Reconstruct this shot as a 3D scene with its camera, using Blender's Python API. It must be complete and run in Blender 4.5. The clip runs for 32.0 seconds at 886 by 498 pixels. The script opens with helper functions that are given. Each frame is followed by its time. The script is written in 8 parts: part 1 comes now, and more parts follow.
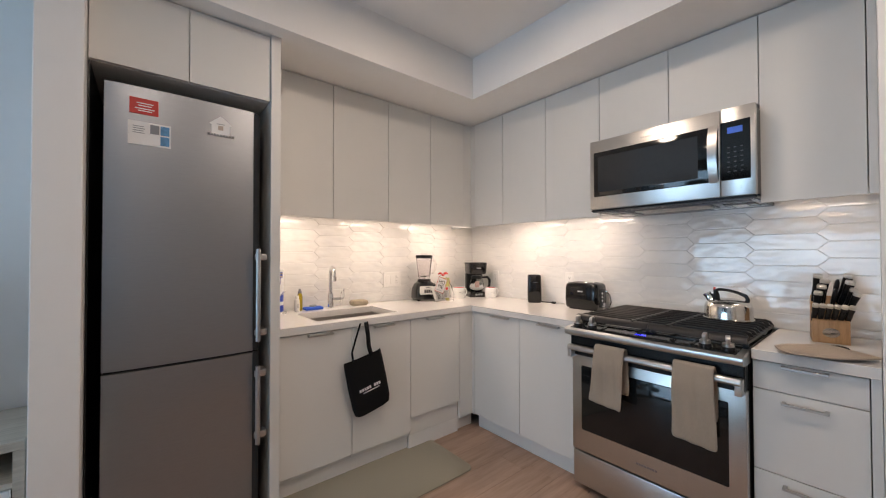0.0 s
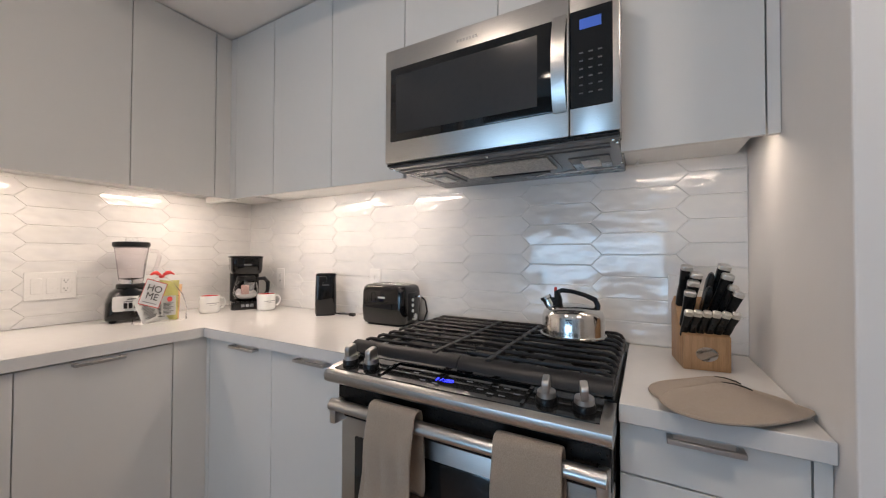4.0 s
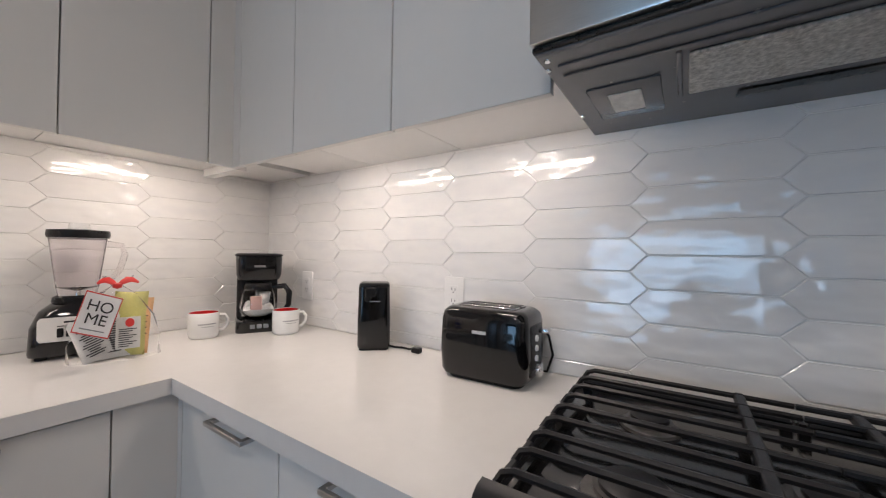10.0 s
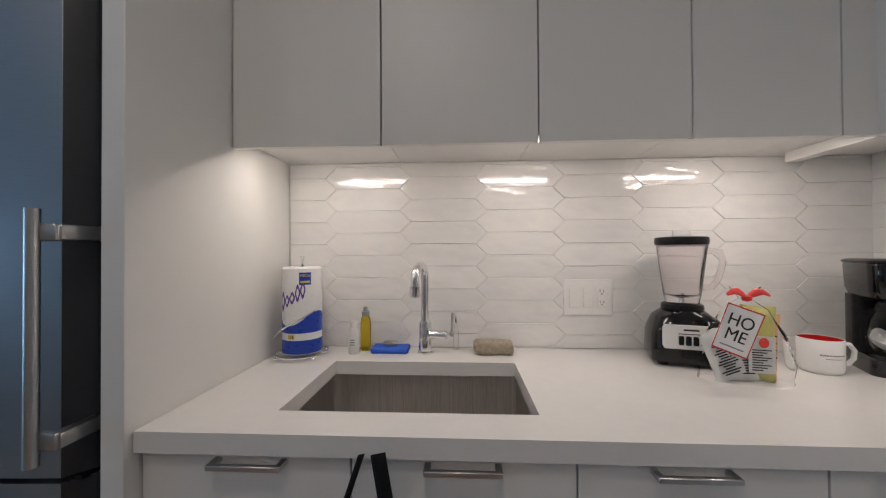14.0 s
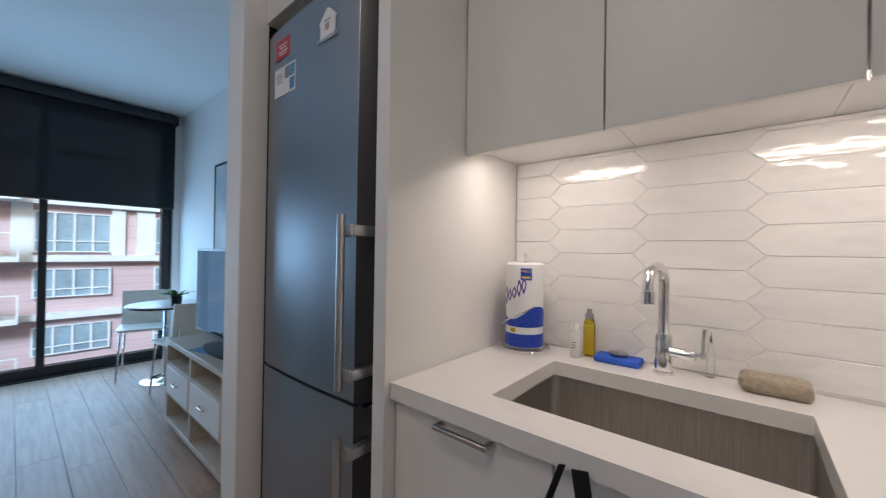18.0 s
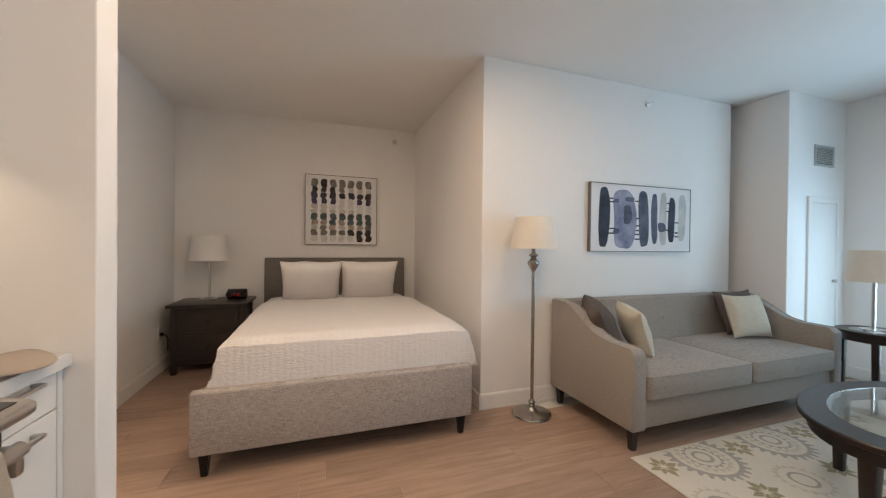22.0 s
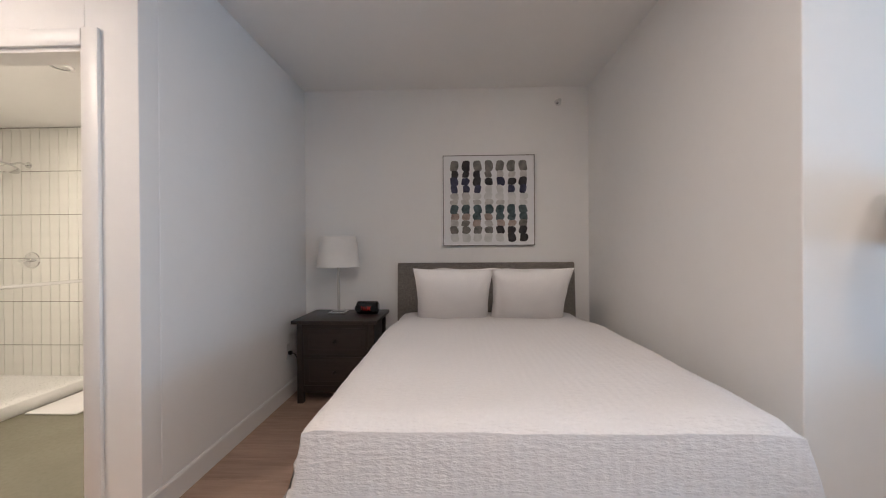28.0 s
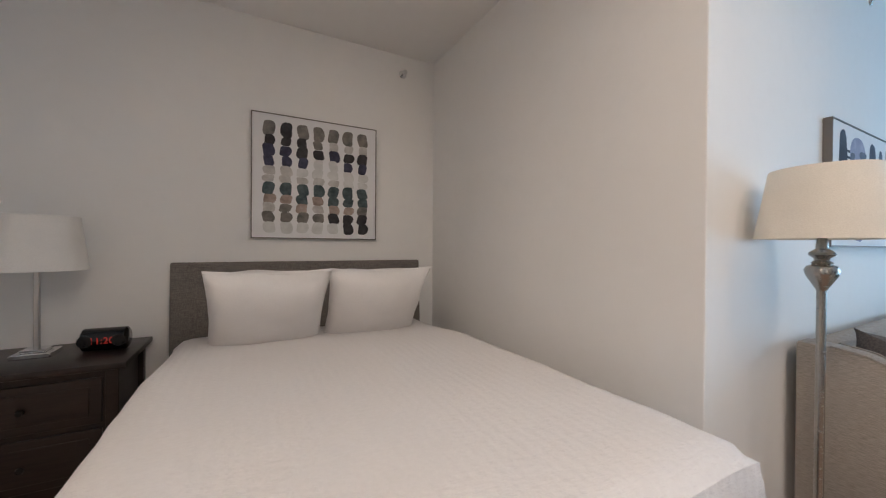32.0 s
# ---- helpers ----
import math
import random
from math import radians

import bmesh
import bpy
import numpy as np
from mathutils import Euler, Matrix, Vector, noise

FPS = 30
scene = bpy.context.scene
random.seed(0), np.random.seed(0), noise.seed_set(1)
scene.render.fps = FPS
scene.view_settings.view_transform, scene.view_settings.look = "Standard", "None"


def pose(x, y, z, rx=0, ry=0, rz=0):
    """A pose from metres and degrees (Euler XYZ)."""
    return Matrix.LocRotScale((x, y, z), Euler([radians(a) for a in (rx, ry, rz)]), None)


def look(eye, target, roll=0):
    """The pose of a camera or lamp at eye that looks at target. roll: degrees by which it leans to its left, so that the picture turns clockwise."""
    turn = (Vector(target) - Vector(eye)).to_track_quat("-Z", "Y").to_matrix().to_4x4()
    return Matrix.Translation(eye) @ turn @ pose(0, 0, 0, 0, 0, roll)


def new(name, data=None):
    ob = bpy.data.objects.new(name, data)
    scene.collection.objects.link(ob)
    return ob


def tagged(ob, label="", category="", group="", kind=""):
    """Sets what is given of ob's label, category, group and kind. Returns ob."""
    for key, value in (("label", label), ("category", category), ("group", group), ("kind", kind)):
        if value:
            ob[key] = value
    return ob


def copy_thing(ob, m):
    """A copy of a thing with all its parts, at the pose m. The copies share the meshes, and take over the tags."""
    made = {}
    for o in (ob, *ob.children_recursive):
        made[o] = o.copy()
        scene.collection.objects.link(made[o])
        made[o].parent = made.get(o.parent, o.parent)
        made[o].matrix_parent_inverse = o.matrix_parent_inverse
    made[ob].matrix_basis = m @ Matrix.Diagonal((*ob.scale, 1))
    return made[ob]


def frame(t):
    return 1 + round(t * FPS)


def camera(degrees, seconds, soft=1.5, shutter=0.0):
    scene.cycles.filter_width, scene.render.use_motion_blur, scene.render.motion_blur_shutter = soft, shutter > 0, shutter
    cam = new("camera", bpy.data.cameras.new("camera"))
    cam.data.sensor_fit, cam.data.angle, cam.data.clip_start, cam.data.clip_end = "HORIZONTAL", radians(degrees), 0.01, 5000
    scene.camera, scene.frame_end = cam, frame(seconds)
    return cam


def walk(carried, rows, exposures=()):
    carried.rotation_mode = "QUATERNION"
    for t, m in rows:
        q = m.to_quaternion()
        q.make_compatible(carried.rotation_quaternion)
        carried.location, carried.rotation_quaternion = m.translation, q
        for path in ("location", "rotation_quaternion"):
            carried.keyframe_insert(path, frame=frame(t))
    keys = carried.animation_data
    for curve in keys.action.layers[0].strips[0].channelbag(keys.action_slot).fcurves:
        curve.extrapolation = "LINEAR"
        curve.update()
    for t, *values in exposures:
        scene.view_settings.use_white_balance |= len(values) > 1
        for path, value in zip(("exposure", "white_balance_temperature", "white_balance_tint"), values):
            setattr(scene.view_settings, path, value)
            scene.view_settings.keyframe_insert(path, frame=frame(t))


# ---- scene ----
cam = camera(101.4, 32.0, soft=1.15, shutter=0.15)
PATH = [
    (0, (1.332, 1.388, 1.298), (2.605, 2.932, 1.326), -0.1),
    (0.5, (1.406, 1.347, 1.291), (2.681, 2.888, 1.321), -0.1),
    (1, (1.477, 1.324, 1.286), (2.805, 2.820, 1.316), -0.1),
    (1.5, (1.580, 1.386, 1.280), (3.022, 2.765, 1.309), -0.2),
    (2, (1.728, 1.483, 1.266), (3.295, 2.725, 1.300), -0.2),
    (2.4, (1.836, 1.525, 1.242), (3.477, 2.668, 1.288), 0.0),
    (4.5, (2.493, 1.708, 1.227), (4.286, 2.594, 1.26), 0.2),
    (5, (2.602, 1.713, 1.216), (4.455, 2.464, 1.259), 0.1),
    (5.5, (2.701, 1.693, 1.208), (4.586, 2.361, 1.248), -0.1),
    (6, (2.759, 1.672, 1.2), (4.653, 2.315, 1.236), -0.0),
    (6.5, (2.798, 1.67, 1.183), (4.695, 2.303, 1.228), -0.0),
    (7, (2.829, 1.673, 1.171), (4.726, 2.305, 1.217), 0.0),
    (7.5, (2.845, 1.709, 1.176), (4.74, 2.347, 1.216), 0.0),
    (8, (2.843, 1.781, 1.188), (4.718, 2.476, 1.225), 0.2),
    (8.5, (2.835, 1.913, 1.215), (4.681, 2.682, 1.223), 0.0),
    (9, (2.825, 2.059, 1.225), (4.637, 2.907, 1.251), 0.3),
    (9.5, (2.801, 2.173, 1.242), (4.567, 3.111, 1.256), 0.2),
    (10, (2.85, 2.291, 1.235), (4.511, 3.406, 1.256), 0.8),
    (10.5, (2.893, 2.396, 1.255), (4.416, 3.693, 1.237), 0.1),
    (11, (2.874, 2.475, 1.244), (4.202, 3.971, 1.26), 0.5),
    (11.5, (2.789, 2.549, 1.266), (3.89, 4.219, 1.25), 0.3),
    (12, (2.655, 2.592, 1.256), (3.533, 4.388, 1.264), 0.4),
    (12.5, (2.556, 2.635, 1.243), (3.196, 4.53, 1.261), 0.1),
    (13, (2.508, 2.678, 1.237), (2.843, 4.649, 1.266), 0.0),
    (13.5, (2.494, 2.693, 1.245), (2.544, 4.693, 1.266), 0.0),
    (14, (2.485, 2.702, 1.246), (2.379, 4.7, 1.265), -0.3),
    (14.5, (2.5, 2.697, 1.226), (2.307, 4.687, 1.254), -0.4),
    (17, (2.511, 2.625, 1.183), (2.196, 4.599, 1.257), -0.0),
    (18, (2.534, 2.751, 1.236), (1.248, 4.283, 1.249), 0.9),
    (18.3, (2.496, 2.788, 1.237), (0.957, 4.065, 1.254), 0.8),
    (18.6, (2.467, 2.798, 1.242), (0.688, 3.714, 1.255), 1.0),
    (19, (2.457, 2.837, 1.233), (0.485, 3.173, 1.242), 0.7),
    (19.2, (2.512, 2.870, 1.274), (0.512, 2.881, 1.247), 1.2),
    (19.5, (2.514, 2.885, 1.272), (0.576, 2.392, 1.247), 1.0),
    (19.8, (2.540, 2.822, 1.272), (0.741, 1.948, 1.244), 0.9),
    (20, (2.549, 2.803, 1.258), (0.853, 1.743, 1.236), 0.8),
    (20.5, (2.489, 2.78, 1.252), (1.002, 1.443, 1.227), 1.1),
    (21, (2.457, 2.771, 1.275), (1.13, 1.275, 1.244), 0.7),
    (21.5, (2.5, 2.823, 1.275), (1.506, 1.088, 1.247), 0.9),
    (22, (2.52, 2.807, 1.249), (1.868, 0.916, 1.232), 0.6),
    (22.5, (2.529, 2.798, 1.272), (2.123, 0.84, 1.247), 0.3),
    (23, (2.534, 2.757, 1.264), (2.268, 0.775, 1.245), 0.1),
    (23.5, (2.545, 2.663, 1.263), (2.315, 0.676, 1.243), 0.2),
    (24, (2.55, 2.624, 1.25), (2.347, 0.634, 1.238), 0.0),
    (24.5, (2.572, 2.574, 1.239), (2.421, 0.579, 1.23), -0.0),
    (25, (2.585, 2.506, 1.231), (2.456, 0.51, 1.221), -0.2),
    (25.5, (2.57, 2.385, 1.22), (2.469, 0.388, 1.208), -0.3),
    (26, (2.547, 2.215, 1.222), (2.486, 0.216, 1.219), -0.4),
    (26.5, (2.553, 2.074, 1.217), (2.584, 0.074, 1.217), -0.4),
    (28.5, (2.589, 1.498, 1.236), (2.651, -0.501, 1.23), -0.4),
    (29, (2.617, 1.453, 1.25), (2.693, -0.546, 1.249), -0.4),
    (29.5, (2.618, 1.456, 1.28), (2.747, -0.539, 1.271), -0.3),
    (30, (2.575, 1.488, 1.274), (2.705, -0.507, 1.266), -0.6),
    (30.5, (2.579, 1.47, 1.288), (2.481, -0.528, 1.248), -0.4),
    (31, (2.528, 1.352, 1.189), (2.069, -0.595, 1.171), -0.1),
    (31.5, (2.496, 1.124, 1.146), (1.621, -0.674, 1.144), 0.3),
    (32, (2.682, 0.939, 1.203), (1.735, -0.823, 1.189), 0.4),
]
EXPOSURES = [(0.0, -0.02, 7150, 15), (2.0, -0.15, 6800, 14), (6.0, -0.14, 6650, 12), (9.0, -0.14, 6400, 12), (10.0, -0.42, 6250, 12), (11.0, -0.73, 6300, 12), (12.0, -0.79, 6220, 11), (13.0, -0.78, 6150, 10), (14.0, -0.78, 6100, 10),
             (17.0, -0.66, 6600, 15), (18.0, -0.5, 6250, 12), (19.0, -0.32, 7150, 15), (20.0, 0.02, 8000, 17), (21.0, 0.20, 8100, 16), (22.0, 0.46, 8150, 15), (24.0, 0.55, 7200, 14), (26.0, 0.58, 6800, 14), (29.0, 0.54, 6350, 11), (31.0, 0.54, 6400, 9), (32.0, 0.52, 6700, 11)]
walk(cam, [(t, look(eye, target, roll)) for t, eye, target, roll in PATH], EXPOSURES)

# ---- plan (metres) ----
CEIL = 2.70
YN, XE = 3.975, 3.84            # kitchen walls, tile faces
CT, CTH = 0.914, 0.04           # worktop height and thickness
CFY, CFX = 3.352, 3.228         # worktop front edges
UFY, UFX = 3.645, 3.505         # upper cabinet door faces
UB, UT = 1.53, 2.405            # upper cabinets, bottom and top
XW = -2.42                      # window wall

# ---- world, sun, large lights ----
world = bpy.data.worlds.new("sky")
scene.world = world
world.use_nodes = True
wn = world.node_tree.nodes
sky = wn.new("ShaderNodeTexSky")
sky.sky_type = 'NISHITA'
sky.sun_disc = False
sky.sun_elevation = radians(31)
sky.sun_rotation = radians(118)
sky.air_density = 2.0
sky.dust_density = 4.0
world.node_tree.links.new(sky.outputs[0], wn["Background"].inputs[0])
wn["Background"].inputs[1].default_value = 0.15


def lamp(name, kind, m, energy, color, size=None, size_y=None, angle=None, blend=0.5):
    data = bpy.data.lights.new(name, kind)
    data.energy, data.color = energy, color
    if kind == 'AREA':
        data.shape = 'RECTANGLE'
        data.size, data.size_y = size, size_y or size
    elif kind == 'SUN':
        data.angle = radians(angle)
    elif kind == 'SPOT':
        data.spot_size, data.spot_blend, data.shadow_soft_size = radians(angle), blend, size
    else:
        data.shadow_soft_size = size
    ob = new(name, data)
    ob.matrix_world = m
    return ob


DAY, WARM, CEILW = (0.36, 0.665, 1.0), (1.0, 0.84, 0.72), (1.0, 0.85, 0.74)
lamp("sun", 'SUN', look((26, -14, 18), (0, 0, 0)), 5.0, (0.58, 0.79, 1.0), angle=12)
# daylight of the big window, under the blind
lamp("window_daylight", 'AREA', look((XW - 0.02, 2.57, 0.90), (3.0, 2.57, 0.75)), 66, DAY, 2.5, 1.45)
# recessed ceiling lamps of kitchen, living room and hall; the entry one is added fill
DISCS = [("kitchen_disc_light", 2.28, 2.37, 7.2), ("living_disc_light", 1.10, 1.66, 4.2), ("entry_fill_light", 2.42, 0.96, 6.2), ("hall_disc_light", 4.86, 1.08, 10)]
for name, x, y, watts in DISCS:
    lamp(name, 'AREA', look((x, y, CEIL - 0.040), (x, y, 0)), watts, CEILW, 0.25).data.shape = 'DISK'
# unseen fill lamp that brightens the bathroom, apart from its ceiling fixture
lamp("bathroom_fill_light", 'AREA', look((5.4, -0.7, 2.385), (5.4, -0.7, 0)), 19, (1.0, 0.88, 0.72), 0.3)
# small lamps under the upper cabinets, behind the door edges
LEDS = [(2.10, 3.70, 0), (2.70, 3.70, 0), (3.30, 3.70, 0), (3.56, 3.22, 1), (3.56, 2.69, 1), (3.56, 1.575, 1)]
for x, y, turn in LEDS:
    aim = (x, y + 0.30, 0) if turn == 0 else (x + 0.30, y, 0)
    lamp("undercabinet_light", 'AREA', look((x, y, UB + 0.019), aim), 0.45 if y < 2 else 2.0 if x == 3.30 or y == 3.22 else 1.7, WARM, 0.28, 0.03)


# ---- materials ----
def base_mat(name):
    m = bpy.data.materials.new(name)
    m.use_nodes = True
    nt = m.node_tree
    return m, nt, nt.nodes["Principled BSDF"], nt.links.new


def coords(nt, scale=(1, 1, 1)):
    tc = nt.nodes.new("ShaderNodeTexCoord")
    mp = nt.nodes.new("ShaderNodeMapping")
    mp.inputs["Scale"].default_value = scale
    nt.links.new(tc.outputs["Object"], mp.inputs[0])
    return mp.outputs[0]


def noise_node(nt, vec, scale, detail=4.0, rough=0.55):
    n = nt.nodes.new("ShaderNodeTexNoise")
    n.inputs["Scale"].default_value = scale
    n.inputs["Detail"].default_value = detail
    n.inputs["Roughness"].default_value = rough
    nt.links.new(vec, n.inputs["Vector"])
    return n.outputs["Fac"]


def ramp(nt, fac, stops):
    r = nt.nodes.new("ShaderNodeValToRGB")
    el = r.color_ramp.elements
    while len(el) < len(stops):
        el.new(0.5)
    for e, (p, c) in zip(el, stops):
        e.position, e.color = p, (*c, 1)
    nt.links.new(fac, r.inputs[0])
    return r.outputs[0]


def mix(nt, a, b, fac, kind='MIX'):
    n = nt.nodes.new("ShaderNodeMix")
    n.data_type, n.blend_type = 'RGBA', kind
    for sock, v in ((n.inputs[0], fac), (n.inputs[6], a), (n.inputs[7], b)):
        if isinstance(v, (int, float)):
            sock.default_value = v
        elif isinstance(v, tuple):
            sock.default_value = (*v, 1)
        else:
            nt.links.new(v, sock)
    return n.outputs[2]


def bump(nt, bsdf, height, strength, dist):
    b = nt.nodes.new("ShaderNodeBump")
    b.inputs["Strength"].default_value = strength
    b.inputs["Distance"].default_value = dist
    nt.links.new(height, b.inputs["Height"])
    nt.links.new(b.outputs[0], bsdf.inputs["Normal"])
    return b


def shade(c, f):
    return tuple(min(1.0, v * f) for v in c)


def paint(name, c, rough=0.5, var=0.06, scale=3.0, bump_s=0.15, bump_scale=220.0, dist=0.0006, metal=0.0, stretch=(1, 1, 1), coat=0.0, spec=0.5):
    """Plain surface with two scales of tone and roughness change and a fine relief."""
    m, nt, b, link = base_mat(name)
    v = coords(nt, stretch)
    big, fine = noise_node(nt, v, scale), noise_node(nt, v, scale * 14, 3)
    col = ramp(nt, big, [(0.3, shade(c, 1 - var)), (0.7, shade(c, 1 + var * 0.6))])
    col = mix(nt, col, shade(c, 1 - var * 1.6), ramp(nt, fine, [(0.5, (0, 0, 0)), (0.8, (0.5, 0.5, 0.5))]))
    link(col, b.inputs["Base Color"])
    r = ramp(nt, fine, [(0.2, (max(0.02, rough - 0.07),) * 3), (0.8, (min(1, rough + 0.07),) * 3)])
    link(r, b.inputs["Roughness"])
    b.inputs["Metallic"].default_value = metal
    b.inputs["Specular IOR Level"].default_value = spec
    b.inputs["Coat Weight"].default_value = coat
    if bump_s:
        bump(nt, b, noise_node(nt, v, bump_scale, 2), bump_s, dist)
    return m


def brushed(name, c, rough=0.28, stretch=(4, 4, 220), var=0.1):
    """Brushed metal: fine streaks along one way."""
    m, nt, b, link = base_mat(name)
    v = coords(nt, stretch)
    st = noise_node(nt, v, 6.0, 5, 0.6)
    big = noise_node(nt, coords(nt), 2.5, 2)
    link(ramp(nt, st, [(0.3, shade(c, 1 - var)), (0.7, shade(c, 1 + var * 0.6))]), b.inputs["Base Color"])
    rr = mix(nt, ramp(nt, st, [(0.3, (rough * 0.8,) * 3), (0.7, (rough * 1.25,) * 3)]), (rough * 1.3,) * 3, big)
    link(rr, b.inputs["Roughness"])
    b.inputs["Metallic"].default_value = 1.0
    bump(nt, b, st, 0.05, 0.0004)
    return m


def fabric(name, c, c2, weave=900.0, blotch=8.0, bump_s=0.6, rough=0.9, slub=(1, 1, 1)):
    """Woven cloth: crossed threads, slubs and soft tone changes."""
    m, nt, b, link = base_mat(name)
    v = coords(nt)
    threads = noise_node(nt, coords(nt, slub), weave * 0.35, 3, 0.7)
    soft = noise_node(nt, v, blotch, 3)
    col = ramp(nt, threads, [(0.32, c2), (0.62, c)])
    col = mix(nt, col, shade(c, 0.86), ramp(nt, soft, [(0.4, (0, 0, 0)), (0.75, (0.6, 0.6, 0.6))]))
    link(col, b.inputs["Base Color"])
    b.inputs["Roughness"].default_value = rough
    b.inputs["Sheen Weight"].default_value = 0.2 if c[0] > 0.15 else 0.0
    b.inputs["Specular IOR Level"].default_value = 0.3
    bump(nt, b, threads, bump_s, 0.002)
    return m


def tweed(name, c, c2, fleck):
    """Coarse weave: level and upright threads of two tones with dark slubs."""
    m, nt, b, link = base_mat(name)
    across = noise_node(nt, coords(nt, (0.11, 0.11, 1.7)), 240, 2, 0.6)
    up = noise_node(nt, coords(nt, (1.7, 1.7, 0.12)), 240, 2, 0.6)
    slub = noise_node(nt, coords(nt, (0.16, 0.16, 1.5)), 260, 1, 0.5)
    soft = noise_node(nt, coords(nt), 6, 3)
    w = mix(nt, across, up, 0.40)
    half = tuple(math.sqrt(q / p) for p, q in zip(c, c2))
    col = mix(nt, ramp(nt, across, [(0.36, half), (0.58, (1, 1, 1))]), ramp(nt, up, [(0.36, half), (0.58, (1, 1, 1))]), 1.0, 'MULTIPLY')
    col = mix(nt, col, c, 1.0, 'MULTIPLY')
    col = mix(nt, col, fleck, ramp(nt, slub, [(0.62, (0, 0, 0)), (0.76, (0.5,) * 3)]))
    col = mix(nt, col, shade(c, 0.85), ramp(nt, soft, [(0.4, (0, 0, 0)), (0.75, (0.3,) * 3)]))
    link(col, b.inputs["Base Color"])
    b.inputs["Roughness"].default_value = 0.92
    b.inputs["Specular IOR Level"].default_value = 0.25
    bump(nt, b, w, 0.7, 0.002)
    return m


def wood(name, c1, c2, stretch=(2, 26, 26), scale=3.0, rough=0.45, var=True, coat=0.0):
    """Grain along the local x way; each piece a little different."""
    m, nt, b, link = base_mat(name)
    v = coords(nt, stretch)
    if var:
        oi = nt.nodes.new("ShaderNodeObjectInfo")
        sc = nt.nodes.new("ShaderNodeVectorMath")
        sc.operation = 'SCALE'
        cb = nt.nodes.new("ShaderNodeCombineXYZ")
        for k in range(3):
            link(oi.outputs["Random"], cb.inputs[k])
        link(cb.outputs[0], sc.inputs[0])
        sc.inputs["Scale"].default_value = 60.0
        ad = nt.nodes.new("ShaderNodeVectorMath")
        link(v, ad.inputs[0])
        link(sc.outputs[0], ad.inputs[1])
        v = ad.outputs[0]
    g = noise_node(nt, v, scale, 6, 0.62)
    fine = noise_node(nt, v, scale * 6, 3)
    col = ramp(nt, g, [(0.3, c2), (0.55, c1), (0.75, shade(c1, 1.12))])
    col = mix(nt, col, shade(c2, 0.8), ramp(nt, fine, [(0.55, (0, 0, 0)), (0.8, (0.35,) * 3)]))
    if var:
        tone = ramp(nt, oi.outputs["Random"], [(0.0, (0.88,) * 3), (1.0, (1.06,) * 3)])
        col = mix(nt, col, tone, 1.0, 'MULTIPLY')
    link(col, b.inputs["Base Color"])
    link(ramp(nt, fine, [(0.2, (rough - 0.08,) * 3), (0.8, (rough + 0.1,) * 3)]), b.inputs["Roughness"])
    b.inputs["Coat Weight"].default_value = coat
    bump(nt, b, fine, 0.12, 0.0008)
    return m


def glass(name, c=(1, 1, 1), rough=0.02, ior=1.45):
    m, nt, b, link = base_mat(name)
    b.inputs["Base Color"].default_value = (*c, 1)
    b.inputs["Transmission Weight"].default_value = 1.0
    b.inputs["Roughness"].default_value = rough
    b.inputs["IOR"].default_value = ior
    return m


def glow(name, c, strength):
    m, nt, b, link = base_mat(name)
    b.inputs["Base Color"].default_value = (*c, 1)
    b.inputs["Emission Color"].default_value = (*c, 1)
    b.inputs["Emission Strength"].default_value = strength
    return m


def tile_mat(name, c):
    """Glazed hand-made tile: wavy face, slightly different tone each."""
    m, nt, b, link = base_mat(name)
    v = coords(nt)
    oi = nt.nodes.new("ShaderNodeObjectInfo")
    b.inputs["Roughness"].default_value = 0.035
    b.inputs["Coat Weight"].default_value = 0.9
    cb = nt.nodes.new("ShaderNodeCombineXYZ")
    link(oi.outputs["Random"], cb.inputs[0])
    link(oi.outputs["Random"], cb.inputs[2])
    sc = nt.nodes.new("ShaderNodeVectorMath")
    sc.operation = 'SCALE'
    link(cb.outputs[0], sc.inputs[0])
    sc.inputs["Scale"].default_value = 40.0
    ad = nt.nodes.new("ShaderNodeVectorMath")
    link(coords(nt, (1, 1, 2.0)), ad.inputs[0])
    link(sc.outputs[0], ad.inputs[1])
    tone = ramp(nt, oi.outputs["Random"], [(0.0, shade(c, 0.96)), (1.0, shade(c, 1.02))])
    link(mix(nt, tone, (0.74, 0.74, 0.745), ramp(nt, noise_node(nt, ad.outputs[0], 7, 4, 0.6), [(0.42, (0, 0, 0)), (0.75, (0.9,) * 3)])), b.inputs["Base Color"])
    h = mix(nt, noise_node(nt, ad.outputs[0], 14, 0), noise_node(nt, ad.outputs[0], 30, 0), 0.16)
    bump(nt, b, h, 0.8, 0.0065)
    return m


WALL = paint("wall_paint", (0.85, 0.84, 0.825), 0.62, 0.02, 1.2, 0.12, 160, 0.0008)
CEILM = paint("ceiling_paint", (0.85, 0.84, 0.825), 0.8, 0.02, 1.0, 0.1, 150, 0.0008)
TRIM = paint("trim_paint", (0.82, 0.81, 0.79), 0.38, 0.02, 3.0, 0.05)
LACQ = paint("cabinet_lacquer", (0.74, 0.735, 0.71), 0.42, 0.015, 2.0, 0.04, 300, 0.0003)
GROUT = paint("grout", (0.80, 0.79, 0.77), 0.85, 0.06, 8.0, 0.3)
QUARTZ = paint("white_quartz", (0.74, 0.73, 0.71), 0.10, 0.02, 30.0, 0.0)
TILE = tile_mat("glazed_tile", (0.82, 0.81, 0.79))
STEEL = brushed("brushed_steel", (0.56, 0.56, 0.55), 0.30)
STEELY = brushed("brushed_steel_along", (0.60, 0.59, 0.57), 0.27, (220, 4, 220))
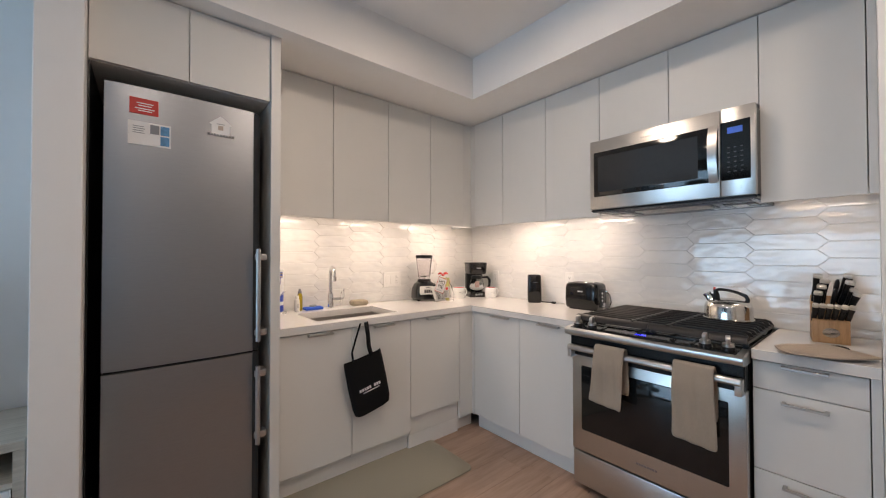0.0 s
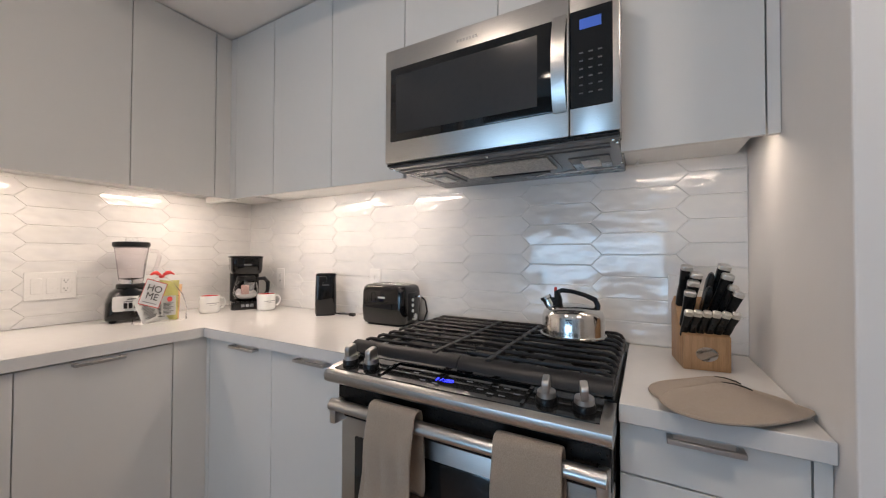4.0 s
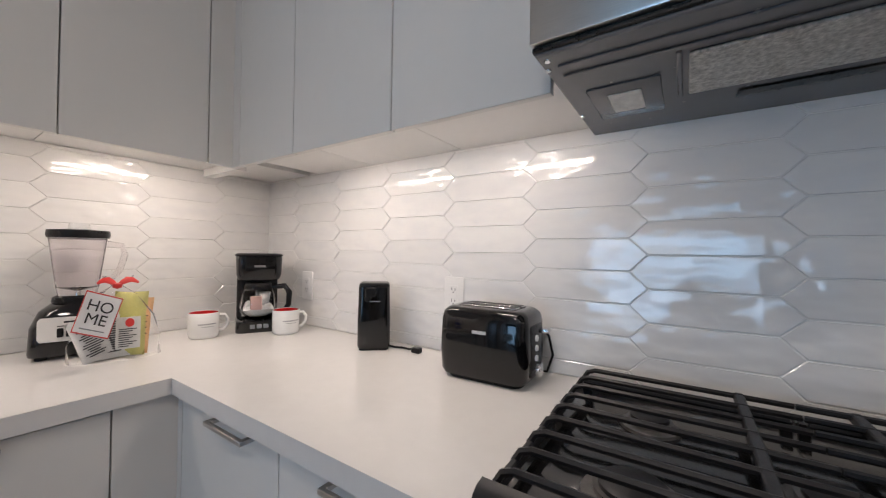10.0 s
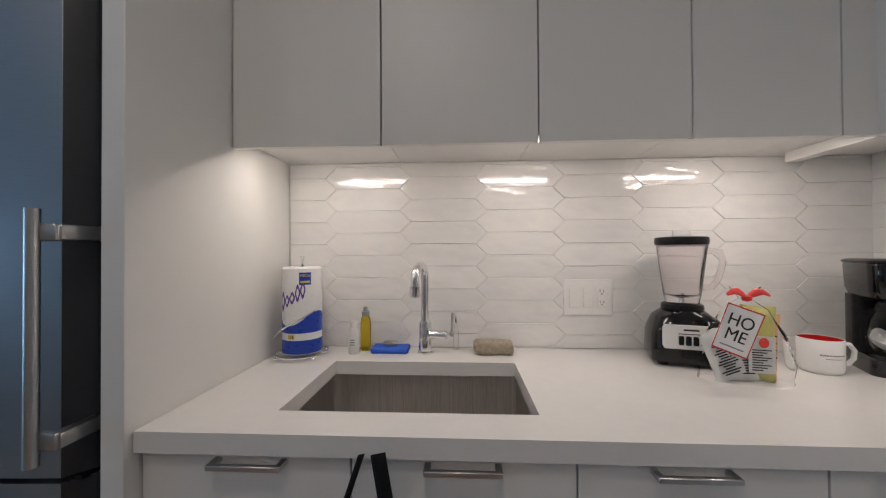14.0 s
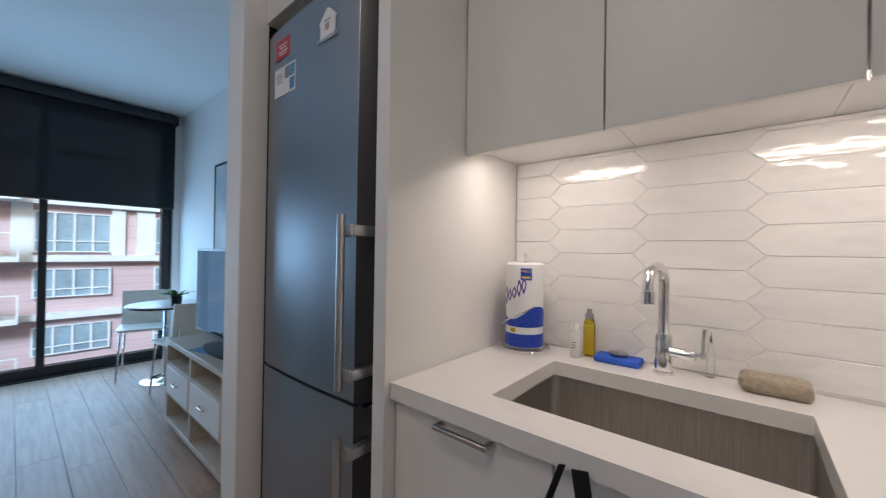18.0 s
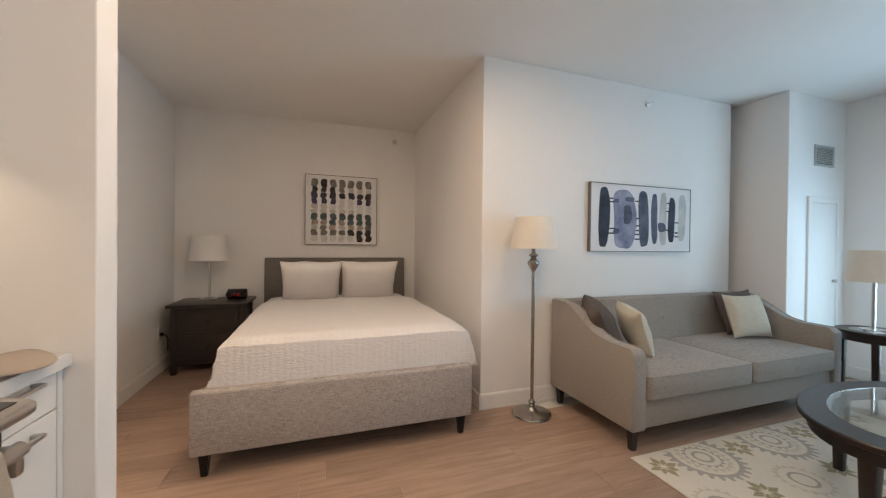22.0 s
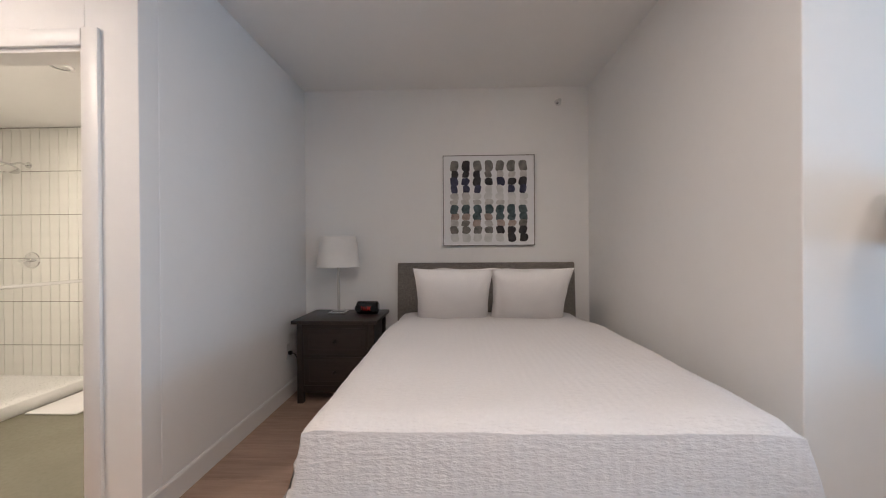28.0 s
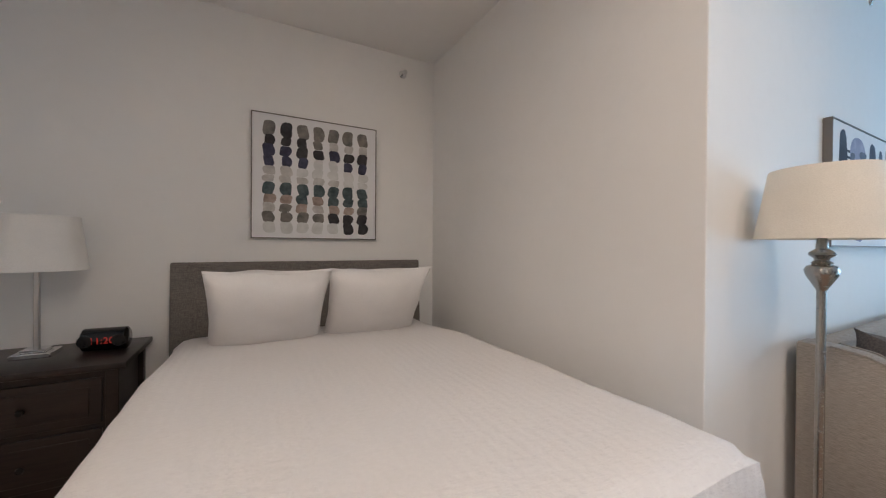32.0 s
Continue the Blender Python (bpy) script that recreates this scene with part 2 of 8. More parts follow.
SINKM = brushed("sink_steel", (0.50, 0.48, 0.46), 0.33, (60, 60, 1.5), 0.22)
CHROME = paint("chrome", (0.80, 0.80, 0.80), 0.07, 0.02, 5, 0.0, metal=1.0)
NICKEL = paint("satin_nickel", (0.56, 0.54, 0.52), 0.34, 0.03, 6, 0.0, metal=1.0)
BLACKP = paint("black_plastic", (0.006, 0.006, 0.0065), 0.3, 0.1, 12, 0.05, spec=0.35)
BLACKG = paint("black_gloss", (0.005, 0.005, 0.0055), 0.08, 0.1, 6, 0.0, coat=0.3, spec=0.4)
CASTIRON = paint("cast_iron", (0.016, 0.016, 0.018), 0.42, 0.2, 20, 0.3, 400, 0.0005, spec=0.4)
BLACKGLASS = paint("black_glass", (0.010, 0.011, 0.012), 0.05, 0.05, 4, 0.0)
ENAMEL = paint("black_enamel", (0.008, 0.008, 0.0085), 0.08, 0.1, 8, 0.0, spec=0.5)
PLANK = wood("oak_plank", (0.412, 0.282, 0.214), (0.308, 0.202, 0.149), (1.2, 16, 16), 2.2, 0.42)
DARKWOOD = wood("espresso_wood", (0.022, 0.013, 0.011), (0.010, 0.006, 0.006), (3, 30, 30), 3, 0.36)
LIGHTWOOD = wood("pale_oak_laminate", (0.60, 0.53, 0.44), (0.48, 0.41, 0.33), (2, 24, 24), 3, 0.45)
BLOCKWOOD = wood("knife_block_wood", (0.44, 0.25, 0.12), (0.30, 0.155, 0.07), (20, 20, 2), 4, 0.5)
GREYFAB = fabric("grey_upholstery", (0.365, 0.325, 0.292), (0.235, 0.207, 0.184), 330, 7, 0.8, slub=(0.35, 0.35, 3.0))
BEDFAB = tweed("bed_tweed", (0.50, 0.455, 0.435), (0.21, 0.188, 0.178), (0.08, 0.074, 0.07))
HEADFAB = tweed("headboard_tweed", (0.25, 0.225, 0.205), (0.11, 0.10, 0.09), (0.05, 0.046, 0.043))
LINEN = fabric("white_linen", (0.80, 0.775, 0.765), (0.72, 0.70, 0.69), 800, 5, 0.25)
SHADE = fabric("lamp_shade_linen", (0.80, 0.755, 0.68), (0.70, 0.655, 0.58), 900, 6, 0.2)
DARKFAB = fabric("dark_cushion", (0.062, 0.052, 0.055), (0.030, 0.025, 0.027), 420, 8)
BROWNFAB = fabric("brown_cushion", (0.150, 0.122, 0.110), (0.075, 0.060, 0.055), 420, 8)
CREAMFAB = fabric("cream_cushion", (0.64, 0.59, 0.49), (0.50, 0.45, 0.36), 300, 10, 0.9)
TAUPE = fabric("taupe_terry", (0.43, 0.36, 0.29), (0.32, 0.262, 0.21), 1100, 10, 1.0)
LAMPN = paint("lamp_nickel", (0.40, 0.375, 0.345), 0.24, 0.05, 6, 0.0, metal=1.0)
MATFAB = fabric("olive_mat", (0.33, 0.30, 0.235), (0.27, 0.245, 0.19), 800, 3, 0.4)
RUGF = fabric("cream_rug", (0.70, 0.655, 0.57), (0.58, 0.54, 0.46), 500, 6, 0.8)
RUGG = fabric("grey_rug", (0.40, 0.375, 0.335), (0.31, 0.29, 0.26), 500, 10, 0.8)
RUGO = fabric("olive_rug", (0.36, 0.31, 0.18), (0.28, 0.24, 0.14), 500, 10, 0.8)
BLINDF = fabric("black_screen_blind", (0.030, 0.034, 0.040), (0.018, 0.020, 0.023), 1200, 1.5, 0.2)
BAGF = fabric("black_nonwoven", (0.005, 0.005, 0.006), (0.003, 0.003, 0.0035), 900, 8, 0.5)
bn = BLINDF.node_tree
tp = bn.nodes.new("ShaderNodeBsdfTransparent")
mx = bn.nodes.new("ShaderNodeMixShader")
mx.inputs[0].default_value = 0.085
bn.links.new(bn.nodes["Principled BSDF"].outputs[0], mx.inputs[1])
bn.links.new(tp.outputs[0], mx.inputs[2])
bn.links.new(mx.outputs[0], bn.nodes["Material Output"].inputs[0])
GLASS = glass("clear_glass")
PANE = glass("window_pane", (0.97, 0.99, 0.99), 0.0, 1.02)
WHITEP = paint("white_plastic", (0.80, 0.79, 0.77), 0.3, 0.02, 6, 0.0)
WINFRAME = paint("black_aluminium", (0.020, 0.021, 0.023), 0.4, 0.1, 8, 0.05)


# ---- building helpers ----
def mesh_of(name, bm, mats, smooth=False):
    me = bpy.data.meshes.new(name)
    bmesh.ops.recalc_face_normals(bm, faces=bm.faces[:])
    bm.to_mesh(me)
    bm.free()
    for m in (mats if isinstance(mats, (list, tuple)) else [mats]):
        me.materials.append(m)
    if smooth:
        me.shade_smooth()
        me.set_sharp_from_angle(angle=radians(38))
    return me


def thing(name, m=None, label="", category="", group="", kind=""):
    ob = new(name)
    ob.empty_display_size = 0.1
    ob.matrix_world = m if m is not None else Matrix()
    return tagged(ob, label, category, group, kind)


def part(name, bm, mat, parent=None, label="", smooth=True, m=None):
    ob = new(name, mesh_of(name, bm, mat, smooth))
    if m is not None:
        ob.matrix_basis = m
    if parent is not None:
        ob.parent = parent
    return tagged(ob, label)


def struct(name, bm, mat, label, category, smooth=False):
    return tagged(part(name, bm, mat, None, "", smooth), label, category, "", "structure")


def bm_box(x0, x1, y0, y1, z0, z1, bev=0.0, seg=2):
    bm = bmesh.new()
    add_box(bm, x0, x1, y0, y1, z0, z1)
    if bev:
        bmesh.ops.bevel(bm, geom=bm.edges[:], offset=bev, segments=seg, profile=0.5, affect='EDGES')
    return bm


def add_box(bm, x0, x1, y0, y1, z0, z1, m=None):
    vs = [bm.verts.new((x, y, z)) for x in (x0, x1) for y in (y0, y1) for z in (z0, z1)]
    if m is not None:
        for v in vs:
            v.co = m @ v.co
    for f in ((0, 1, 3, 2), (4, 6, 7, 5), (0, 4, 5, 1), (2, 3, 7, 6), (0, 2, 6, 4), (1, 5, 7, 3)):
        bm.faces.new([vs[i] for i in f])
    return vs


def bm_lathe(profile, seg=32, m=None, sx=1.0, sy=1.0):
    """Turned body from (radius, height) pairs."""
    bm = bmesh.new()
    rings = []
    for r, z in profile:
        if r < 1e-5:
            rings.append([bm.verts.new((0, 0, z))])
        else:
            rings.append([bm.verts.new((r * sx * math.cos(2 * math.pi * k / seg), r * sy * math.sin(2 * math.pi * k / seg), z)) for k in range(seg)])
    for a, b in zip(rings, rings[1:]):
        for k in range(seg):
            k2 = (k + 1) % seg
            if len(a) == 1 and len(b) == 1:
                continue
            if len(a) == 1:
                bm.faces.new((a[0], b[k2], b[k]))
            elif len(b) == 1:
                bm.faces.new((a[k], a[k2], b[0]))
            else:
                bm.faces.new((a[k], a[k2], b[k2], b[k]))
    if m is not None:
        bm.transform(m)
    return bm


def bm_cyl(r, z0, z1, seg=24, bev=0.0, m=None):
    if bev:
        p = [(0, z0), (r - bev, z0), (r, z0 + bev), (r, z1 - bev), (r - bev, z1), (0, z1)]
    else:
        p = [(0, z0), (r, z0), (r, z1), (0, z1)]
    return bm_lathe(p, seg, m)


def bm_tube(points, r, seg=10, closed=False, flat=1.0):
    """A round bar along a line of points."""
    pts = [Vector(p) for p in points]
    bm = bmesh.new()
    rings = []
    n = len(pts)
    up = None
    for i, p in enumerate(pts):
        a = pts[(i - 1) % n] if (closed or i) else p
        b = pts[(i + 1) % n] if (closed or i < n - 1) else p
        t = (b - a).normalized()
        if up is None:
            up = t.orthogonal().normalized()
        up = (up - t * up.dot(t)).normalized()
        side = t.cross(up)
        rad = r[i] if isinstance(r, (list, tuple)) else r
        rings.append([bm.verts.new(p + rad * (math.cos(2 * math.pi * k / seg) * up + flat * math.sin(2 * math.pi * k / seg) * side)) for k in range(seg)])
    pairs = list(zip(rings, rings[1:])) + ([(rings[-1], rings[0])] if closed else [])
    for a, b in pairs:
        for k in range(seg):
            bm.faces.new((a[k], a[(k + 1) % seg], b[(k + 1) % seg], b[k]))
    if not closed:
        bm.faces.new(rings[0][::-1])
        bm.faces.new(rings[-1])
    return bm


def bm_prism(outline, depth, bev=0.0, m=None):
    """An outline in x, z given thickness along y from 0 to depth."""
    bm = bmesh.new()
    a = [bm.verts.new((x, 0, z)) for x, z in outline]
    b = [bm.verts.new((x, depth, z)) for x, z in outline]
    bm.faces.new(a)
    bm.faces.new(b[::-1])
    n = len(a)
    for i in range(n):
        bm.faces.new((a[i], b[i], b[(i + 1) % n], a[(i + 1) % n]))
    bmesh.ops.recalc_face_normals(bm, faces=bm.faces[:])
    if bev:
        bmesh.ops.bevel(bm, geom=bm.edges[:], offset=bev, segments=2, profile=0.5, affect='EDGES')
    if m is not None:
        bm.transform(m)
    return bm


def bm_join(*bms):
    out = bmesh.new()
    for b in bms:
        me = bpy.data.meshes.new("tmp")
        b.to_mesh(me)
        b.free()
        out.from_mesh(me)
        bpy.data.meshes.remove(me)
    return out


def bm_cushion(w, d, h, pinch=0.35, nx=14, ny=14, seed=0, wob=0.0):
    """A stuffed cushion lying flat: w by d, h thick in the middle, corners drawn out."""
    bm = bmesh.new()
    top, bot = {}, {}
    for i in range(nx + 1):
        for j in range(ny + 1):
            u, v = 2 * i / nx - 1, 2 * j / ny - 1
            f = (max(0, 1 - abs(u) ** 2.6) * max(0, 1 - abs(v) ** 2.6)) ** 0.5
            sx = 1 - pinch * 0.12 * (1 - v * v) * abs(u) ** 3
            sy = 1 - pinch * 0.12 * (1 - u * u) * abs(v) ** 3
            x, y = u * w / 2 * sx, v * d / 2 * sy
            z = h / 2 * f + wob * noise.noise((u * 2 + seed, v * 2, seed)) * f
            edge = i in (0, nx) or j in (0, ny)
            top[i, j] = bm.verts.new((x, y, z))
            bot[i, j] = top[i, j] if edge else bm.verts.new((x, y, -h / 2 * f))
    for i in range(nx):
        for j in range(ny):
            for g in (top, bot):
                bm.faces.new((g[i, j], g[i + 1, j], g[i + 1, j + 1], g[i, j + 1]))
    return bm


def bm_sheet(w, h, nx, nz, fn, thick=0.006):
    """A hanging cloth: width w along x, height h down z; fn(u, v) gives its depth y."""
    bm = bmesh.new()
    g = [[[bm.verts.new(((i / nx - 0.5) * w, fn(i / nx, j / nz) + s * thick, -j / nz * h)) for j in range(nz + 1)] for i in range(nx + 1)] for s in (0, 1)]
    for s in (0, 1):
        for i in range(nx):
            for j in range(nz):
                bm.faces.new((g[s][i][j], g[s][i + 1][j], g[s][i + 1][j + 1], g[s][i][j + 1]))
    for i in range(nx):
        for j in (0, nz):
            bm.faces.new((g[0][i][j], g[0][i + 1][j], g[1][i + 1][j], g[1][i][j]))
    for j in range(nz):
        for i in (0, nx):
            bm.faces.new((g[0][i][j], g[0][i][j + 1], g[1][i][j + 1], g[1][i][j]))
    return bm


def bm_text(body, size, extrude=0.0006):
    """Flat lettering in the x, y plane, centred."""
    cu = bpy.data.curves.new("txt", 'FONT')
    cu.body, cu.size, cu.extrude, cu.align_x, cu.align_y = body, size, extrude, 'CENTER', 'CENTER'
    ob = bpy.data.objects.new("txt", cu)
    me = ob.to_mesh()
    bm = bmesh.new()
    bm.from_mesh(me)
    ob.to_mesh_clear()
    bpy.data.objects.remove(ob)
    bpy.data.curves.remove(cu)
    return bm


T = Matrix.Translation


# ---- large structure ----
struct("floor_base", bm_box(-2.7, 7.2, -2.0, 4.3, -0.15, -0.012), GROUT, "screed under the oak plank floor", "floor")
struct("ceiling", bm_box(-2.7, 7.2, -2.0, 4.3, CEIL, CEIL + 0.2), CEILM, "smooth white painted ceiling", "ceiling")
struct("wall_north", bm_box(-2.7, 7.2, YN + 0.012, 4.3, 0, CEIL), WALL, "white painted wall behind kitchen and television", "wall")
struct("wall_east_kitchen", bm_box(XE + 0.012, 4.1, 1.392, YN + 0.012, 0, CEIL), WALL, "white painted wall behind the stove", "wall")
struct("wall_kitchen_end", bm_box(3.17, 7.0, 1.267, 1.392, 0, CEIL, 0.004), WALL, "short white wall closing the kitchen run", "wall")
struct("wall_fridge_end", bm_box(1.025, 1.155, 3.27, YN + 0.012, 0, CEIL, 0.004), WALL, "white wall end beside the fridge", "wall")
struct("wall_alcove_west", bm_box(-1.40, 1.339, -1.95, 0.29, 0, CEIL, 0.004), WALL, "white wall between sofa and bed alcove", "wall")
struct("wall_alcove_south", bm_box(1.339, 7.0, -1.95, -1.742, 0, CEIL), WALL, "white wall behind the bed", "wall")
struct("wall_alcove_east", bm_box(3.955, 4.07, -1.742, -0.06, 0, CEIL, 0.004), WALL, "white wall beside the nightstand", "wall")
struct("wall_closet", bm_box(XW - 0.2, -1.53, -1.95, 0.70, 0, CEIL, 0.004), WALL, "white boxed-out wall with narrow closet door", "wall")
# wall of the bathroom door
struct("wall_bath_1", bm_box(3.955, 4.20, -0.06, 0.05, 0, CEIL, 0.004), WALL, "white wall beside the bathroom door", "wall")
struct("wall_bath_2", bm_box(4.20, 5.10, -0.06, 0.05, 2.13, CEIL), WALL, "white wall above the bathroom door", "wall")
struct("wall_bath_3", bm_box(5.10, 7.0, -0.06, 0.05, 0, CEIL), WALL, "white wall of the hall", "wall")
struct("wall_hall_end", bm_box(6.95, 7.2, -1.95, 4.3, 0, CEIL), WALL, "white wall at the end of the hall", "wall")
# window wall: piers and head round the glazing
WY0, WY1, WTOP = 1.22, 3.92, 2.60
struct("wall_window_1", bm_box(XW - 0.2, XW, 0.70, WY0, 0, CEIL), WALL, "white wall beside the window", "wall")
struct("wall_window_2", bm_box(XW - 0.2, XW, WY1, YN + 0.012, 0, CEIL), WALL, "narrow white wall beside the window", "wall")
struct("wall_window_3", bm_box(XW - 0.2, XW, WY0, WY1, WTOP, CEIL), WALL, "white wall above the window", "wall")
# dropped soffit over the cabinets
bm = bmesh.new()
out = [(1.155, 3.245), (3.142, 3.245), (3.142, 1.392), (XE + 0.012, 1.392), (XE + 0.012, YN + 0.012), (1.155, YN + 0.012)]
lo = [bm.verts.new((x, y, UT)) for x, y in out]
hi = [bm.verts.new((x, y, CEIL)) for x, y in out]
bm.faces.new(lo)
bm.faces.new(hi[::-1])
for i in range(6):
    bm.faces.new((lo[i], hi[i], hi[(i + 1) % 6], lo[(i + 1) % 6]))
struct("soffit", bm, CEILM, "white dropped soffit over the kitchen cabinets", "soffit")


def baseboard(name, x0, y0, x1, y1, nx, ny):
    """Skirting with an eased top edge, along a wall, standing off it by the normal."""
    d = Vector((x1 - x0, y1 - y0, 0))
    L = d.length
    ang = math.atan2(d.y, d.x)
    n_local = Vector((nx, ny, 0))
    left = Vector((-d.y, d.x, 0)).dot(n_local) > 0
    s = 1 if left else -1
    prof = [(0.002, 0.0), (0.014, 0.0), (0.014, 0.105), (0.009, 0.118), (0.002, 0.12)]
    bm = bmesh.new()
    a = [bm.verts.new((0, s * p, z)) for p, z in prof]
    b = [bm.verts.new((L, s * p, z)) for p, z in prof]
    bm.faces.new(a)
    bm.faces.new(b)
    for i in range(5):
        bm.faces.new((a[i], b[i], b[(i + 1) % 5], a[(i + 1) % 5]))
    bm.transform(T((x0, y0, 0)) @ Matrix.Rotation(ang, 4, 'Z'))
    struct(name, bm, TRIM, "white painted baseboard", "baseboard")


baseboard("baseboard_1", 1.339, 0.29, -1.40, 0.29, 0, 1)
baseboard("baseboard_2", 1.339, -1.742, 1.339, 0.304, 1, 0)
baseboard("baseboard_3", 1.339, -1.742, 3.955, -1.742, 0, 1)
baseboard("baseboard_4", 3.955, -1.742, 3.955, 0.064, -1, 0)
baseboard("baseboard_5", 3.955, 0.05, 4.12, 0.05, 0, 1)
baseboard("baseboard_6", -1.53, 0.29, -1.53, 0.70, 1, 0)
baseboard("baseboard_7", -1.53, 0.70, -1.80, 0.70, 0, 1)
baseboard("baseboard_8", XW, 0.70, XW, WY0, 1, 0)
baseboard("baseboard_9", XW, YN + 0.012, 1.025, YN + 0.012, 0, -1)
baseboard("baseboard_10", 5.2, 0.05, 6.95, 0.05, 0, 1)
baseboard("baseboard_11", 6.95, 0.05, 6.95, 0.70, -1, 0)


# ---- kitchen ----
def handle(parent, x, y, z, L, axis, out, label="brushed metal bar handle"):
    """Square-section bar on two posts; axis 'x' or 'y' is its way, out the way off the door."""
    bms = [bm_box(-L / 2, L / 2, -0.031, -0.021, -0.0052, 0.0052, 0.0015, 1)]
    for s in (-1, 1):
        bms.append(bm_box(s * (L / 2 - 0.006) - 0.006, s * (L / 2 - 0.006) + 0.006, -0.024, 0.001, -0.0048, 0.0048, 0.0012, 1))
    bm = bm_join(*bms)
    rot = Matrix() if axis == 'x' else Matrix.Rotation(radians(-90), 4, 'Z')
    bm.transform(T((x, y, z)) @ rot)
    return part("handle", bm, NICKEL, parent, label)


GAP = 0.0018


def north_unit(x0, x1, zb, hx, w=0.14):
    """Base cabinet on the sink run."""
    th = thing("base_cabinet", T((x0, CFY + 0.018, 0)), "pale grey flat-front base cabinet under white worktop", "cabinet", "base cabinets")
    W = x1 - x0
    part("body", bm_box(0.002, W - 0.002, 0.020, 0.58, 0.10, 0.66 if x0 < 2.5 else CT - CTH - 0.002), LACQ, th)
    part("toe_kick", bm_box(0, W, 0.045, 0.06, 0.0, 0.098) if zb < 0.2 else bm_box(0, W, 0.022, 0.04, 0.0, zb - 0.012), TRIM, th, "grey toe-kick board")
    d = part("door", bm_box(GAP, W - GAP, 0, 0.019, zb, 0.866, 0.0012, 1), LACQ, th)
    handle(d, hx - x0, 0.0, 0.856, w, 'x', 1)
    return th


north_unit(1.868, 2.276, 0.128, 2.085)
north_unit(2.276, 2.690, 0.128, 2.484)
north_unit(2.690, 3.120, 0.222, 2.887)
th = thing("corner_filler", T((3.12, CFY + 0.018, 0)), "pale grey corner filler panel between base cabinets", "filler panel")
part("panel", bm_box(0.002, CFX + 0.042 - 3.12, 0, 0.02, 0.10, 0.872), LACQ, th)
part("return_panel", bm_box(CFX + 0.022 - 3.12, CFX + 0.042 - 3.12, -0.024, -0.001, 0.10, 0.872), LACQ, th)
part("toe_kick", bm_box(0, 0.16, 0.045, 0.06, 0, 0.098), TRIM, th)


def east_unit(y0, y1, hy, w=0.155):
    th = thing("base_cabinet", T((CFX + 0.022, y0, 0)), "pale grey flat-front base cabinet beside the stove", "cabinet", "base cabinets")
    W = y1 - y0
    part("body", bm_box(0.020, 0.58, 0.002, W - 0.002, 0.105, CT - CTH - 0.002), LACQ, th)
    part("toe_kick", bm_box(0.045, 0.06, 0, W, 0.0, 0.10), TRIM, th, "grey toe-kick board")
    d = part("door", bm_box(0, 0.019, GAP, W - GAP, 0.105, 0.866, 0.0012, 1), LACQ, th)
    handle(d, 0, hy - y0, 0.857, w, 'y', 1)


east_unit(2.925, 3.345, 3.084)
east_unit(2.512, 2.925, 2.694)
# drawer cabinet on the other side of the stove
th = thing("drawer_cabinet", T((CFX + 0.022, 1.420, 0)), "pale grey three-drawer base cabinet beside the stove", "cabinet", "base cabinets")
W = 1.733 - 1.420
part("body", bm_box(0.020, 0.58, 0.002, W - 0.002, 0.105, CT - CTH - 0.002), LACQ, th)
part("toe_kick", bm_box(0.045, 0.06, 0, W, 0.0, 0.10), TRIM, th)
for z0, z1 in ((0.758, 0.866), (0.436, 0.754), (0.105, 0.432)):
    d = part("drawer_front", bm_box(0, 0.019, GAP, W - GAP, z0, z1, 0.0012, 1), LACQ, th)
    handle(d, 0, 1.580 - 1.420, z1 - 0.008 if z1 > 0.8 else z1 - 0.034, 0.128, 'y', 1)
tagged(part("end_filler", bm_box(CFX + 0.022, CFX + 0.04, 1.394, 1.4185, 0.0, 0.872), LACQ), "narrow pale grey filler strip beside the drawers", "filler panel")

# worktop with the sink cut out
SX0, SX1, SY0, SY1 = 2.095, 2.640, 3.452, 3.800
bm = bmesh.new()
Z0, Z1 = CT - CTH, CT
for x0, x1, y0, y1 in ((1.868, SX0, CFY, YN), (SX1, XE, CFY, YN), (SX0, SX1, CFY, SY0), (SX0, SX1, SY1, YN), (CFX, XE, 2.510, CFY)):
    add_box(bm, x0, x1, y0, y1, Z0, Z1)
bmesh.ops.remove_doubles(bm, verts=bm.verts[:], dist=0.0005)
wt = thing("worktop", T((0, 0, 0)), "white quartz worktop with undermount sink cutout", "worktop")
part("slab", bm, QUARTZ, wt, smooth=False)
part("slab", bm_box(CFX, XE, 1.394, 1.732, Z0, Z1, 0.0015, 1), QUARTZ, wt, smooth=False)

sink = thing("sink", T(((SX0 + SX1) / 2, (SY0 + SY1) / 2, CT)), "brushed steel undermount single-bowl sink", "sink")
bm = bmesh.new()
hw, hd, dp = (SX1 - SX0) / 2 + 0.006, (SY1 - SY0) / 2 + 0.006, 0.22


def rrect(hw, hd, r, z, n=5):
    pts = []
    for cx, cy, a0 in ((hw - r, hd - r, 0), (-hw + r, hd - r, 90), (-hw + r, -hd + r, 180), (hw - r, -hd + r, 270)):
        for k in range(n + 1):
            a = radians(a0 + 90 * k / n)
            pts.append((cx + r * math.cos(a), cy + r * math.sin(a), z))
    return pts


def bm_loft(rings, cap0=True, cap1=True):
    bm = bmesh.new()
    vs = [[bm.verts.new(p) for p in ring] for ring in rings]
    n = len(vs[0])
    for a, b in zip(vs, vs[1:]):
        for k in range(n):
            bm.faces.new((a[k], a[(k + 1) % n], b[(k + 1) % n], b[k]))
    if cap0:
        bm.faces.new(vs[0][::-1])
    if cap1:
        bm.faces.new(vs[-1])
    return bm


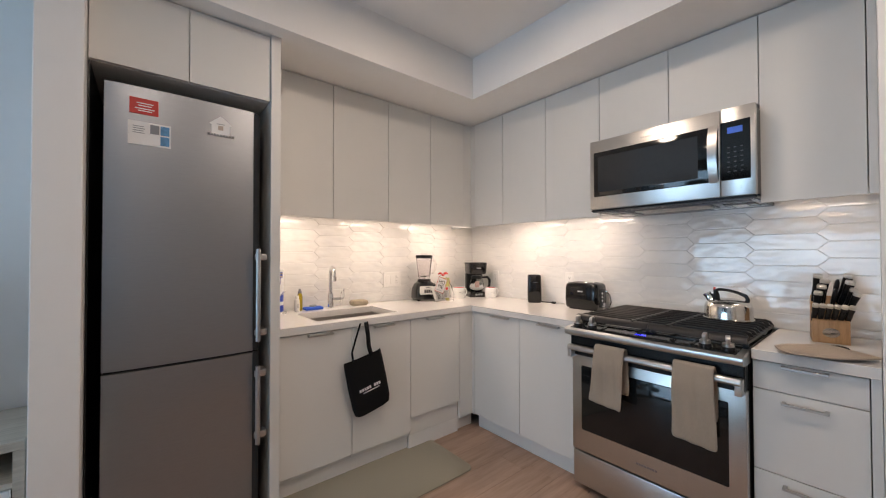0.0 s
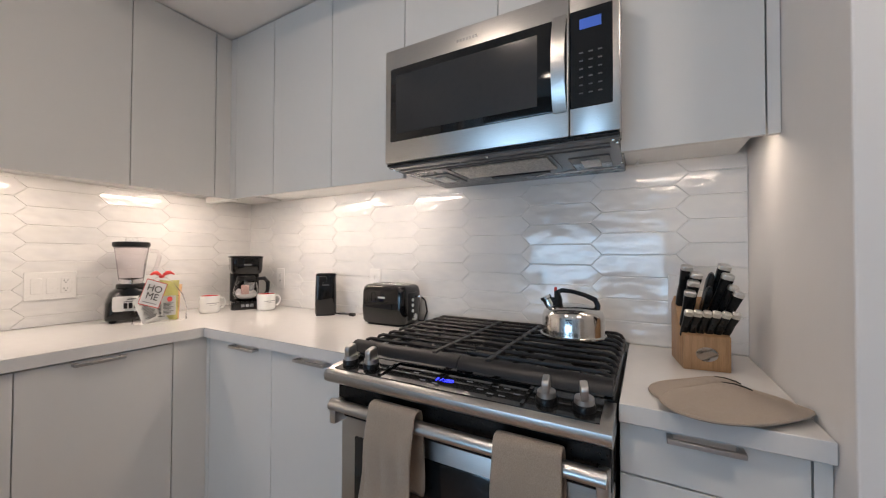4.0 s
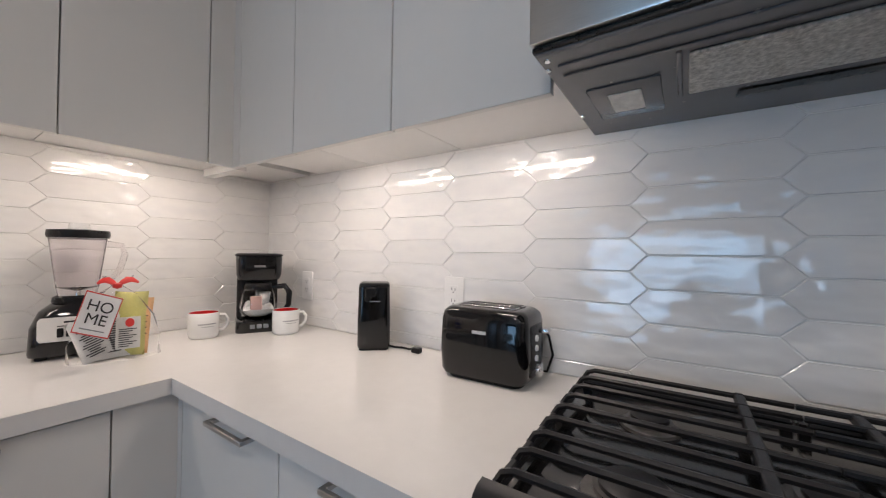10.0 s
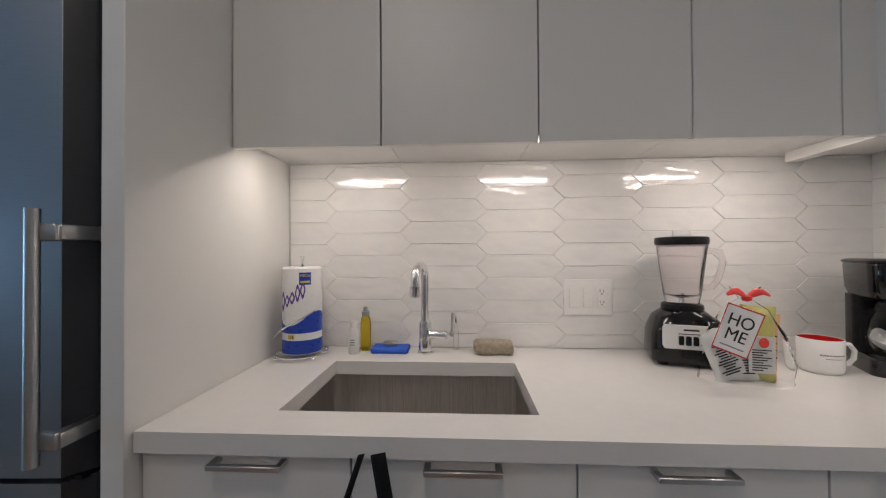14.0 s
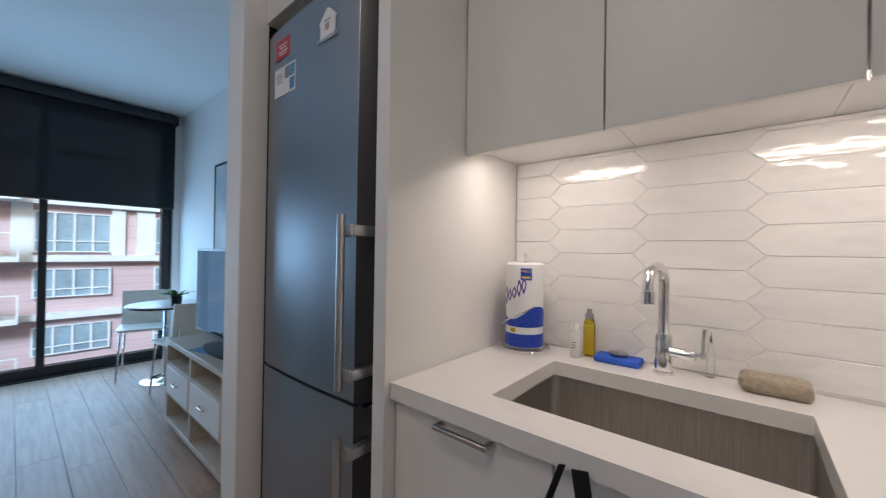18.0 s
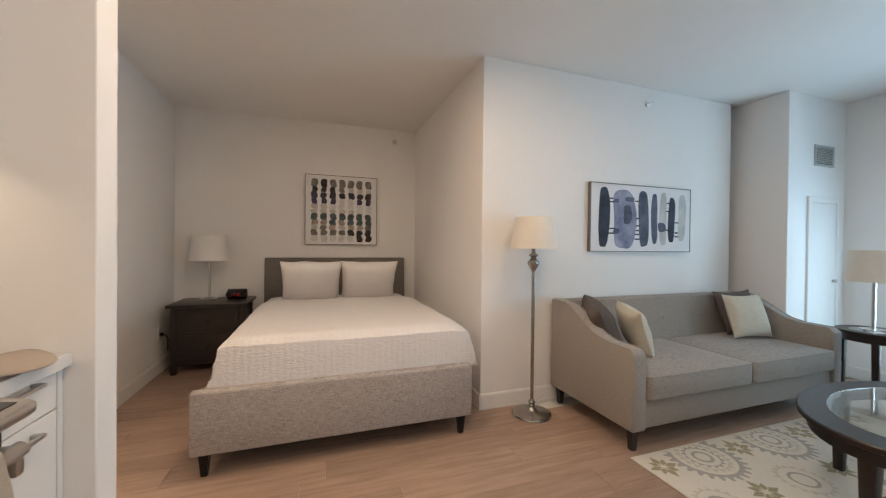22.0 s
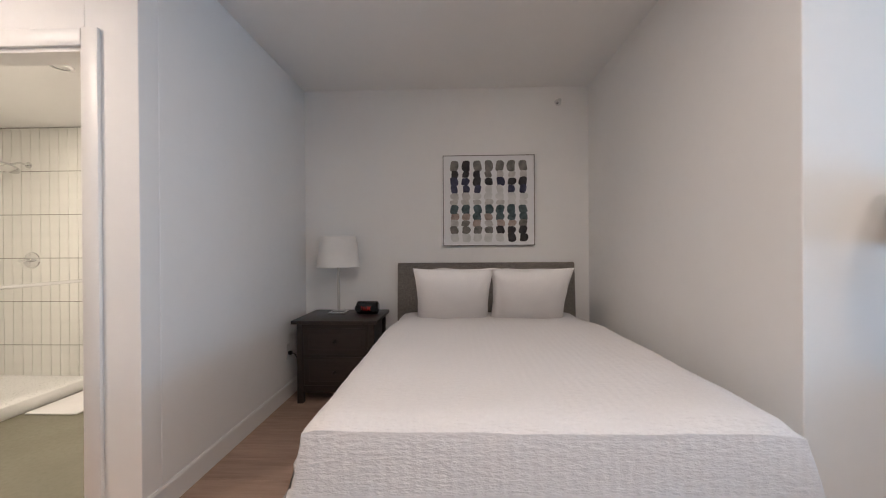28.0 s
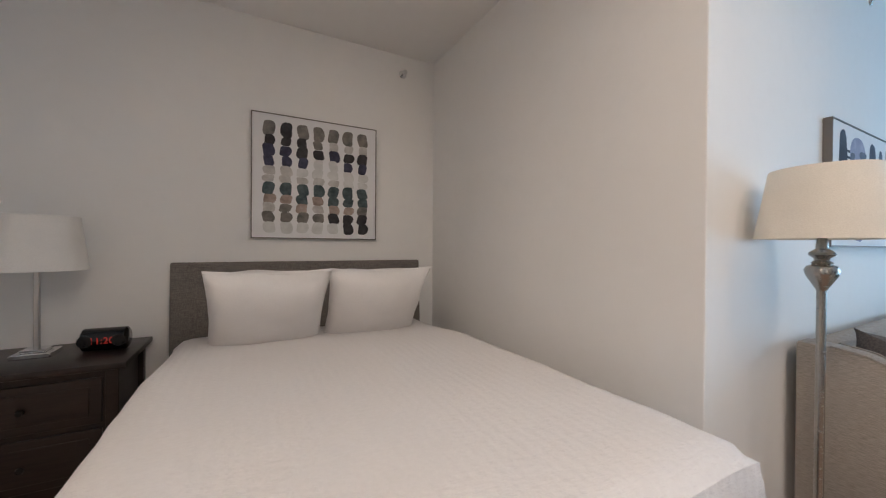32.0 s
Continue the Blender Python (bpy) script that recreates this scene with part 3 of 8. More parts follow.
rings = [rrect(hw + 0.01, hd + 0.01, 0.03, -CTH - 0.001), rrect(hw, hd, 0.022, -CTH - 0.002), rrect(hw - 0.002, hd - 0.002, 0.022, -dp + 0.02), rrect(hw - 0.02, hd - 0.02, 0.03, -dp),
         rrect(0.05, 0.05, 0.045, -dp - 0.004)]
part("bowl", bm_loft(rings, False, True), SINKM, sink)
part("drain", bm_lathe([(0.045, -dp + 0.001), (0.043, -dp + 0.005), (0.03, -dp + 0.002), (0, -dp + 0.001)], 24), CHROME, sink, "chrome drain")

# faucet
fc = thing("faucet", T((2.361, 3.90, CT)) @ Matrix.Rotation(radians(-10), 4, 'Z'), "tall polished chrome kitchen faucet with side lever", "faucet")
part("base", bm_lathe([(0, 0), (0.026, 0), (0.026, 0.006), (0.021, 0.010), (0.021, 0.10), (0.019, 0.106), (0, 0.106)], 28), CHROME, fc)
pts = [(0, 0, 0.10), (0, 0, 0.245)] + [(0, -0.055 + 0.055 * math.cos(radians(a)), 0.245 + 0.045 * math.sin(radians(a))) for a in range(15, 181, 15)] + [(0, -0.11, 0.215)]
part("spout", bm_tube(pts, [0.0135] * (len(pts) - 2) + [0.0135, 0.0135], 16), CHROME, fc)
part("spray_head", bm_cyl(0.0165, 0.195, 0.232, 20, 0.003, T((0, -0.11, 0))), CHROME, fc)
part("lever_hub", bm_cyl(0.014, 0.015, 0.075, 18, 0.003, T((0, 0, 0.062)) @ Matrix.Rotation(radians(90), 4, 'Y')), CHROME, fc)
part("lever", bm_tube([(0.085, 0, 0.062), (0.092, 0, 0.075), (0.094, 0, 0.135)], [0.009, 0.006, 0.0055], 12), CHROME, fc)


# fridge
fr = thing("fridge", T((1.205, 3.34, 0)), "tall brushed steel fridge freezer with bar handles", "fridge")
part("cabinet", bm_box(0.004, 0.566, 0.058, 0.61, 0.02, 1.995, 0.004), paint("fridge_side_grey", (0.10, 0.10, 0.105), 0.45), fr, "dark grey fridge body")


def fridge_door(z0, z1):
    n = 12
    bm = bmesh.new()
    f = []
    for k in range(n + 1):
        u = k / n
        f.append((0.535 * u, -0.010 * (1 - (1.9 * u - 1) ** 2)))
    prof = [(0.0, 0.052)] + [(0.0, 0.004)] + f[1:] + [(0.566, 0.030), (0.570, 0.036), (0.57, 0.052)]
    lo = [bm.verts.new((x, y, z0)) for x, y in prof]
    hi = [bm.verts.new((x, y, z1)) for x, y in prof]
    bm.faces.new(lo)
    bm.faces.new(hi[::-1])
    for k in range(len(lo)):
        k2 = (k + 1) % len(lo)
        bm.faces.new((lo[k], hi[k], hi[k2], lo[k2]))
    door = part("door", bm, STEELV, fr)
    # dark reflection in the angled steel edge, painted as a thin strip
    part("edge_reflection", bm_prism([(0.5365, -0.0016), (0.5372, -0.0024), (0.5680, 0.0294), (0.5722, 0.0360), (0.5722, 0.0515), (0.5702, 0.0515), (0.5702, 0.0362), (0.5662, 0.0302)], z1 - z0 - 0.002, 0.0, Matrix(((1, 0, 0, 0), (0, 0, 1, 0), (0, 1, 0, z0 + 0.001), (0, 0, 0, 1)))), EDGE_REFLECT, door, "dark strip painted as the reflection in the door edge")
    return door


# near-black colour holds the dark reflection of the steel door edge
EDGE_REFLECT = paint("dark_edge_reflection", (0.030, 0.031, 0.034), 0.4, 0.1, 10, 0.05)
STEELV = brushed("fridge_steel", (0.37, 0.39, 0.42), 0.33, (3, 3, 260))
upper, lower = fridge_door(0.832, 1.992), fridge_door(0.06, 0.822)
for d, z0, z1, b0, b1 in ((upper, 0.885, 1.325, 0.925, 1.285), (lower, 0.40, 0.768, 0.44, 0.73)):
    part("handle", bm_tube([(0.548, -0.058, z0), (0.548, -0.058, z1)], 0.0105, 14), STEEL, d, "round steel bar handle")
    for z in (b0, b1):
        part("bracket", bm_box(0.535, 0.585, -0.054, -0.038, z - 0.016, z + 0.016, 0.006, 2), NICKEL, d)
        part("bracket_arm", bm_box(0.566, 0.590, -0.048, 0.03, z - 0.014, z + 0.014, 0.005, 2), NICKEL, d)
part("plinth", bm_box(0.01, 0.56, 0.05, 0.06, 0.0, 0.058), BLACKP, fr)
part("gasket", bm_box(0.005, 0.565, 0.010, 0.057, 0.8225, 0.8315), BLACKP, fr)
bars = bmesh.new()
for k in range(9):
    add_box(bars, 0.345 + k * 0.012, 0.353 + k * 0.012, -0.0135, -0.0120, 1.842, 1.852)
part("badge", bars, CHROME, fr)
# recess round the fridge: black sheets stand in for the shade in the gap
tagged(part("fridge_gap_shade", bm_join(bm_box(1.1565, 1.162, 3.36, YN, 0, 2.066), bm_box(1.1625, 1.8185, YN - 0.02, YN + 0.01, 0, 2.066)), BLACKP), "black sheets standing in for shade beside and behind the fridge", "panel")
RED = paint("red_print", (0.55, 0.035, 0.03), 0.4, 0.05, 10, 0)
WHITECARD = paint("white_card", (0.80, 0.80, 0.80), 0.45, 0.03, 10, 0)
GREYINK = paint("grey_ink", (0.25, 0.26, 0.28), 0.6, 0.05, 10, 0)
INK = paint("black_ink", (0.02, 0.02, 0.022), 0.5, 0.05, 10, 0)
SKYBLUE = paint("blue_print", (0.10, 0.30, 0.55), 0.4, 0.3, 60, 0)
mg = thing("fridge_magnet", T((1.328, 3.3335, 1.912)), "red printed rectangular magnet on the fridge", "magnet")
part("card", bm_box(-0.047, 0.047, -0.003, 0.0, -0.033, 0.033, 0.001, 1), RED, mg)
bars = bmesh.new()
for z, w in ((0.012, 0.06), (0.002, 0.05), (-0.01, 0.07), (-0.019, 0.05)):
    add_box(bars, -w / 2 + 0.006, w / 2, -0.004, -0.0032, z - 0.002, z + 0.002)
part("print_lines", bars, WHITECARD, mg)
mg = thing("photo_card", T((1.347, 3.3325, 1.80)), "white card with small printed photographs on the fridge", "card")
part("card", bm_box(-0.07, 0.07, -0.0025, 0, -0.048, 0.048), WHITECARD, mg)
for x, z, mt in ((0.016, 0.022, GREYINK), (0.05, 0.022, SKYBLUE), (0.05, -0.022, SKYBLUE)):
    part("photo", bm_box(x - 0.015, x + 0.015, -0.0035, -0.0026, z - 0.019, z + 0.019), mt, mg)
bars = bmesh.new()
for k in range(4):
    add_box(bars, -0.055, -0.02 + 0.004 * (k % 2), -0.0034, -0.0026, 0.026 - k * 0.009, 0.0285 - k * 0.009)
part("print_lines", bars, GREYINK, mg)
mg = thing("house_magnet", T((1.601, 3.3275, 1.885)), "small white house-shaped magnet with red print", "magnet")
part("plate", bm_prism([(-0.036, -0.04), (0.036, -0.04), (0.036, 0.01), (0.045, 0.015), (0.012, 0.044), (-0.002, 0.05), (-0.045, 0.012), (-0.036, 0.008)], 0.004), WHITECARD, mg)
part("print", bm_box(-0.010, 0.010, -0.001, -0.0002, -0.014, 0.006), paint("tan_print", (0.45, 0.36, 0.30), 0.5), mg)
part("roof_line", bm_box(-0.016, 0.016, -0.001, -0.0002, 0.012, 0.015), GREYINK, mg)

# tall side panel and cabinet over the fridge
tagged(part("fridge_side_panel", bm_box(1.8205, 1.866, 3.335, YN, 0, UT, 0.0012, 1), LACQ), "tall pale grey side panel beside the fridge", "panel")
oc = thing("overfridge_cabinet", T((1.156, 3.35, 2.068)), "pale grey cabinet with two flap doors over the fridge", "cabinet", "upper cabinets")
part("body", bm_box(0.002, 0.662, 0.02, 0.62, 0.0, UT - 2.068 - 0.001), LACQ, oc)
for x0, x1 in ((0.002, 0.325), (0.328, 0.662)):
    part("door", bm_box(x0, x1, 0, 0.019, 0.002, UT - 2.068 - 0.006, 0.0012, 1), LACQ, oc)


# upper cabinets
def upper_n(x0, x1, cat="upper cabinets"):
    th = thing("upper_cabinet", T((x0, UFY, UB)), "pale grey flat-front upper cabinet without handle", "cabinet", cat)
    W = x1 - x0
    part("carcass", bm_box(0.001, W - 0.001, 0.021, YN - UFY, 0.034, UT - UB - 0.001), TRIM, th)
    part("door", bm_box(GAP, W - GAP, 0, 0.0195, 0, UT - UB - 0.008, 0.0012, 1), LACQ, th)


def upper_e(y0, y1, zb=UB):
    th = thing("upper_cabinet", T((UFX, y0, zb)), "pale grey flat-front upper cabinet without handle" if zb == UB else "short pale grey upper cabinet above the microwave", "cabinet", "upper cabinets")
    W = y1 - y0
    part("carcass", bm_box(0.021, XE - UFX, 0.001, W - 0.001, 0.034 if zb == UB else 0.0, UT - zb - 0.001), TRIM, th)
    part("door", bm_box(0, 0.0195, GAP, W - GAP, 0, UT - zb - 0.008, 0.0012, 1), LACQ, th)


for x0, x1 in ((1.868, 2.273), (2.273, 2.684), (2.684, 3.068), (3.068, 3.425)):
    upper_n(x0, x1)
tagged(part("corner_filler_upper", bm_join(bm_box(3.425 + GAP, UFX, UFY, UFY + 0.02, UB, UT - 0.008), bm_box(UFX, UFX + 0.0195, 3.600, UFY + 0.02, UB, UT - 0.008)), LACQ), "pale grey corner filler between upper cabinets", "filler panel")
for y0, y1 in ((3.285, 3.600), (2.888, 3.285), (2.497, 2.888)):
    upper_e(y0, y1)
upper_e(2.113, 2.497, 1.985)
upper_e(1.742, 2.113, 1.985)
upper_e(1.420, 1.742)
tagged(part("end_filler_upper", bm_box(UFX, UFX + 0.0195, 1.394, 1.418, UB, UT - 0.008), LACQ), "narrow pale grey filler beside the upper cabinet", "filler panel")
CORNERFILL = part("corner_underside", bm_box(3.425, XE, UFY + 0.021, YN, UB + 0.034, UT - 0.001), TRIM)
tagged(CORNERFILL, "white carcass of the corner upper cabinet", "cabinet")
# wooden light rail in the corner and lamp housings
tagged(part("light_rail", bm_box(3.53, 3.57, UFY + 0.03, 3.93, UB + 0.002, UB + 0.033), TRIM), "white lamp rail under the corner cabinet", "rail")
LED = glow("warm_led", (1.0, 0.83, 0.62), 6.0)


def led_bar(m, w):
    th = thing("led_strip", m, "slim under-cabinet lamp strip with warm light", "lamp", "under-cabinet lamps")
    part("housing", bm_box(-w / 2, w / 2, -0.012, 0.012, 0.006, 0.013), WHITEP, th)
    part("diffuser", bm_box(-w / 2 + 0.004, w / 2 - 0.004, -0.009, 0.009, 0.003, 0.0058), LED, th, "glowing warm diffuser")


for x, y, turn in LEDS:
    led_bar(T((x, y, UB + 0.021)) @ Matrix.Rotation(radians(90 * turn), 4, 'Z'), 0.30)

# microwave over the stove
MY0, MY1, MZ0, MZ1, MX = 1.734, 2.496, 1.558, 1.962, 3.386
mw = thing("microwave", T((MX, MY0, MZ0)), "stainless over-the-range microwave with black glass door", "microwave")
MW, MH, MD = MY1 - MY0, MZ1 - MZ0, XE - MX
part("case", bm_box(0.032, MD, 0.004, MW - 0.004, 0.004, MH - 0.004, 0.003, 1), BLACKP, mw, "black steel case")
dr = part("door", bm_box(0, 0.03, 0.128, MW, 0, MH, 0.004), STEELY, mw, "stainless door frame")
part("window", bm_box(-0.002, 0.012, 0.132, MW - 0.022, 0.072, MH - 0.068, 0.006, 2), BLACKGLASS, dr, "black glass door window")
part("mesh_screen", bm_box(-0.0028, -0.0022, 0.215, MW - 0.05, 0.100, MH - 0.098), paint("screen_grey", (0.035, 0.037, 0.04), 0.12, 0.1, 3, 0), dr)
arc = [(-0.006 - 0.030 * math.sin(math.pi * k / 12) ** 0.8, 0.070 + (MH - 0.135) * k / 12) for k in range(13)]
bm = bm_prism(arc + [(x + 0.008, z) for x, z in arc[::-1]], 0.036, 0.0, T((0, 0.134, 0)))
part("handle", bm, STEELY, dr, "broad curved stainless handle")
cp = part("control_panel", bm_box(0, 0.03, 0, 0.1265, 0, MH, 0.004), STEELY, mw, "stainless panel with black keypad")
part("keypad", bm_box(-0.002, 0.012, 0.016, 0.1262, 0.072, MH - 0.06, 0.004, 1), BLACKGLASS, cp)
part("display", bm_box(-0.0030, -0.0021, 0.045, 0.1, MH - 0.118, MH - 0.09), glow("blue_display", (0.03, 0.12, 0.55), 0.25), cp, "dim blue clock display")
bars = bmesh.new()
for r in range(6):
    for c in range(3):
        add_box(bars, -0.0028, -0.0022, 0.043 + c * 0.024, 0.053 + c * 0.024, 0.11 + r * 0.022, 0.114 + r * 0.022)
part("key_marks", bars, paint("faint_key_print", (0.07, 0.075, 0.085), 0.5, 0.05, 10, 0), cp)
bars = bmesh.new()
for k in range(7):
    add_box(bars, -0.0008, 0.001, MW / 2 + 0.02 + k * 0.011, MW / 2 + 0.028 + k * 0.011, MH - 0.046, MH - 0.037)
part("badge", bars, paint("badge_metal", (0.35, 0.35, 0.35), 0.3, metal=1.0), dr)
ENGREY = paint("grey_enamel", (0.13, 0.135, 0.145), 0.22, 0.1, 3, 0.0)
bp = part("bottom_pan", bm_box(0.012, MD, 0.006, MW - 0.006, -0.016, 0.003, 0.003, 1), ENGREY, mw, "dark enamelled underside")
part("front_lip", bm_box(0.008, 0.05, 0.002, MW - 0.002, -0.010, -0.001, 0.002, 1), BLACKP, bp)
part("grease_filter", bm_box(0.115, 0.275, 0.215, 0.555, -0.022, -0.016, 0.002, 1), paint("mesh_aluminium", (0.62, 0.61, 0.57), 0.4, 0.5, 160, 1.0, 420, 0.003, metal=0.35), bp, "aluminium mesh grease filter")
for y in (0.10, 0.655):
    part("lamp_recess", bm_box(0.17, 0.34, y - 0.06, y + 0.06, -0.0195, -0.016, 0.003, 2), ENGREY, bp)
    part("lamp_lens", bm_box(0.205, 0.30, y - 0.028, y + 0.028, -0.0225, -0.0195, 0.002, 1), paint("lens_grey", (0.72, 0.72, 0.69), 0.3, 0.2, 60, 0.4, 150), bp, "ribbed lamp lens")
part("vent_slot", bm_box(0.31, 0.345, 0.25, 0.48, -0.0195, -0.016, 0.002, 1), BLACKP, bp)
part("label_strip", bm_box(0.36, 0.375, 0.03, 0.24, -0.018, -0.016), WHITECARD, bp)
for x in (0.055, 0.092):
    part("pressed_rib", bm_box(x - 0.004, x + 0.004, 0.03, MW - 0.03, -0.0195, -0.0155, 0.0015, 1), ENGREY, bp)
for y in (0.202, 0.568):
    part("pressed_rim", bm_box(0.105, 0.285, y - 0.004, y + 0.004, -0.0200, -0.0155, 0.0015, 1), ENGREY, bp)
for x, y in ((0.03, 0.02), (0.03, MW - 0.02), (0.03, MW / 2), (0.06, 0.012), (0.3, 0.012), (0.06, MW - 0.012), (0.3, MW - 0.012)):
    part("screw", bm_lathe([(0.005, -0.016), (0.0045, -0.0185), (0, -0.019)], 10, T((x, y, 0))), CHROME, bp)
tagged(part("power_cord", bm_tube([(3.75, 1.733, 1.62), (3.76, 1.70, 1.60), (3.765, 1.695, 1.565), (3.77, 1.71, 1.54)], 0.004, 8), WHITEP), "thin white cord beside the microwave", "cord")

# stove
SY0s, SY1s, SXF = 1.736, 2.507, 3.190
st = thing("stove", T((SXF, SY0s, 0)), "stainless slide-in gas stove with black oven glass", "stove")
SW = SY1s - SY0s
SD = XE - SXF - 0.004
part("body", bm_box(0.045, SD, 0.003, SW - 0.003, 0.03, 0.885), BLACKP, st)
part("warming_drawer", bm_box(0.004, 0.044, 0.006, SW - 0.006, 0.035, 0.212, 0.004), STEELY, st, "stainless bottom drawer")
od = part("oven_door", bm_box(0.0, 0.044, 0.004, SW - 0.004, 0.222, 0.742, 0.004), STEELY, st, "stainless oven door")
part("window", bm_box(-0.002, 0.02, 0.06, SW - 0.055, 0.335, 0.690, 0.008, 2), BLACKGLASS, od, "black oven glass")
part("handle", bm_tube([(-0.052, 0.012, 0.792), (-0.052, SW - 0.012, 0.792)], 0.0175, 14, flat=0.75), STEELY, od, "broad stainless towel bar")
for y in (0.02, SW - 0.02):
    part("handle_post", bm_box(-0.056, 0.02, y - 0.012, y + 0.012, 0.735, 0.800, 0.004), STEELY, od)
bars = bmesh.new()
for k in range(8):
    add_box(bars, -0.001, 0.001, SW / 2 - 0.05 + k * 0.012, SW / 2 - 0.041 + k * 0.012, 0.273, 0.283)
part("badge", bars, GREYINK, od)
# back strip between door and control panel
part("vent_trim", bm_box(-0.018, 0.05, 0.006, SW - 0.006, 0.744, 0.851, 0.004, 1), BLACKP, st)
# tilted control panel: rounded steel front, black glass top
prof = [(-0.072, 0.878), (-0.069, 0.866), (-0.058, 0.857), (-0.03, 0.853), (0.06, 0.852), (0.06, 0.905), (-0.02, 0.902), (-0.060, 0.895), (-0.070, 0.888)]
bm = bm_prism(prof, SW - 0.002)
bm.transform(T((0, 0.001, 0)))
part("control_panel", bm, STEELY, st, "rounded stainless control panel")
bm = bm_prism([(-0.052, 0.8972), (0.056, 0.9072), (0.056, 0.9098), (-0.052, 0.8998)], SW - 0.05, 0.0, T((0, 0.025, 0)))
gl = part("panel_glass", bm, BLACKGLASS, st, "black glass touch panel")
for y in (0.182, 0.582):
    part("panel_border", bm_prism([(-0.044, 0.9006), (0.050, 0.9093), (0.050, 0.9135), (-0.044, 0.9048)], 0.008, 0.0, T((0, y, 0))), BLACKG, gl)
part("panel_border", bm_box(0.046, 0.054, 0.1905, 0.5815, 0.9090, 0.9138, 0.001, 1), BLACKG, gl)
tilt = Matrix.Rotation(-math.atan2(0.010, 0.108), 4, 'Y')
for x, y in ((-0.022, 0.24), (-0.022, 0.27), (0.018, 0.24), (0.018, 0.27), (0.0, 0.21), (-0.01, 0.30), (0.018, 0.34), (-0.02, 0.46), (0.0, 0.52), (0.012, 0.50), (-0.025, 0.42), (0.03, 0.45), (0.03, 0.49)):
    z = 0.8999 + (x + 0.052) * 0.0926
    part("touch_mark", bm_box(x - 0.002, x + 0.002, y - 0.008, y + 0.008, z, z + 0.0007), GREYINK, gl)
bm = bm_text("11:20", 0.024, 0.0002)
bm.transform(T((-0.002, 0.405, 0.9052)) @ tilt @ Matrix.Rotation(radians(-90), 4, 'Z'))
part("clock_digits", bm, glow("blue_digits", (0.02, 0.03, 1.0), 6.0), gl, "glowing blue clock digits")


def knob(y, ang):
    kb = part("knob", bm_lathe([(0, 0), (0.024, 0), (0.024, 0.012), (0.021, 0.016), (0, 0.016)], 24, T((-0.006, y, 0.902)) @ tilt), BLACKP, st, "black and steel burner knob")
    m = T((-0.006, y, 0.918)) @ tilt @ Matrix.Rotation(radians(ang), 4, 'Z')
    part("grip", bm_lathe([(0, 0), (0.021, 0), (0.020, 0.012), (0, 0.013)], 24, m), NICKEL, kb)
    bm = bm_prism([(-0.021, 0.010), (0.021, 0.010), (0.023, 0.034), (0.018, 0.042), (-0.018, 0.042), (-0.023, 0.034)], 0.016, 0.003, m @ T((0, -0.008, 0)))
    part("grip_blade", bm, NICKEL, kb)


for y, a in ((0.060, 12), (0.140, 8), (0.645, 10), (0.725, 12)):
    knob(y, a)
# hob
part("hob_tray", bm_box(0.058, SD, 0.004, SW - 0.004, 0.888, 0.912, 0.006), ENAMEL, st, "black enamel hob tray")
for x, y, r in ((0.20, 0.16, 0.045), (0.45, 0.16, 0.035), (0.32, SW / 2, 0.05), (0.20, SW - 0.16, 0.05), (0.45, SW - 0.16, 0.038)):
    bn = part("burner", bm_lathe([(0, 0.911), (r * 1.35, 0.911), (r * 1.3, 0.917), (r, 0.920), (r, 0.928), (0, 0.928)], 28, T((x, y, 0))), paint("burner_metal", (0.22, 0.21, 0.2), 0.4, 0.3, 30, 0.1, metal=0.8), st)
    part("burner_cap", bm_lathe([(0, 0.928), (r * 0.86, 0.928), (r * 0.86, 0.934), (r * 0.7, 0.938), (0, 0.938)], 28, T((x, y, 0))), CASTIRON, bn)


def grate(y0, y1, inner):
    """Half of the pan grate; its bars drop at the outer end and run flat to the inner one."""
    g = part("grate", bm_tube([(0.56, y0 + 0.012, 0.938), (0.56, y1 - 0.012, 0.938)], 0.007, 8), CASTIRON, st, "black cast-iron pan grate")
    w = y1 - y0
    for x in (0.098, 0.160, 0.222, 0.284, 0.346, 0.408, 0.470, 0.532, 0.592):
        s = [(0.004, 0.934), (0.014, 0.951), (0.030, 0.957), (w - 0.0005, 0.957)]
        pts = [(x, y0 + a, z) for a, z in s] if inner > 0 else [(x, y1 - a, z) for a, z in s]
        part("bar", bm_tube(pts, 0.0062, 6, flat=0.9), CASTIRON, g)
    y = y1 - 0.080 if inner > 0 else y0 + 0.080
    part("cross_bar", bm_box(0.05, 0.605, y - 0.0085, y + 0.0085, 0.944, 0.9615, 0.003, 1), CASTIRON, g)
    y = y0 + 0.007 if inner > 0 else y1 - 0.007
    part("side_rail", bm_box(0.045, 0.605, y - 0.006, y + 0.006, 0.922, 0.940, 0.003, 1), CASTIRON, g)
    bm = bm_prism([(0.030, 0.929), (0.034, 0.940), (0.042, 0.950), (0.052, 0.956), (0.066, 0.958), (0.068, 0.950), (0.056, 0.947), (0.046, 0.941), (0.039, 0.930)], w - 0.002, 0.0, T((0, y0 + 0.001, 0)))
    part("front_rail", bm, CASTIRON, g)
    for x in (0.08, 0.59):
        for y in (y0 + 0.012, y1 - 0.012):
            part("foot", bm_box(x - 0.008, x + 0.008, y - 0.008, y + 0.008, 0.910, 0.930), CASTIRON, g)


grate(0.006, SW / 2 - 0.0005, 1)
grate(SW / 2 + 0.0005, SW - 0.006, -1)


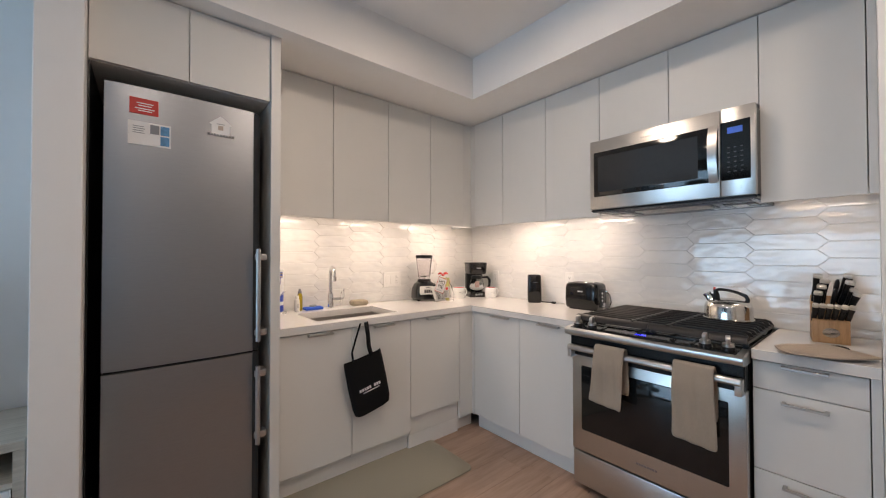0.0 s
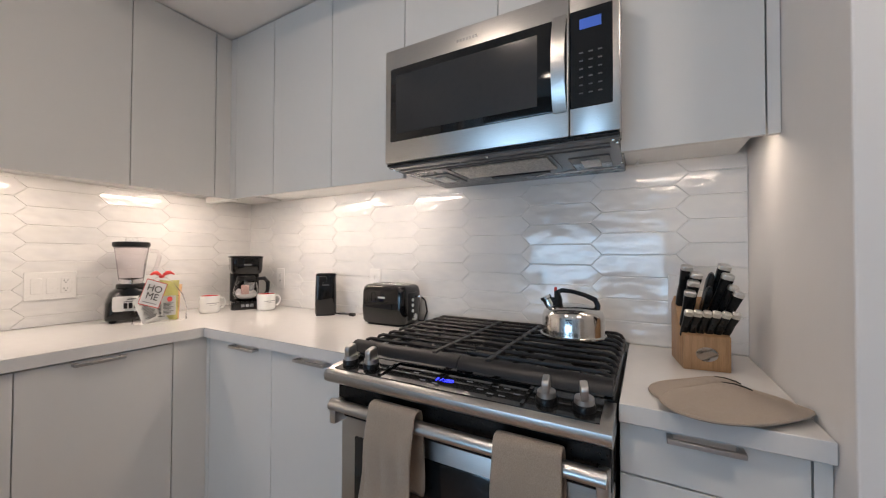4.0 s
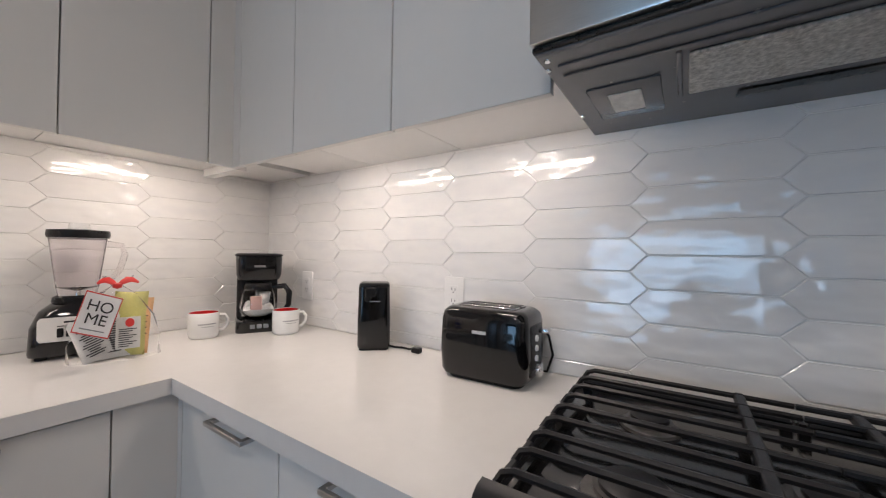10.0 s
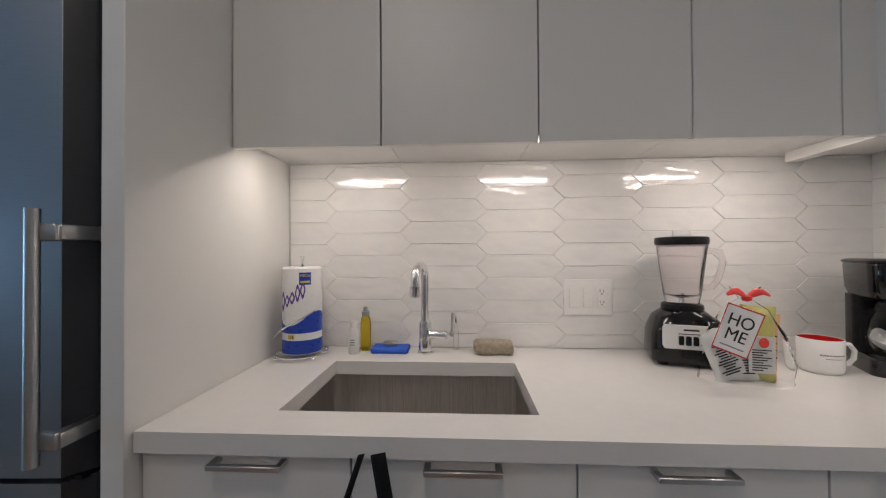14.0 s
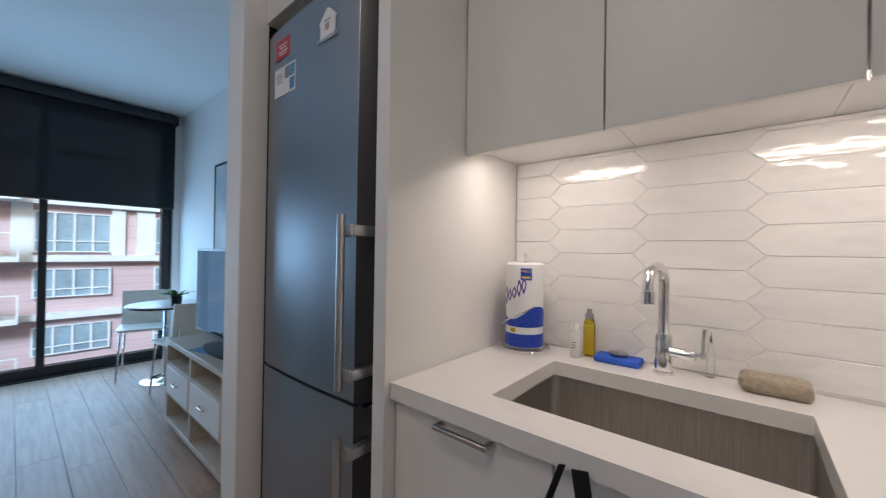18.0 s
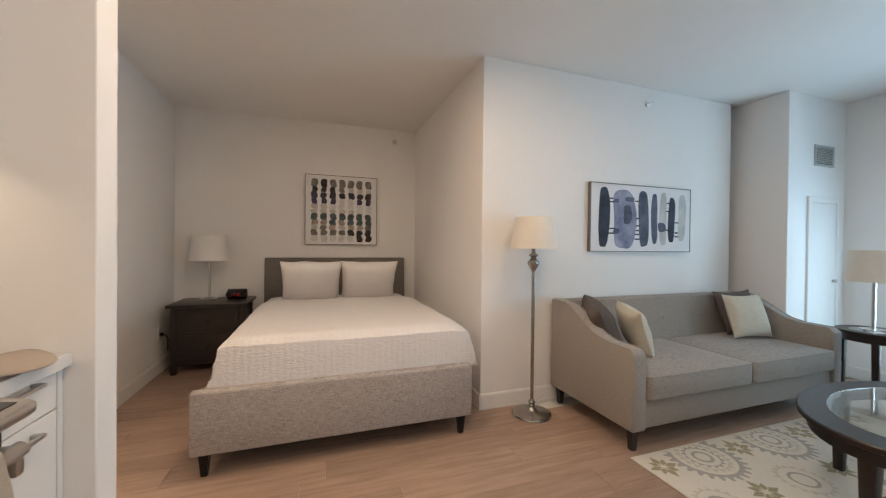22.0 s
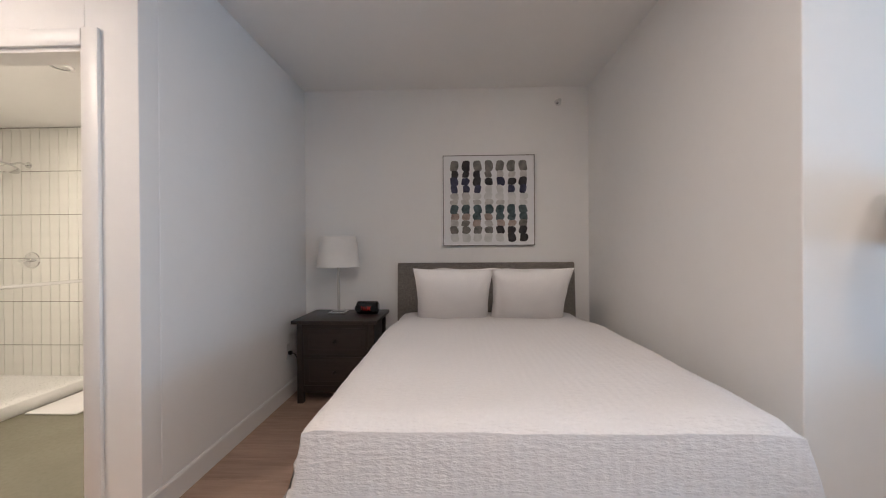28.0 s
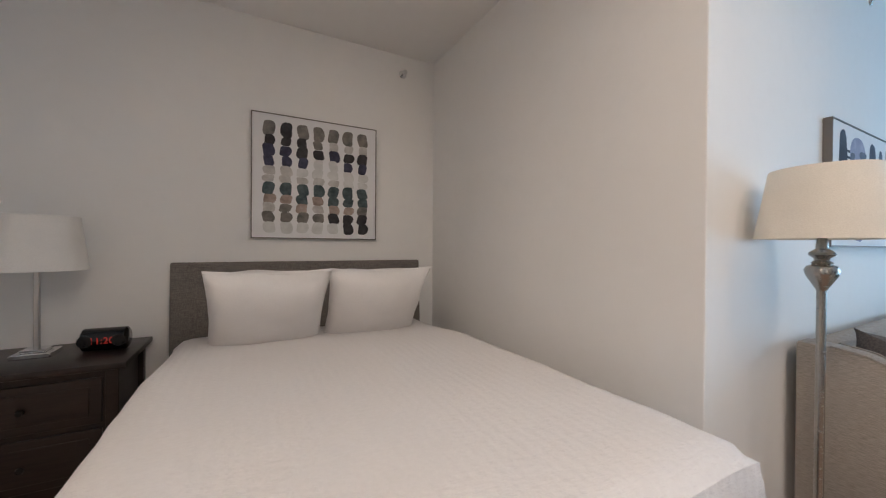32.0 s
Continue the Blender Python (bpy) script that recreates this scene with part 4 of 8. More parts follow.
# tea towels over the oven bar
def towel(y, w, hf, seed, skew):
    th = thing("tea_towel", T((SXF - 0.052, y, 0.815)), "taupe terry tea towel folded over the oven bar", "towel", "tea towels")
    bm = bmesh.new()
    n, rows = 12, []
    path = [(0.026, -0.22)] + [(0.024, -0.10), (0.022, -0.02)] + [(0.02 * math.cos(radians(a)), 0.004 + 0.014 * math.sin(radians(a))) for a in (20, 60, 100, 140, 170)] + [(-0.022, -0.03)] + [(-0.024 - 0.004 * math.sin(k), -0.03 - (hf - 0.03) * k / 8) for k in range(1, 9)]
    for p, (x, z) in enumerate(path):
        row = []
        for k in range(n + 1):
            u = k / n - 0.5
            fold = 0.012 * math.sin(u * 9 + seed + p * 0.15) * min(1, max(0, -z) / 0.12) * (1 if x < 0 else 0.3)
            wd = w * (1 + 0.10 * min(1, max(0, -z / hf)))
            row.append(bm.verts.new((x + (-abs(fold) if x < 0 else abs(fold)), u * wd + skew * max(0, -z) * (1 if x < 0 else 0), z + 0.012 * u * (1 if p == len(path) - 1 else 0))))
        rows.append(row)
    for a, b in zip(rows, rows[1:]):
        for k in range(n):
            bm.faces.new((a[k], a[k + 1], b[k + 1], b[k]))
    ob = part("cloth", bm, TAUPE, th)
    md = ob.modifiers.new("thickness", 'SOLIDIFY')
    md.thickness, md.offset = 0.007, 0
    md = ob.modifiers.new("round", 'SUBSURF')
    md.levels = md.render_levels = 1


towel(2.262, 0.150, 0.275, 0.4, 0.06)
towel(1.905, 0.150, 0.310, 2.1, -0.02)


# ---- things on the worktop ----
def outlet(name, m, slots, label):
    """Wall plate; slots lists what sits in it, 'r' a rocker switch and 'o' a double socket."""
    th = thing(name, m, label, "outlet")
    w = 0.072 + 0.046 * (len(slots) - 1)
    part("plate", bm_box(-w / 2, w / 2, -0.006, 0.0, -0.061, 0.061, 0.002, 1), WHITEP, th)
    for k, s in enumerate(slots):
        x = (k - (len(slots) - 1) / 2) * 0.046
        ins = part("rocker" if s == 'r' else "socket", bm_box(x - 0.0165, x + 0.0165, -0.0085, -0.0058, -0.034, 0.034, 0.0015, 1), WHITEP, th)
        if s == 'o':
            for z in (0.018, -0.018):
                part("slots", bm_join(bm_box(x - 0.007, x - 0.005, -0.0088, -0.0084, z, z + 0.009), bm_box(x + 0.005, x + 0.007, -0.0088, -0.0084, z, z + 0.007), bm_box(x - 0.002, x + 0.002, -0.0088, -0.0084, z - 0.008, z - 0.004)), INK, ins)


ROTE = Matrix.Rotation(radians(-90), 4, 'Z')
FACEN, FACEE = YN - 0.0045, XE - 0.0045
outlet("switch_plate", T((2.912, FACEN, 1.090)), "rro", "white triple plate with two rocker switches and socket on the tiles")
outlet("wall_outlet", T((FACEE, 2.905, 1.098)) @ ROTE, "o", "white double wall outlet above the toaster")
outlet("wall_outlet", T((FACEE, 3.656, 1.085)) @ ROTE, "o", "white double wall outlet near the coffee maker")
outlet("wall_outlet", T((FACEE, 1.575, 1.105)) @ ROTE, "o", "white double wall outlet behind the knife block")

# paper towel roll on its wire stand
pt = thing("paper_towel_holder", T((1.966, 3.855, CT)), "paper towel roll in blue and white wrap on wire stand", "paper towels")
part("base_ring", bm_tube([(0.082 * math.cos(a), 0.082 * math.sin(a), 0.012) for a in [2 * math.pi * k / 28 for k in range(28)]], 0.003, 8, True), CHROME, pt)
for k in range(4):
    a = radians(45 + 90 * k)
    part("foot", bm_lathe([(0, 0), (0.006, 0.002), (0.007, 0.007), (0.004, 0.012), (0, 0.013)], 12, T((0.082 * math.cos(a), 0.082 * math.sin(a), 0))), CHROME, pt)
part("cross_wire", bm_tube([(-0.082, 0, 0.012), (0.082, 0, 0.012)], 0.003, 8), CHROME, pt)
part("post", bm_tube([(0, 0, 0.012), (0, 0, 0.312), (0, 0, 0.322)], [0.004, 0.004, 0.008], 10), CHROME, pt)
BLUEWRAP = paint("blue_wrap", (0.015, 0.055, 0.42), 0.3, 0.06, 8, 0.1, 60, 0.002)
WHITEWRAP = paint("white_wrap", (0.80, 0.80, 0.80), 0.3, 0.03, 8, 0.15, 40, 0.003)
YELLOWP = paint("yellow_print", (0.75, 0.55, 0.03), 0.4, 0.05, 10, 0)
RR = 0.061
roll = part("roll", bm_lathe([(0.02, 0.018), (RR, 0.018), (RR, 0.283), (RR - 0.006, 0.289), (0.02, 0.289)], 40), WHITEWRAP, pt, "white wrapped paper roll")


def wrap_band(zlo, zhi, a0, a1, n, mat, name, dr=0.0008):
    """A patch bent round the roll; zlo and zhi are functions of 0..1 along it."""
    bm = bmesh.new()
    g = []
    for k in range(n + 1):
        u = k / n
        a = radians(a0 + (a1 - a0) * u)
        g.append([bm.verts.new(((RR + dr) * math.cos(a), (RR + dr) * math.sin(a), z)) for z in (zlo(u), zhi(u))])
    for a, b in zip(g, g[1:]):
        bm.faces.new((a[0], b[0], b[1], a[1]))
    return part(name, bm, mat, roll)


wrap_band(lambda u: 0.020, lambda u: 0.062, 0, 360, 40, BLUEWRAP, "lower_band")
wrap_band(lambda u: 0.084, lambda u: 0.128 + 0.022 * math.sin(2 * math.pi * u * 2 + 2.2), 0, 360, 48, BLUEWRAP, "wave_band")
wrap_band(lambda u: 0.234, lambda u: 0.272, -75, -42, 8, BLUEWRAP, "corner_mark")
wrap_band(lambda u: 0.240, lambda u: 0.246, -71, -46, 8, YELLOWP, "corner_bar", 0.0012)
wrap_band(lambda u: 0.066, lambda u: 0.080, -108, -88, 6, YELLOWP, "count_mark", 0.0012)
PURPLE = paint("purple_print", (0.10, 0.06, 0.30), 0.4, 0.05, 10, 0)
for k, (a0, w, h) in enumerate(((-142, 23, 0.062), (-120, 17, 0.038), (-103, 17, 0.038), (-86, 14, 0.056), (-72, 14, 0.056))):
    zc = 0.170 + 0.0095 * k + (h - 0.03) * 0.3
    for f, mat, dr in ((1.0, PURPLE, 0.0010), (0.52, WHITEWRAP, 0.0016)):
        d = (1 - f) / 2 * w
        wrap_band(lambda u: zc + 0.004 * u - h * f / 2 * max(0.25, math.sin(math.pi * u)), lambda u: zc + 0.004 * u + h * f / 2 * max(0.25, math.sin(math.pi * u)), a0 + d, a0 + w - d, 8, mat, "logo_shape", dr)


def roll_text(body, size, a, z, mat):
    bm = bm_text(body, size, 0.0002)
    bm.transform(Matrix.Rotation(radians(a + 90), 4, 'Z') @ T((0, -RR - 0.0022, z)) @ Matrix.Rotation(radians(90), 4, 'X'))
    part("print", bm, mat, roll)


roll_text("MEGA", 0.011, -58.5, 0.262, YELLOWP)
roll_text("128", 0.012, -98, 0.073, INK)
pts = [(0.083 * math.cos(radians(a)), 0.083 * math.sin(radians(a)), 0.07 + 0.085 * (a + 150) / 110) for a in range(-150, -39, 10)]
part("tension_arm", bm_tube(pts, 0.0028, 8), CHROME, pt)

# soaps and sponges behind the sink
CLEARP = glass("clear_plastic", (0.95, 0.97, 0.97), 0.05, 1.3)
OIL = glass("yellow_liquid", (0.80, 0.62, 0.06), 0.05, 1.33)
WHITESOAP = paint("white_soap_bottle", (0.72, 0.72, 0.70), 0.3, 0.04, 20, 0.0)
bt = thing("dish_soap_bottle", T((2.155, 3.925, CT)), "clear bottle of yellow dish soap with grey cap", "bottle")
part("bottle", bm_lathe([(0, 0), (0.016, 0), (0.018, 0.004), (0.018, 0.095), (0.014, 0.112), (0.010, 0.118), (0, 0.118)], 24, None, 1.0, 0.75), OIL, bt)
part("cap", bm_lathe([(0, 0.1185), (0.013, 0.1185), (0.013, 0.132), (0.008, 0.134), (0.007, 0.148), (0, 0.149)], 18), GREYINK, bt)
bt = thing("hand_soap_bottle", T((2.125, 3.888, CT)), "small clear bottle of white soap with label", "bottle")
part("bottle", bm_lathe([(0, 0), (0.016, 0), (0.0175, 0.003), (0.0175, 0.072), (0.014, 0.082), (0, 0.083)], 22), WHITESOAP, bt)
part("cap", bm_lathe([(0, 0.0835), (0.012, 0.0835), (0.012, 0.104), (0.010, 0.106), (0, 0.106)], 18), WHITEP, bt)
bars = bmesh.new()
for z in (0.030, 0.038, 0.046):
    add_box(bars, -0.008, 0.008, -0.0184, -0.0178, z, z + 0.003)
part("label_lines", bars, GREYINK, bt)
sp = thing("sponge_pack", T((2.243, 3.915, CT)), "blue sponges in clear wrap lying behind the sink", "sponge")
part("sponge", bm_box(-0.062, 0.062, -0.035, 0.035, 0.0, 0.019, 0.006, 2), paint("blue_sponge", (0.03, 0.12, 0.62), 0.7, 0.15, 40, 0.8, 300, 0.003), sp)
part("steel_pad", bm_lathe([(0, 0), (0.024, 0.003), (0.028, 0.009), (0.02, 0.015), (0, 0.017)], 20, T((0.0, 0, 0.0192)), 1.0, 0.7), paint("steel_wool", (0.42, 0.42, 0.42), 0.35, 0.4, 160, 1.0, 400, 0.004, metal=0.9), sp, "grey steel wool pad")
sp = thing("scrub_pad", T((2.585, 3.905, CT + 0.024)), "beige woven scrubbing cloth pad", "cloth")
bm = bm_box(-0.066, 0.066, -0.036, 0.036, -0.0238, 0.018, 0.016, 4)
bmesh.ops.subdivide_edges(bm, edges=bm.edges[:], cuts=2, use_grid_fill=True)
for v_ in bm.verts:
    v_.co += Vector((0.6, 0.5, 0.5 if v_.co.z > -0.02 else 0.0)) * 0.007 * noise.noise(v_.co * 26)
part("pad", bm, fabric("knit_cotton", (0.42, 0.36, 0.27), (0.24, 0.20, 0.14), 220, 12, 1.0), sp)
sp = thing("glass_dispenser", T((2.462, 3.945, CT)), "slim clear glass stopper beside the faucet", "dispenser")
part("body", bm_lathe([(0, 0), (0.009, 0), (0.009, 0.06), (0.004, 0.085), (0, 0.12)], 14), GLASS, sp)

# blender
bl = thing("blender", T((3.153, 3.847, CT)) @ Matrix.Rotation(radians(-16), 4, 'Z') @ Matrix.Diagonal((0.95, 0.95, 1.0, 1.0)), "black blender with clear plastic jar", "blender")
rings = [rrect(0.098, 0.088, 0.03, 0.012), rrect(0.100, 0.090, 0.035, 0.02), rrect(0.098, 0.088, 0.04, 0.09), rrect(0.082, 0.074, 0.045, 0.135), rrect(0.058, 0.058, 0.05, 0.156)]
base = part("motor_base", bm_loft(rings), BLACKG, bl)
for sx in (-1, 1):
    for sy in (-1, 1):
        part("foot", bm_cyl(0.014, 0, 0.0125, 12, 0, T((sx * 0.07, sy * 0.06, 0))), BLACKP, base)
fp = part("face_plate", bm_loft([[(x, -0.0905 - d, 0.088 + z) for x, z in [(0.078 * math.cos(radians(a)) ** 3 * 0 + 0.075 * max(-1, min(1, 1.3 * math.cos(radians(a)))), 0.034 * max(-1, min(1, 1.5 * math.sin(radians(a)))))for a in range(0, 360, 15)]] for d in (0.0, 0.005)]), WHITEP, base, "white control plate")
for k in range(4):
    part("button", bm_box(-0.034 + k * 0.019, -0.020 + k * 0.019, -0.102, -0.095, 0.066, 0.092, 0.002, 1), BLACKP, fp)
bars = bmesh.new()
add_box(bars, -0.02, 0.02, -0.0960, -0.0952, 0.106, 0.111)
add_box(bars, -0.034, 0.036, -0.0960, -0.0952, 0.096, 0.0985)
part("print_lines", bars, INK, fp)
part("collar", bm_lathe([(0.056, 0.154), (0.060, 0.160), (0.058, 0.172), (0.050, 0.176)], 28), BLACKP, bl)
JARP = glass("smoky_jar_plastic", (0.93, 0.90, 0.91), 0.12, 1.25)
prof = [(0.046, 0.176), (0.052, 0.20), (0.070, 0.345), (0.072, 0.350), (0.069, 0.350), (0.049, 0.203), (0.0, 0.190)]
jar = part("jar", bm_lathe(prof, 10, Matrix.Rotation(radians(18), 4, 'Z')), JARP, bl, "clear ribbed jar")
part("jar_handle", bm_tube([(0.068, 0, 0.335), (0.104, 0, 0.330), (0.112, 0, 0.30), (0.100, 0, 0.25), (0.082, 0, 0.225), (0.058, 0, 0.222)], 0.009, 10), JARP, jar)
part("blades", bm_join(bm_box(-0.022, 0.022, -0.004, 0.004, 0.196, 0.198), bm_box(-0.004, 0.004, -0.02, 0.02, 0.200, 0.202), bm_cyl(0.006, 0.176, 0.206, 10)), CHROME, jar)
lid = part("lid", bm_lathe([(0, 0.351), (0.074, 0.351), (0.076, 0.362), (0.074, 0.374), (0.030, 0.378), (0, 0.378)], 28), BLACKP, bl, "black lid")
part("lid_cap", bm_lathe([(0, 0.3785), (0.026, 0.3785), (0.024, 0.396), (0, 0.397)], 20), CLEARP, lid)

# gift bag with snacks
gb = thing("snack_gift_bag", T((3.182, 3.665, CT)) @ Matrix.Rotation(radians(-14), 4, 'Z') @ Matrix.Diagonal((0.86, 0.92, 1.03, 1.0)), "clear bag of snacks with red ribbon and white tag", "gift bag")
SNACKG = paint("green_snack_pack", (0.44, 0.42, 0.13), 0.3, 0.2, 20, 0.3, 40, 0.004)
SNACKO = paint("orange_snack_pack", (0.62, 0.36, 0.17), 0.3, 0.2, 20, 0.3, 40, 0.004)
SNACKW = paint("silver_snack_pack", (0.58, 0.58, 0.56), 0.28, 0.15, 20, 0.3, 40, 0.004)


def pack(x, y, w, h, d, mat, rot, lines, name):
    bm = bm_cushion(w, h, d, 0.2, 10, 12, x * 40, 0.004)
    m = T((x, y, h / 2 + 0.004)) @ Matrix.Rotation(radians(rot), 4, 'Y') @ Matrix.Rotation(radians(84), 4, 'X')
    bm.transform(m)
    p = part(name, bm, mat, gb)
    bars = bmesh.new()
    rn = random.Random(int(abs(x) * 1000))
    for k in range(lines):
        ww = w * rn.uniform(0.3, 0.62)
        add_box(bars, -ww / 2, ww / 2, h * (-0.36 + 0.62 * k / max(1, lines)), h * (-0.36 + 0.62 * k / max(1, lines)) + 0.003, d / 2 * 0.98, d / 2 + 0.0012, m)
    part("print_lines", bars, INK, p)
    return p


pack(-0.040, -0.012, 0.085, 0.125, 0.03, SNACKW, -22, 12, "silver_packet")
pack(0.010, 0.0, 0.085, 0.14, 0.035, SNACKW, -4, 14, "white_packet")
gp = pack(0.055, 0.008, 0.090, 0.185, 0.045, SNACKG, 3, 0, "green_packet")
part("packet_label", bm_box(0.018, 0.082, -0.024, -0.0185, 0.03, 0.118), SNACKW, gp)
bars = bmesh.new()
for k in range(9):
    add_box(bars, 0.026, 0.052 + 0.02 * (k % 3) / 2, -0.0252, -0.0242, 0.036 + 0.006 * k, 0.0385 + 0.006 * k)
part("print_lines", bars, INK, gp)
part("packet_dot", bm_cyl(0.012, 0, 0.001, 20, 0, T((0.054, -0.0245, 0.103)) @ Matrix.Rotation(radians(90), 4, 'X')), RED, gp)
pack(0.088, 0.022, 0.05, 0.165, 0.035, SNACKO, 6, 6, "orange_packet")
WRAP = glass("cellophane", (0.99, 0.99, 0.99), 0.05, 1.05)
rings = []
for z, hw, hd in ((0.002, 0.118, 0.048), (0.05, 0.115, 0.05), (0.12, 0.095, 0.045), (0.18, 0.055, 0.03), (0.206, 0.014, 0.012), (0.235, 0.04, 0.02)):
    rings.append([(hw * math.cos(a) * (1 + 0.06 * math.sin(5 * a + z * 60)) + 0.02, hd * math.sin(a), z) for a in [2 * math.pi * k / 28 for k in range(28)]])
ob = part("wrapper", bm_loft(rings, True, False), WRAP, gb, "crinkled clear wrapper")
ob.visible_shadow = False
RIB = paint("red_ribbon", (0.62, 0.03, 0.025), 0.35, 0.08, 20, 0.1)
part("ribbon_knot", bm_lathe([(0, -0.009), (0.012, -0.005), (0.013, 0.005), (0, 0.009)], 14, T((0.02, -0.012, 0.207))), RIB, gb)
for s, L in ((-1, 0.05), (1, 0.055)):
    pts = [(0.02 + s * L * u, -0.014, 0.207 + 0.014 * math.sin(u * 3) + 0.006 * u) for u in (0, 0.2, 0.45, 0.7, 1.0)]
    part("ribbon_loop", bm_tube(pts, [0.003, 0.008, 0.011, 0.009, 0.004], 10, flat=0.35), RIB, gb)
tm = T((-0.025, -0.062, 0.135)) @ Matrix.Rotation(radians(18), 4, 'Y') @ Matrix.Rotation(radians(10), 4, 'X')
bm = bm_box(-0.045, 0.045, 0, 0.0012, -0.058, 0.058)
bm.transform(tm)
tag = part("tag", bm, WHITECARD, gb, "white card tag with red edge")
bm = bm_join(bm_box(-0.045, 0.045, -0.0006, 0.0, 0.0545, 0.058), bm_box(-0.045, 0.045, -0.0006, 0.0, -0.058, -0.0545), bm_box(-0.045, -0.0425, -0.0006, 0.0, -0.0545, 0.0545), bm_box(0.0425, 0.045, -0.0006, 0.0, -0.0545, 0.0545))
bm.transform(tm)
part("tag_edge", bm, RED, tag)
for body, z in (("HO", 0.022), ("ME", -0.014)):
    bm = bm_text(body, 0.042)
    bm.transform(tm @ T((0, -0.0012, z)) @ Matrix.Rotation(radians(90), 4, 'X'))
    part("letters", bm, INK, tag)
bm = bm_box(-0.03, 0.03, -0.0008, 0, -0.044, -0.041)
bm.transform(tm)
part("small_print", bm, GREYINK, tag)

# coffee maker
cm = thing("coffee_maker", T((3.670, 3.757, CT)) @ Matrix.Rotation(radians(-26), 4, 'Z') @ Matrix.Diagonal((0.90, 0.86, 1.0, 1.0)), "black drip coffee maker with glass pot", "coffee maker")
part("base", bm_loft([rrect(0.088, 0.105, 0.03, 0.0), rrect(0.090, 0.107, 0.03, 0.006), rrect(0.088, 0.105, 0.03, 0.042), rrect(0.084, 0.10, 0.03, 0.046)]), BLACKG, cm)
part("column", bm_loft([[(x, y + 0.062, z) for x, y, z in rrect(0.085, 0.04, 0.02, zz)] for zz in (0.046, 0.205)]), BLACKP, cm)
part("brew_head", bm_loft([rrect(0.082, 0.10, 0.035, 0.205), rrect(0.089, 0.107, 0.035, 0.225), rrect(0.092, 0.11, 0.035, 0.29), rrect(0.09, 0.108, 0.035, 0.298)]), BLACKG, cm)
part("lid", bm_loft([rrect(0.094, 0.112, 0.035, 0.298), rrect(0.095, 0.113, 0.035, 0.303), rrect(0.085, 0.103, 0.035, 0.308)]), BLACKP, cm)
part("badge", bm_box(-0.022, 0.022, -0.1118, -0.1095, 0.254, 0.262), paint("silver_badge", (0.5, 0.5, 0.5), 0.3, metal=1.0), cm)
for k in range(3):
    part("button", bm_box(-0.035 + k * 0.026, -0.015 + k * 0.026, -0.1085, -0.1055, 0.016, 0.032, 0.002, 1), GREYINK, cm)
pot = part("pot", bm_lathe([(0.04, 0.048), (0.066, 0.056), (0.076, 0.095), (0.066, 0.145), (0.052, 0.170), (0.056, 0.178), (0.050, 0.176), (0.062, 0.144), (0.071, 0.095), (0.061, 0.060), (0, 0.053)], 32, T((0, -0.03, 0))), glass("pot_glass", (0.98, 0.98, 0.98), 0.0, 1.18), cm, "clear glass coffee pot")
part("pot_band", bm_lathe([(0.0535, 0.164), (0.0565, 0.166), (0.0565, 0.178), (0.0535, 0.180)], 32, T((0, -0.03, 0))), BLACKP, pot)
part("pot_lid", bm_lathe([(0, 0.180), (0.054, 0.180), (0.05, 0.190), (0, 0.193)], 28, T((0, -0.03, 0))), BLACKP, pot)
part("pot_handle", bm_tube([(0.052, -0.045, 0.172), (0.105, -0.065, 0.176), (0.124, -0.072, 0.15), (0.122, -0.071, 0.10), (0.105, -0.065, 0.078), (0.088, -0.058, 0.080)], [0.009, 0.012, 0.013, 0.012, 0.010, 0.007], 10), BLACKP, pot, "black pot handle")
bm = bm_cushion(0.124, 0.118, 0.060, 0.3, 14, 14, 7, 0.03)
bm.transform(T((0.0, -0.03, 0.086)))
part("filter_papers", bm, WHITECARD, pot, "white paper filters inside the pot")
bm = bm_cushion(0.062, 0.070, 0.018, 0.3, 8, 8, 3, 0.01)
bm.transform(T((0.012, -0.062, 0.125)) @ Matrix.Rotation(radians(70), 4, 'X') @ Matrix.Rotation(radians(-12), 4, 'Z'))
part("silver_packet", bm, paint("silver_foil", (0.62, 0.62, 0.63), 0.25, 0.2, 60, 0.6, 90, 0.003, metal=0.7), pot)
part("filter_packet", bm_box(-0.034, 0.012, -0.088, -0.080, 0.085, 0.140, 0.003, 1), paint("pink_packet", (0.65, 0.42, 0.38), 0.4), pot)


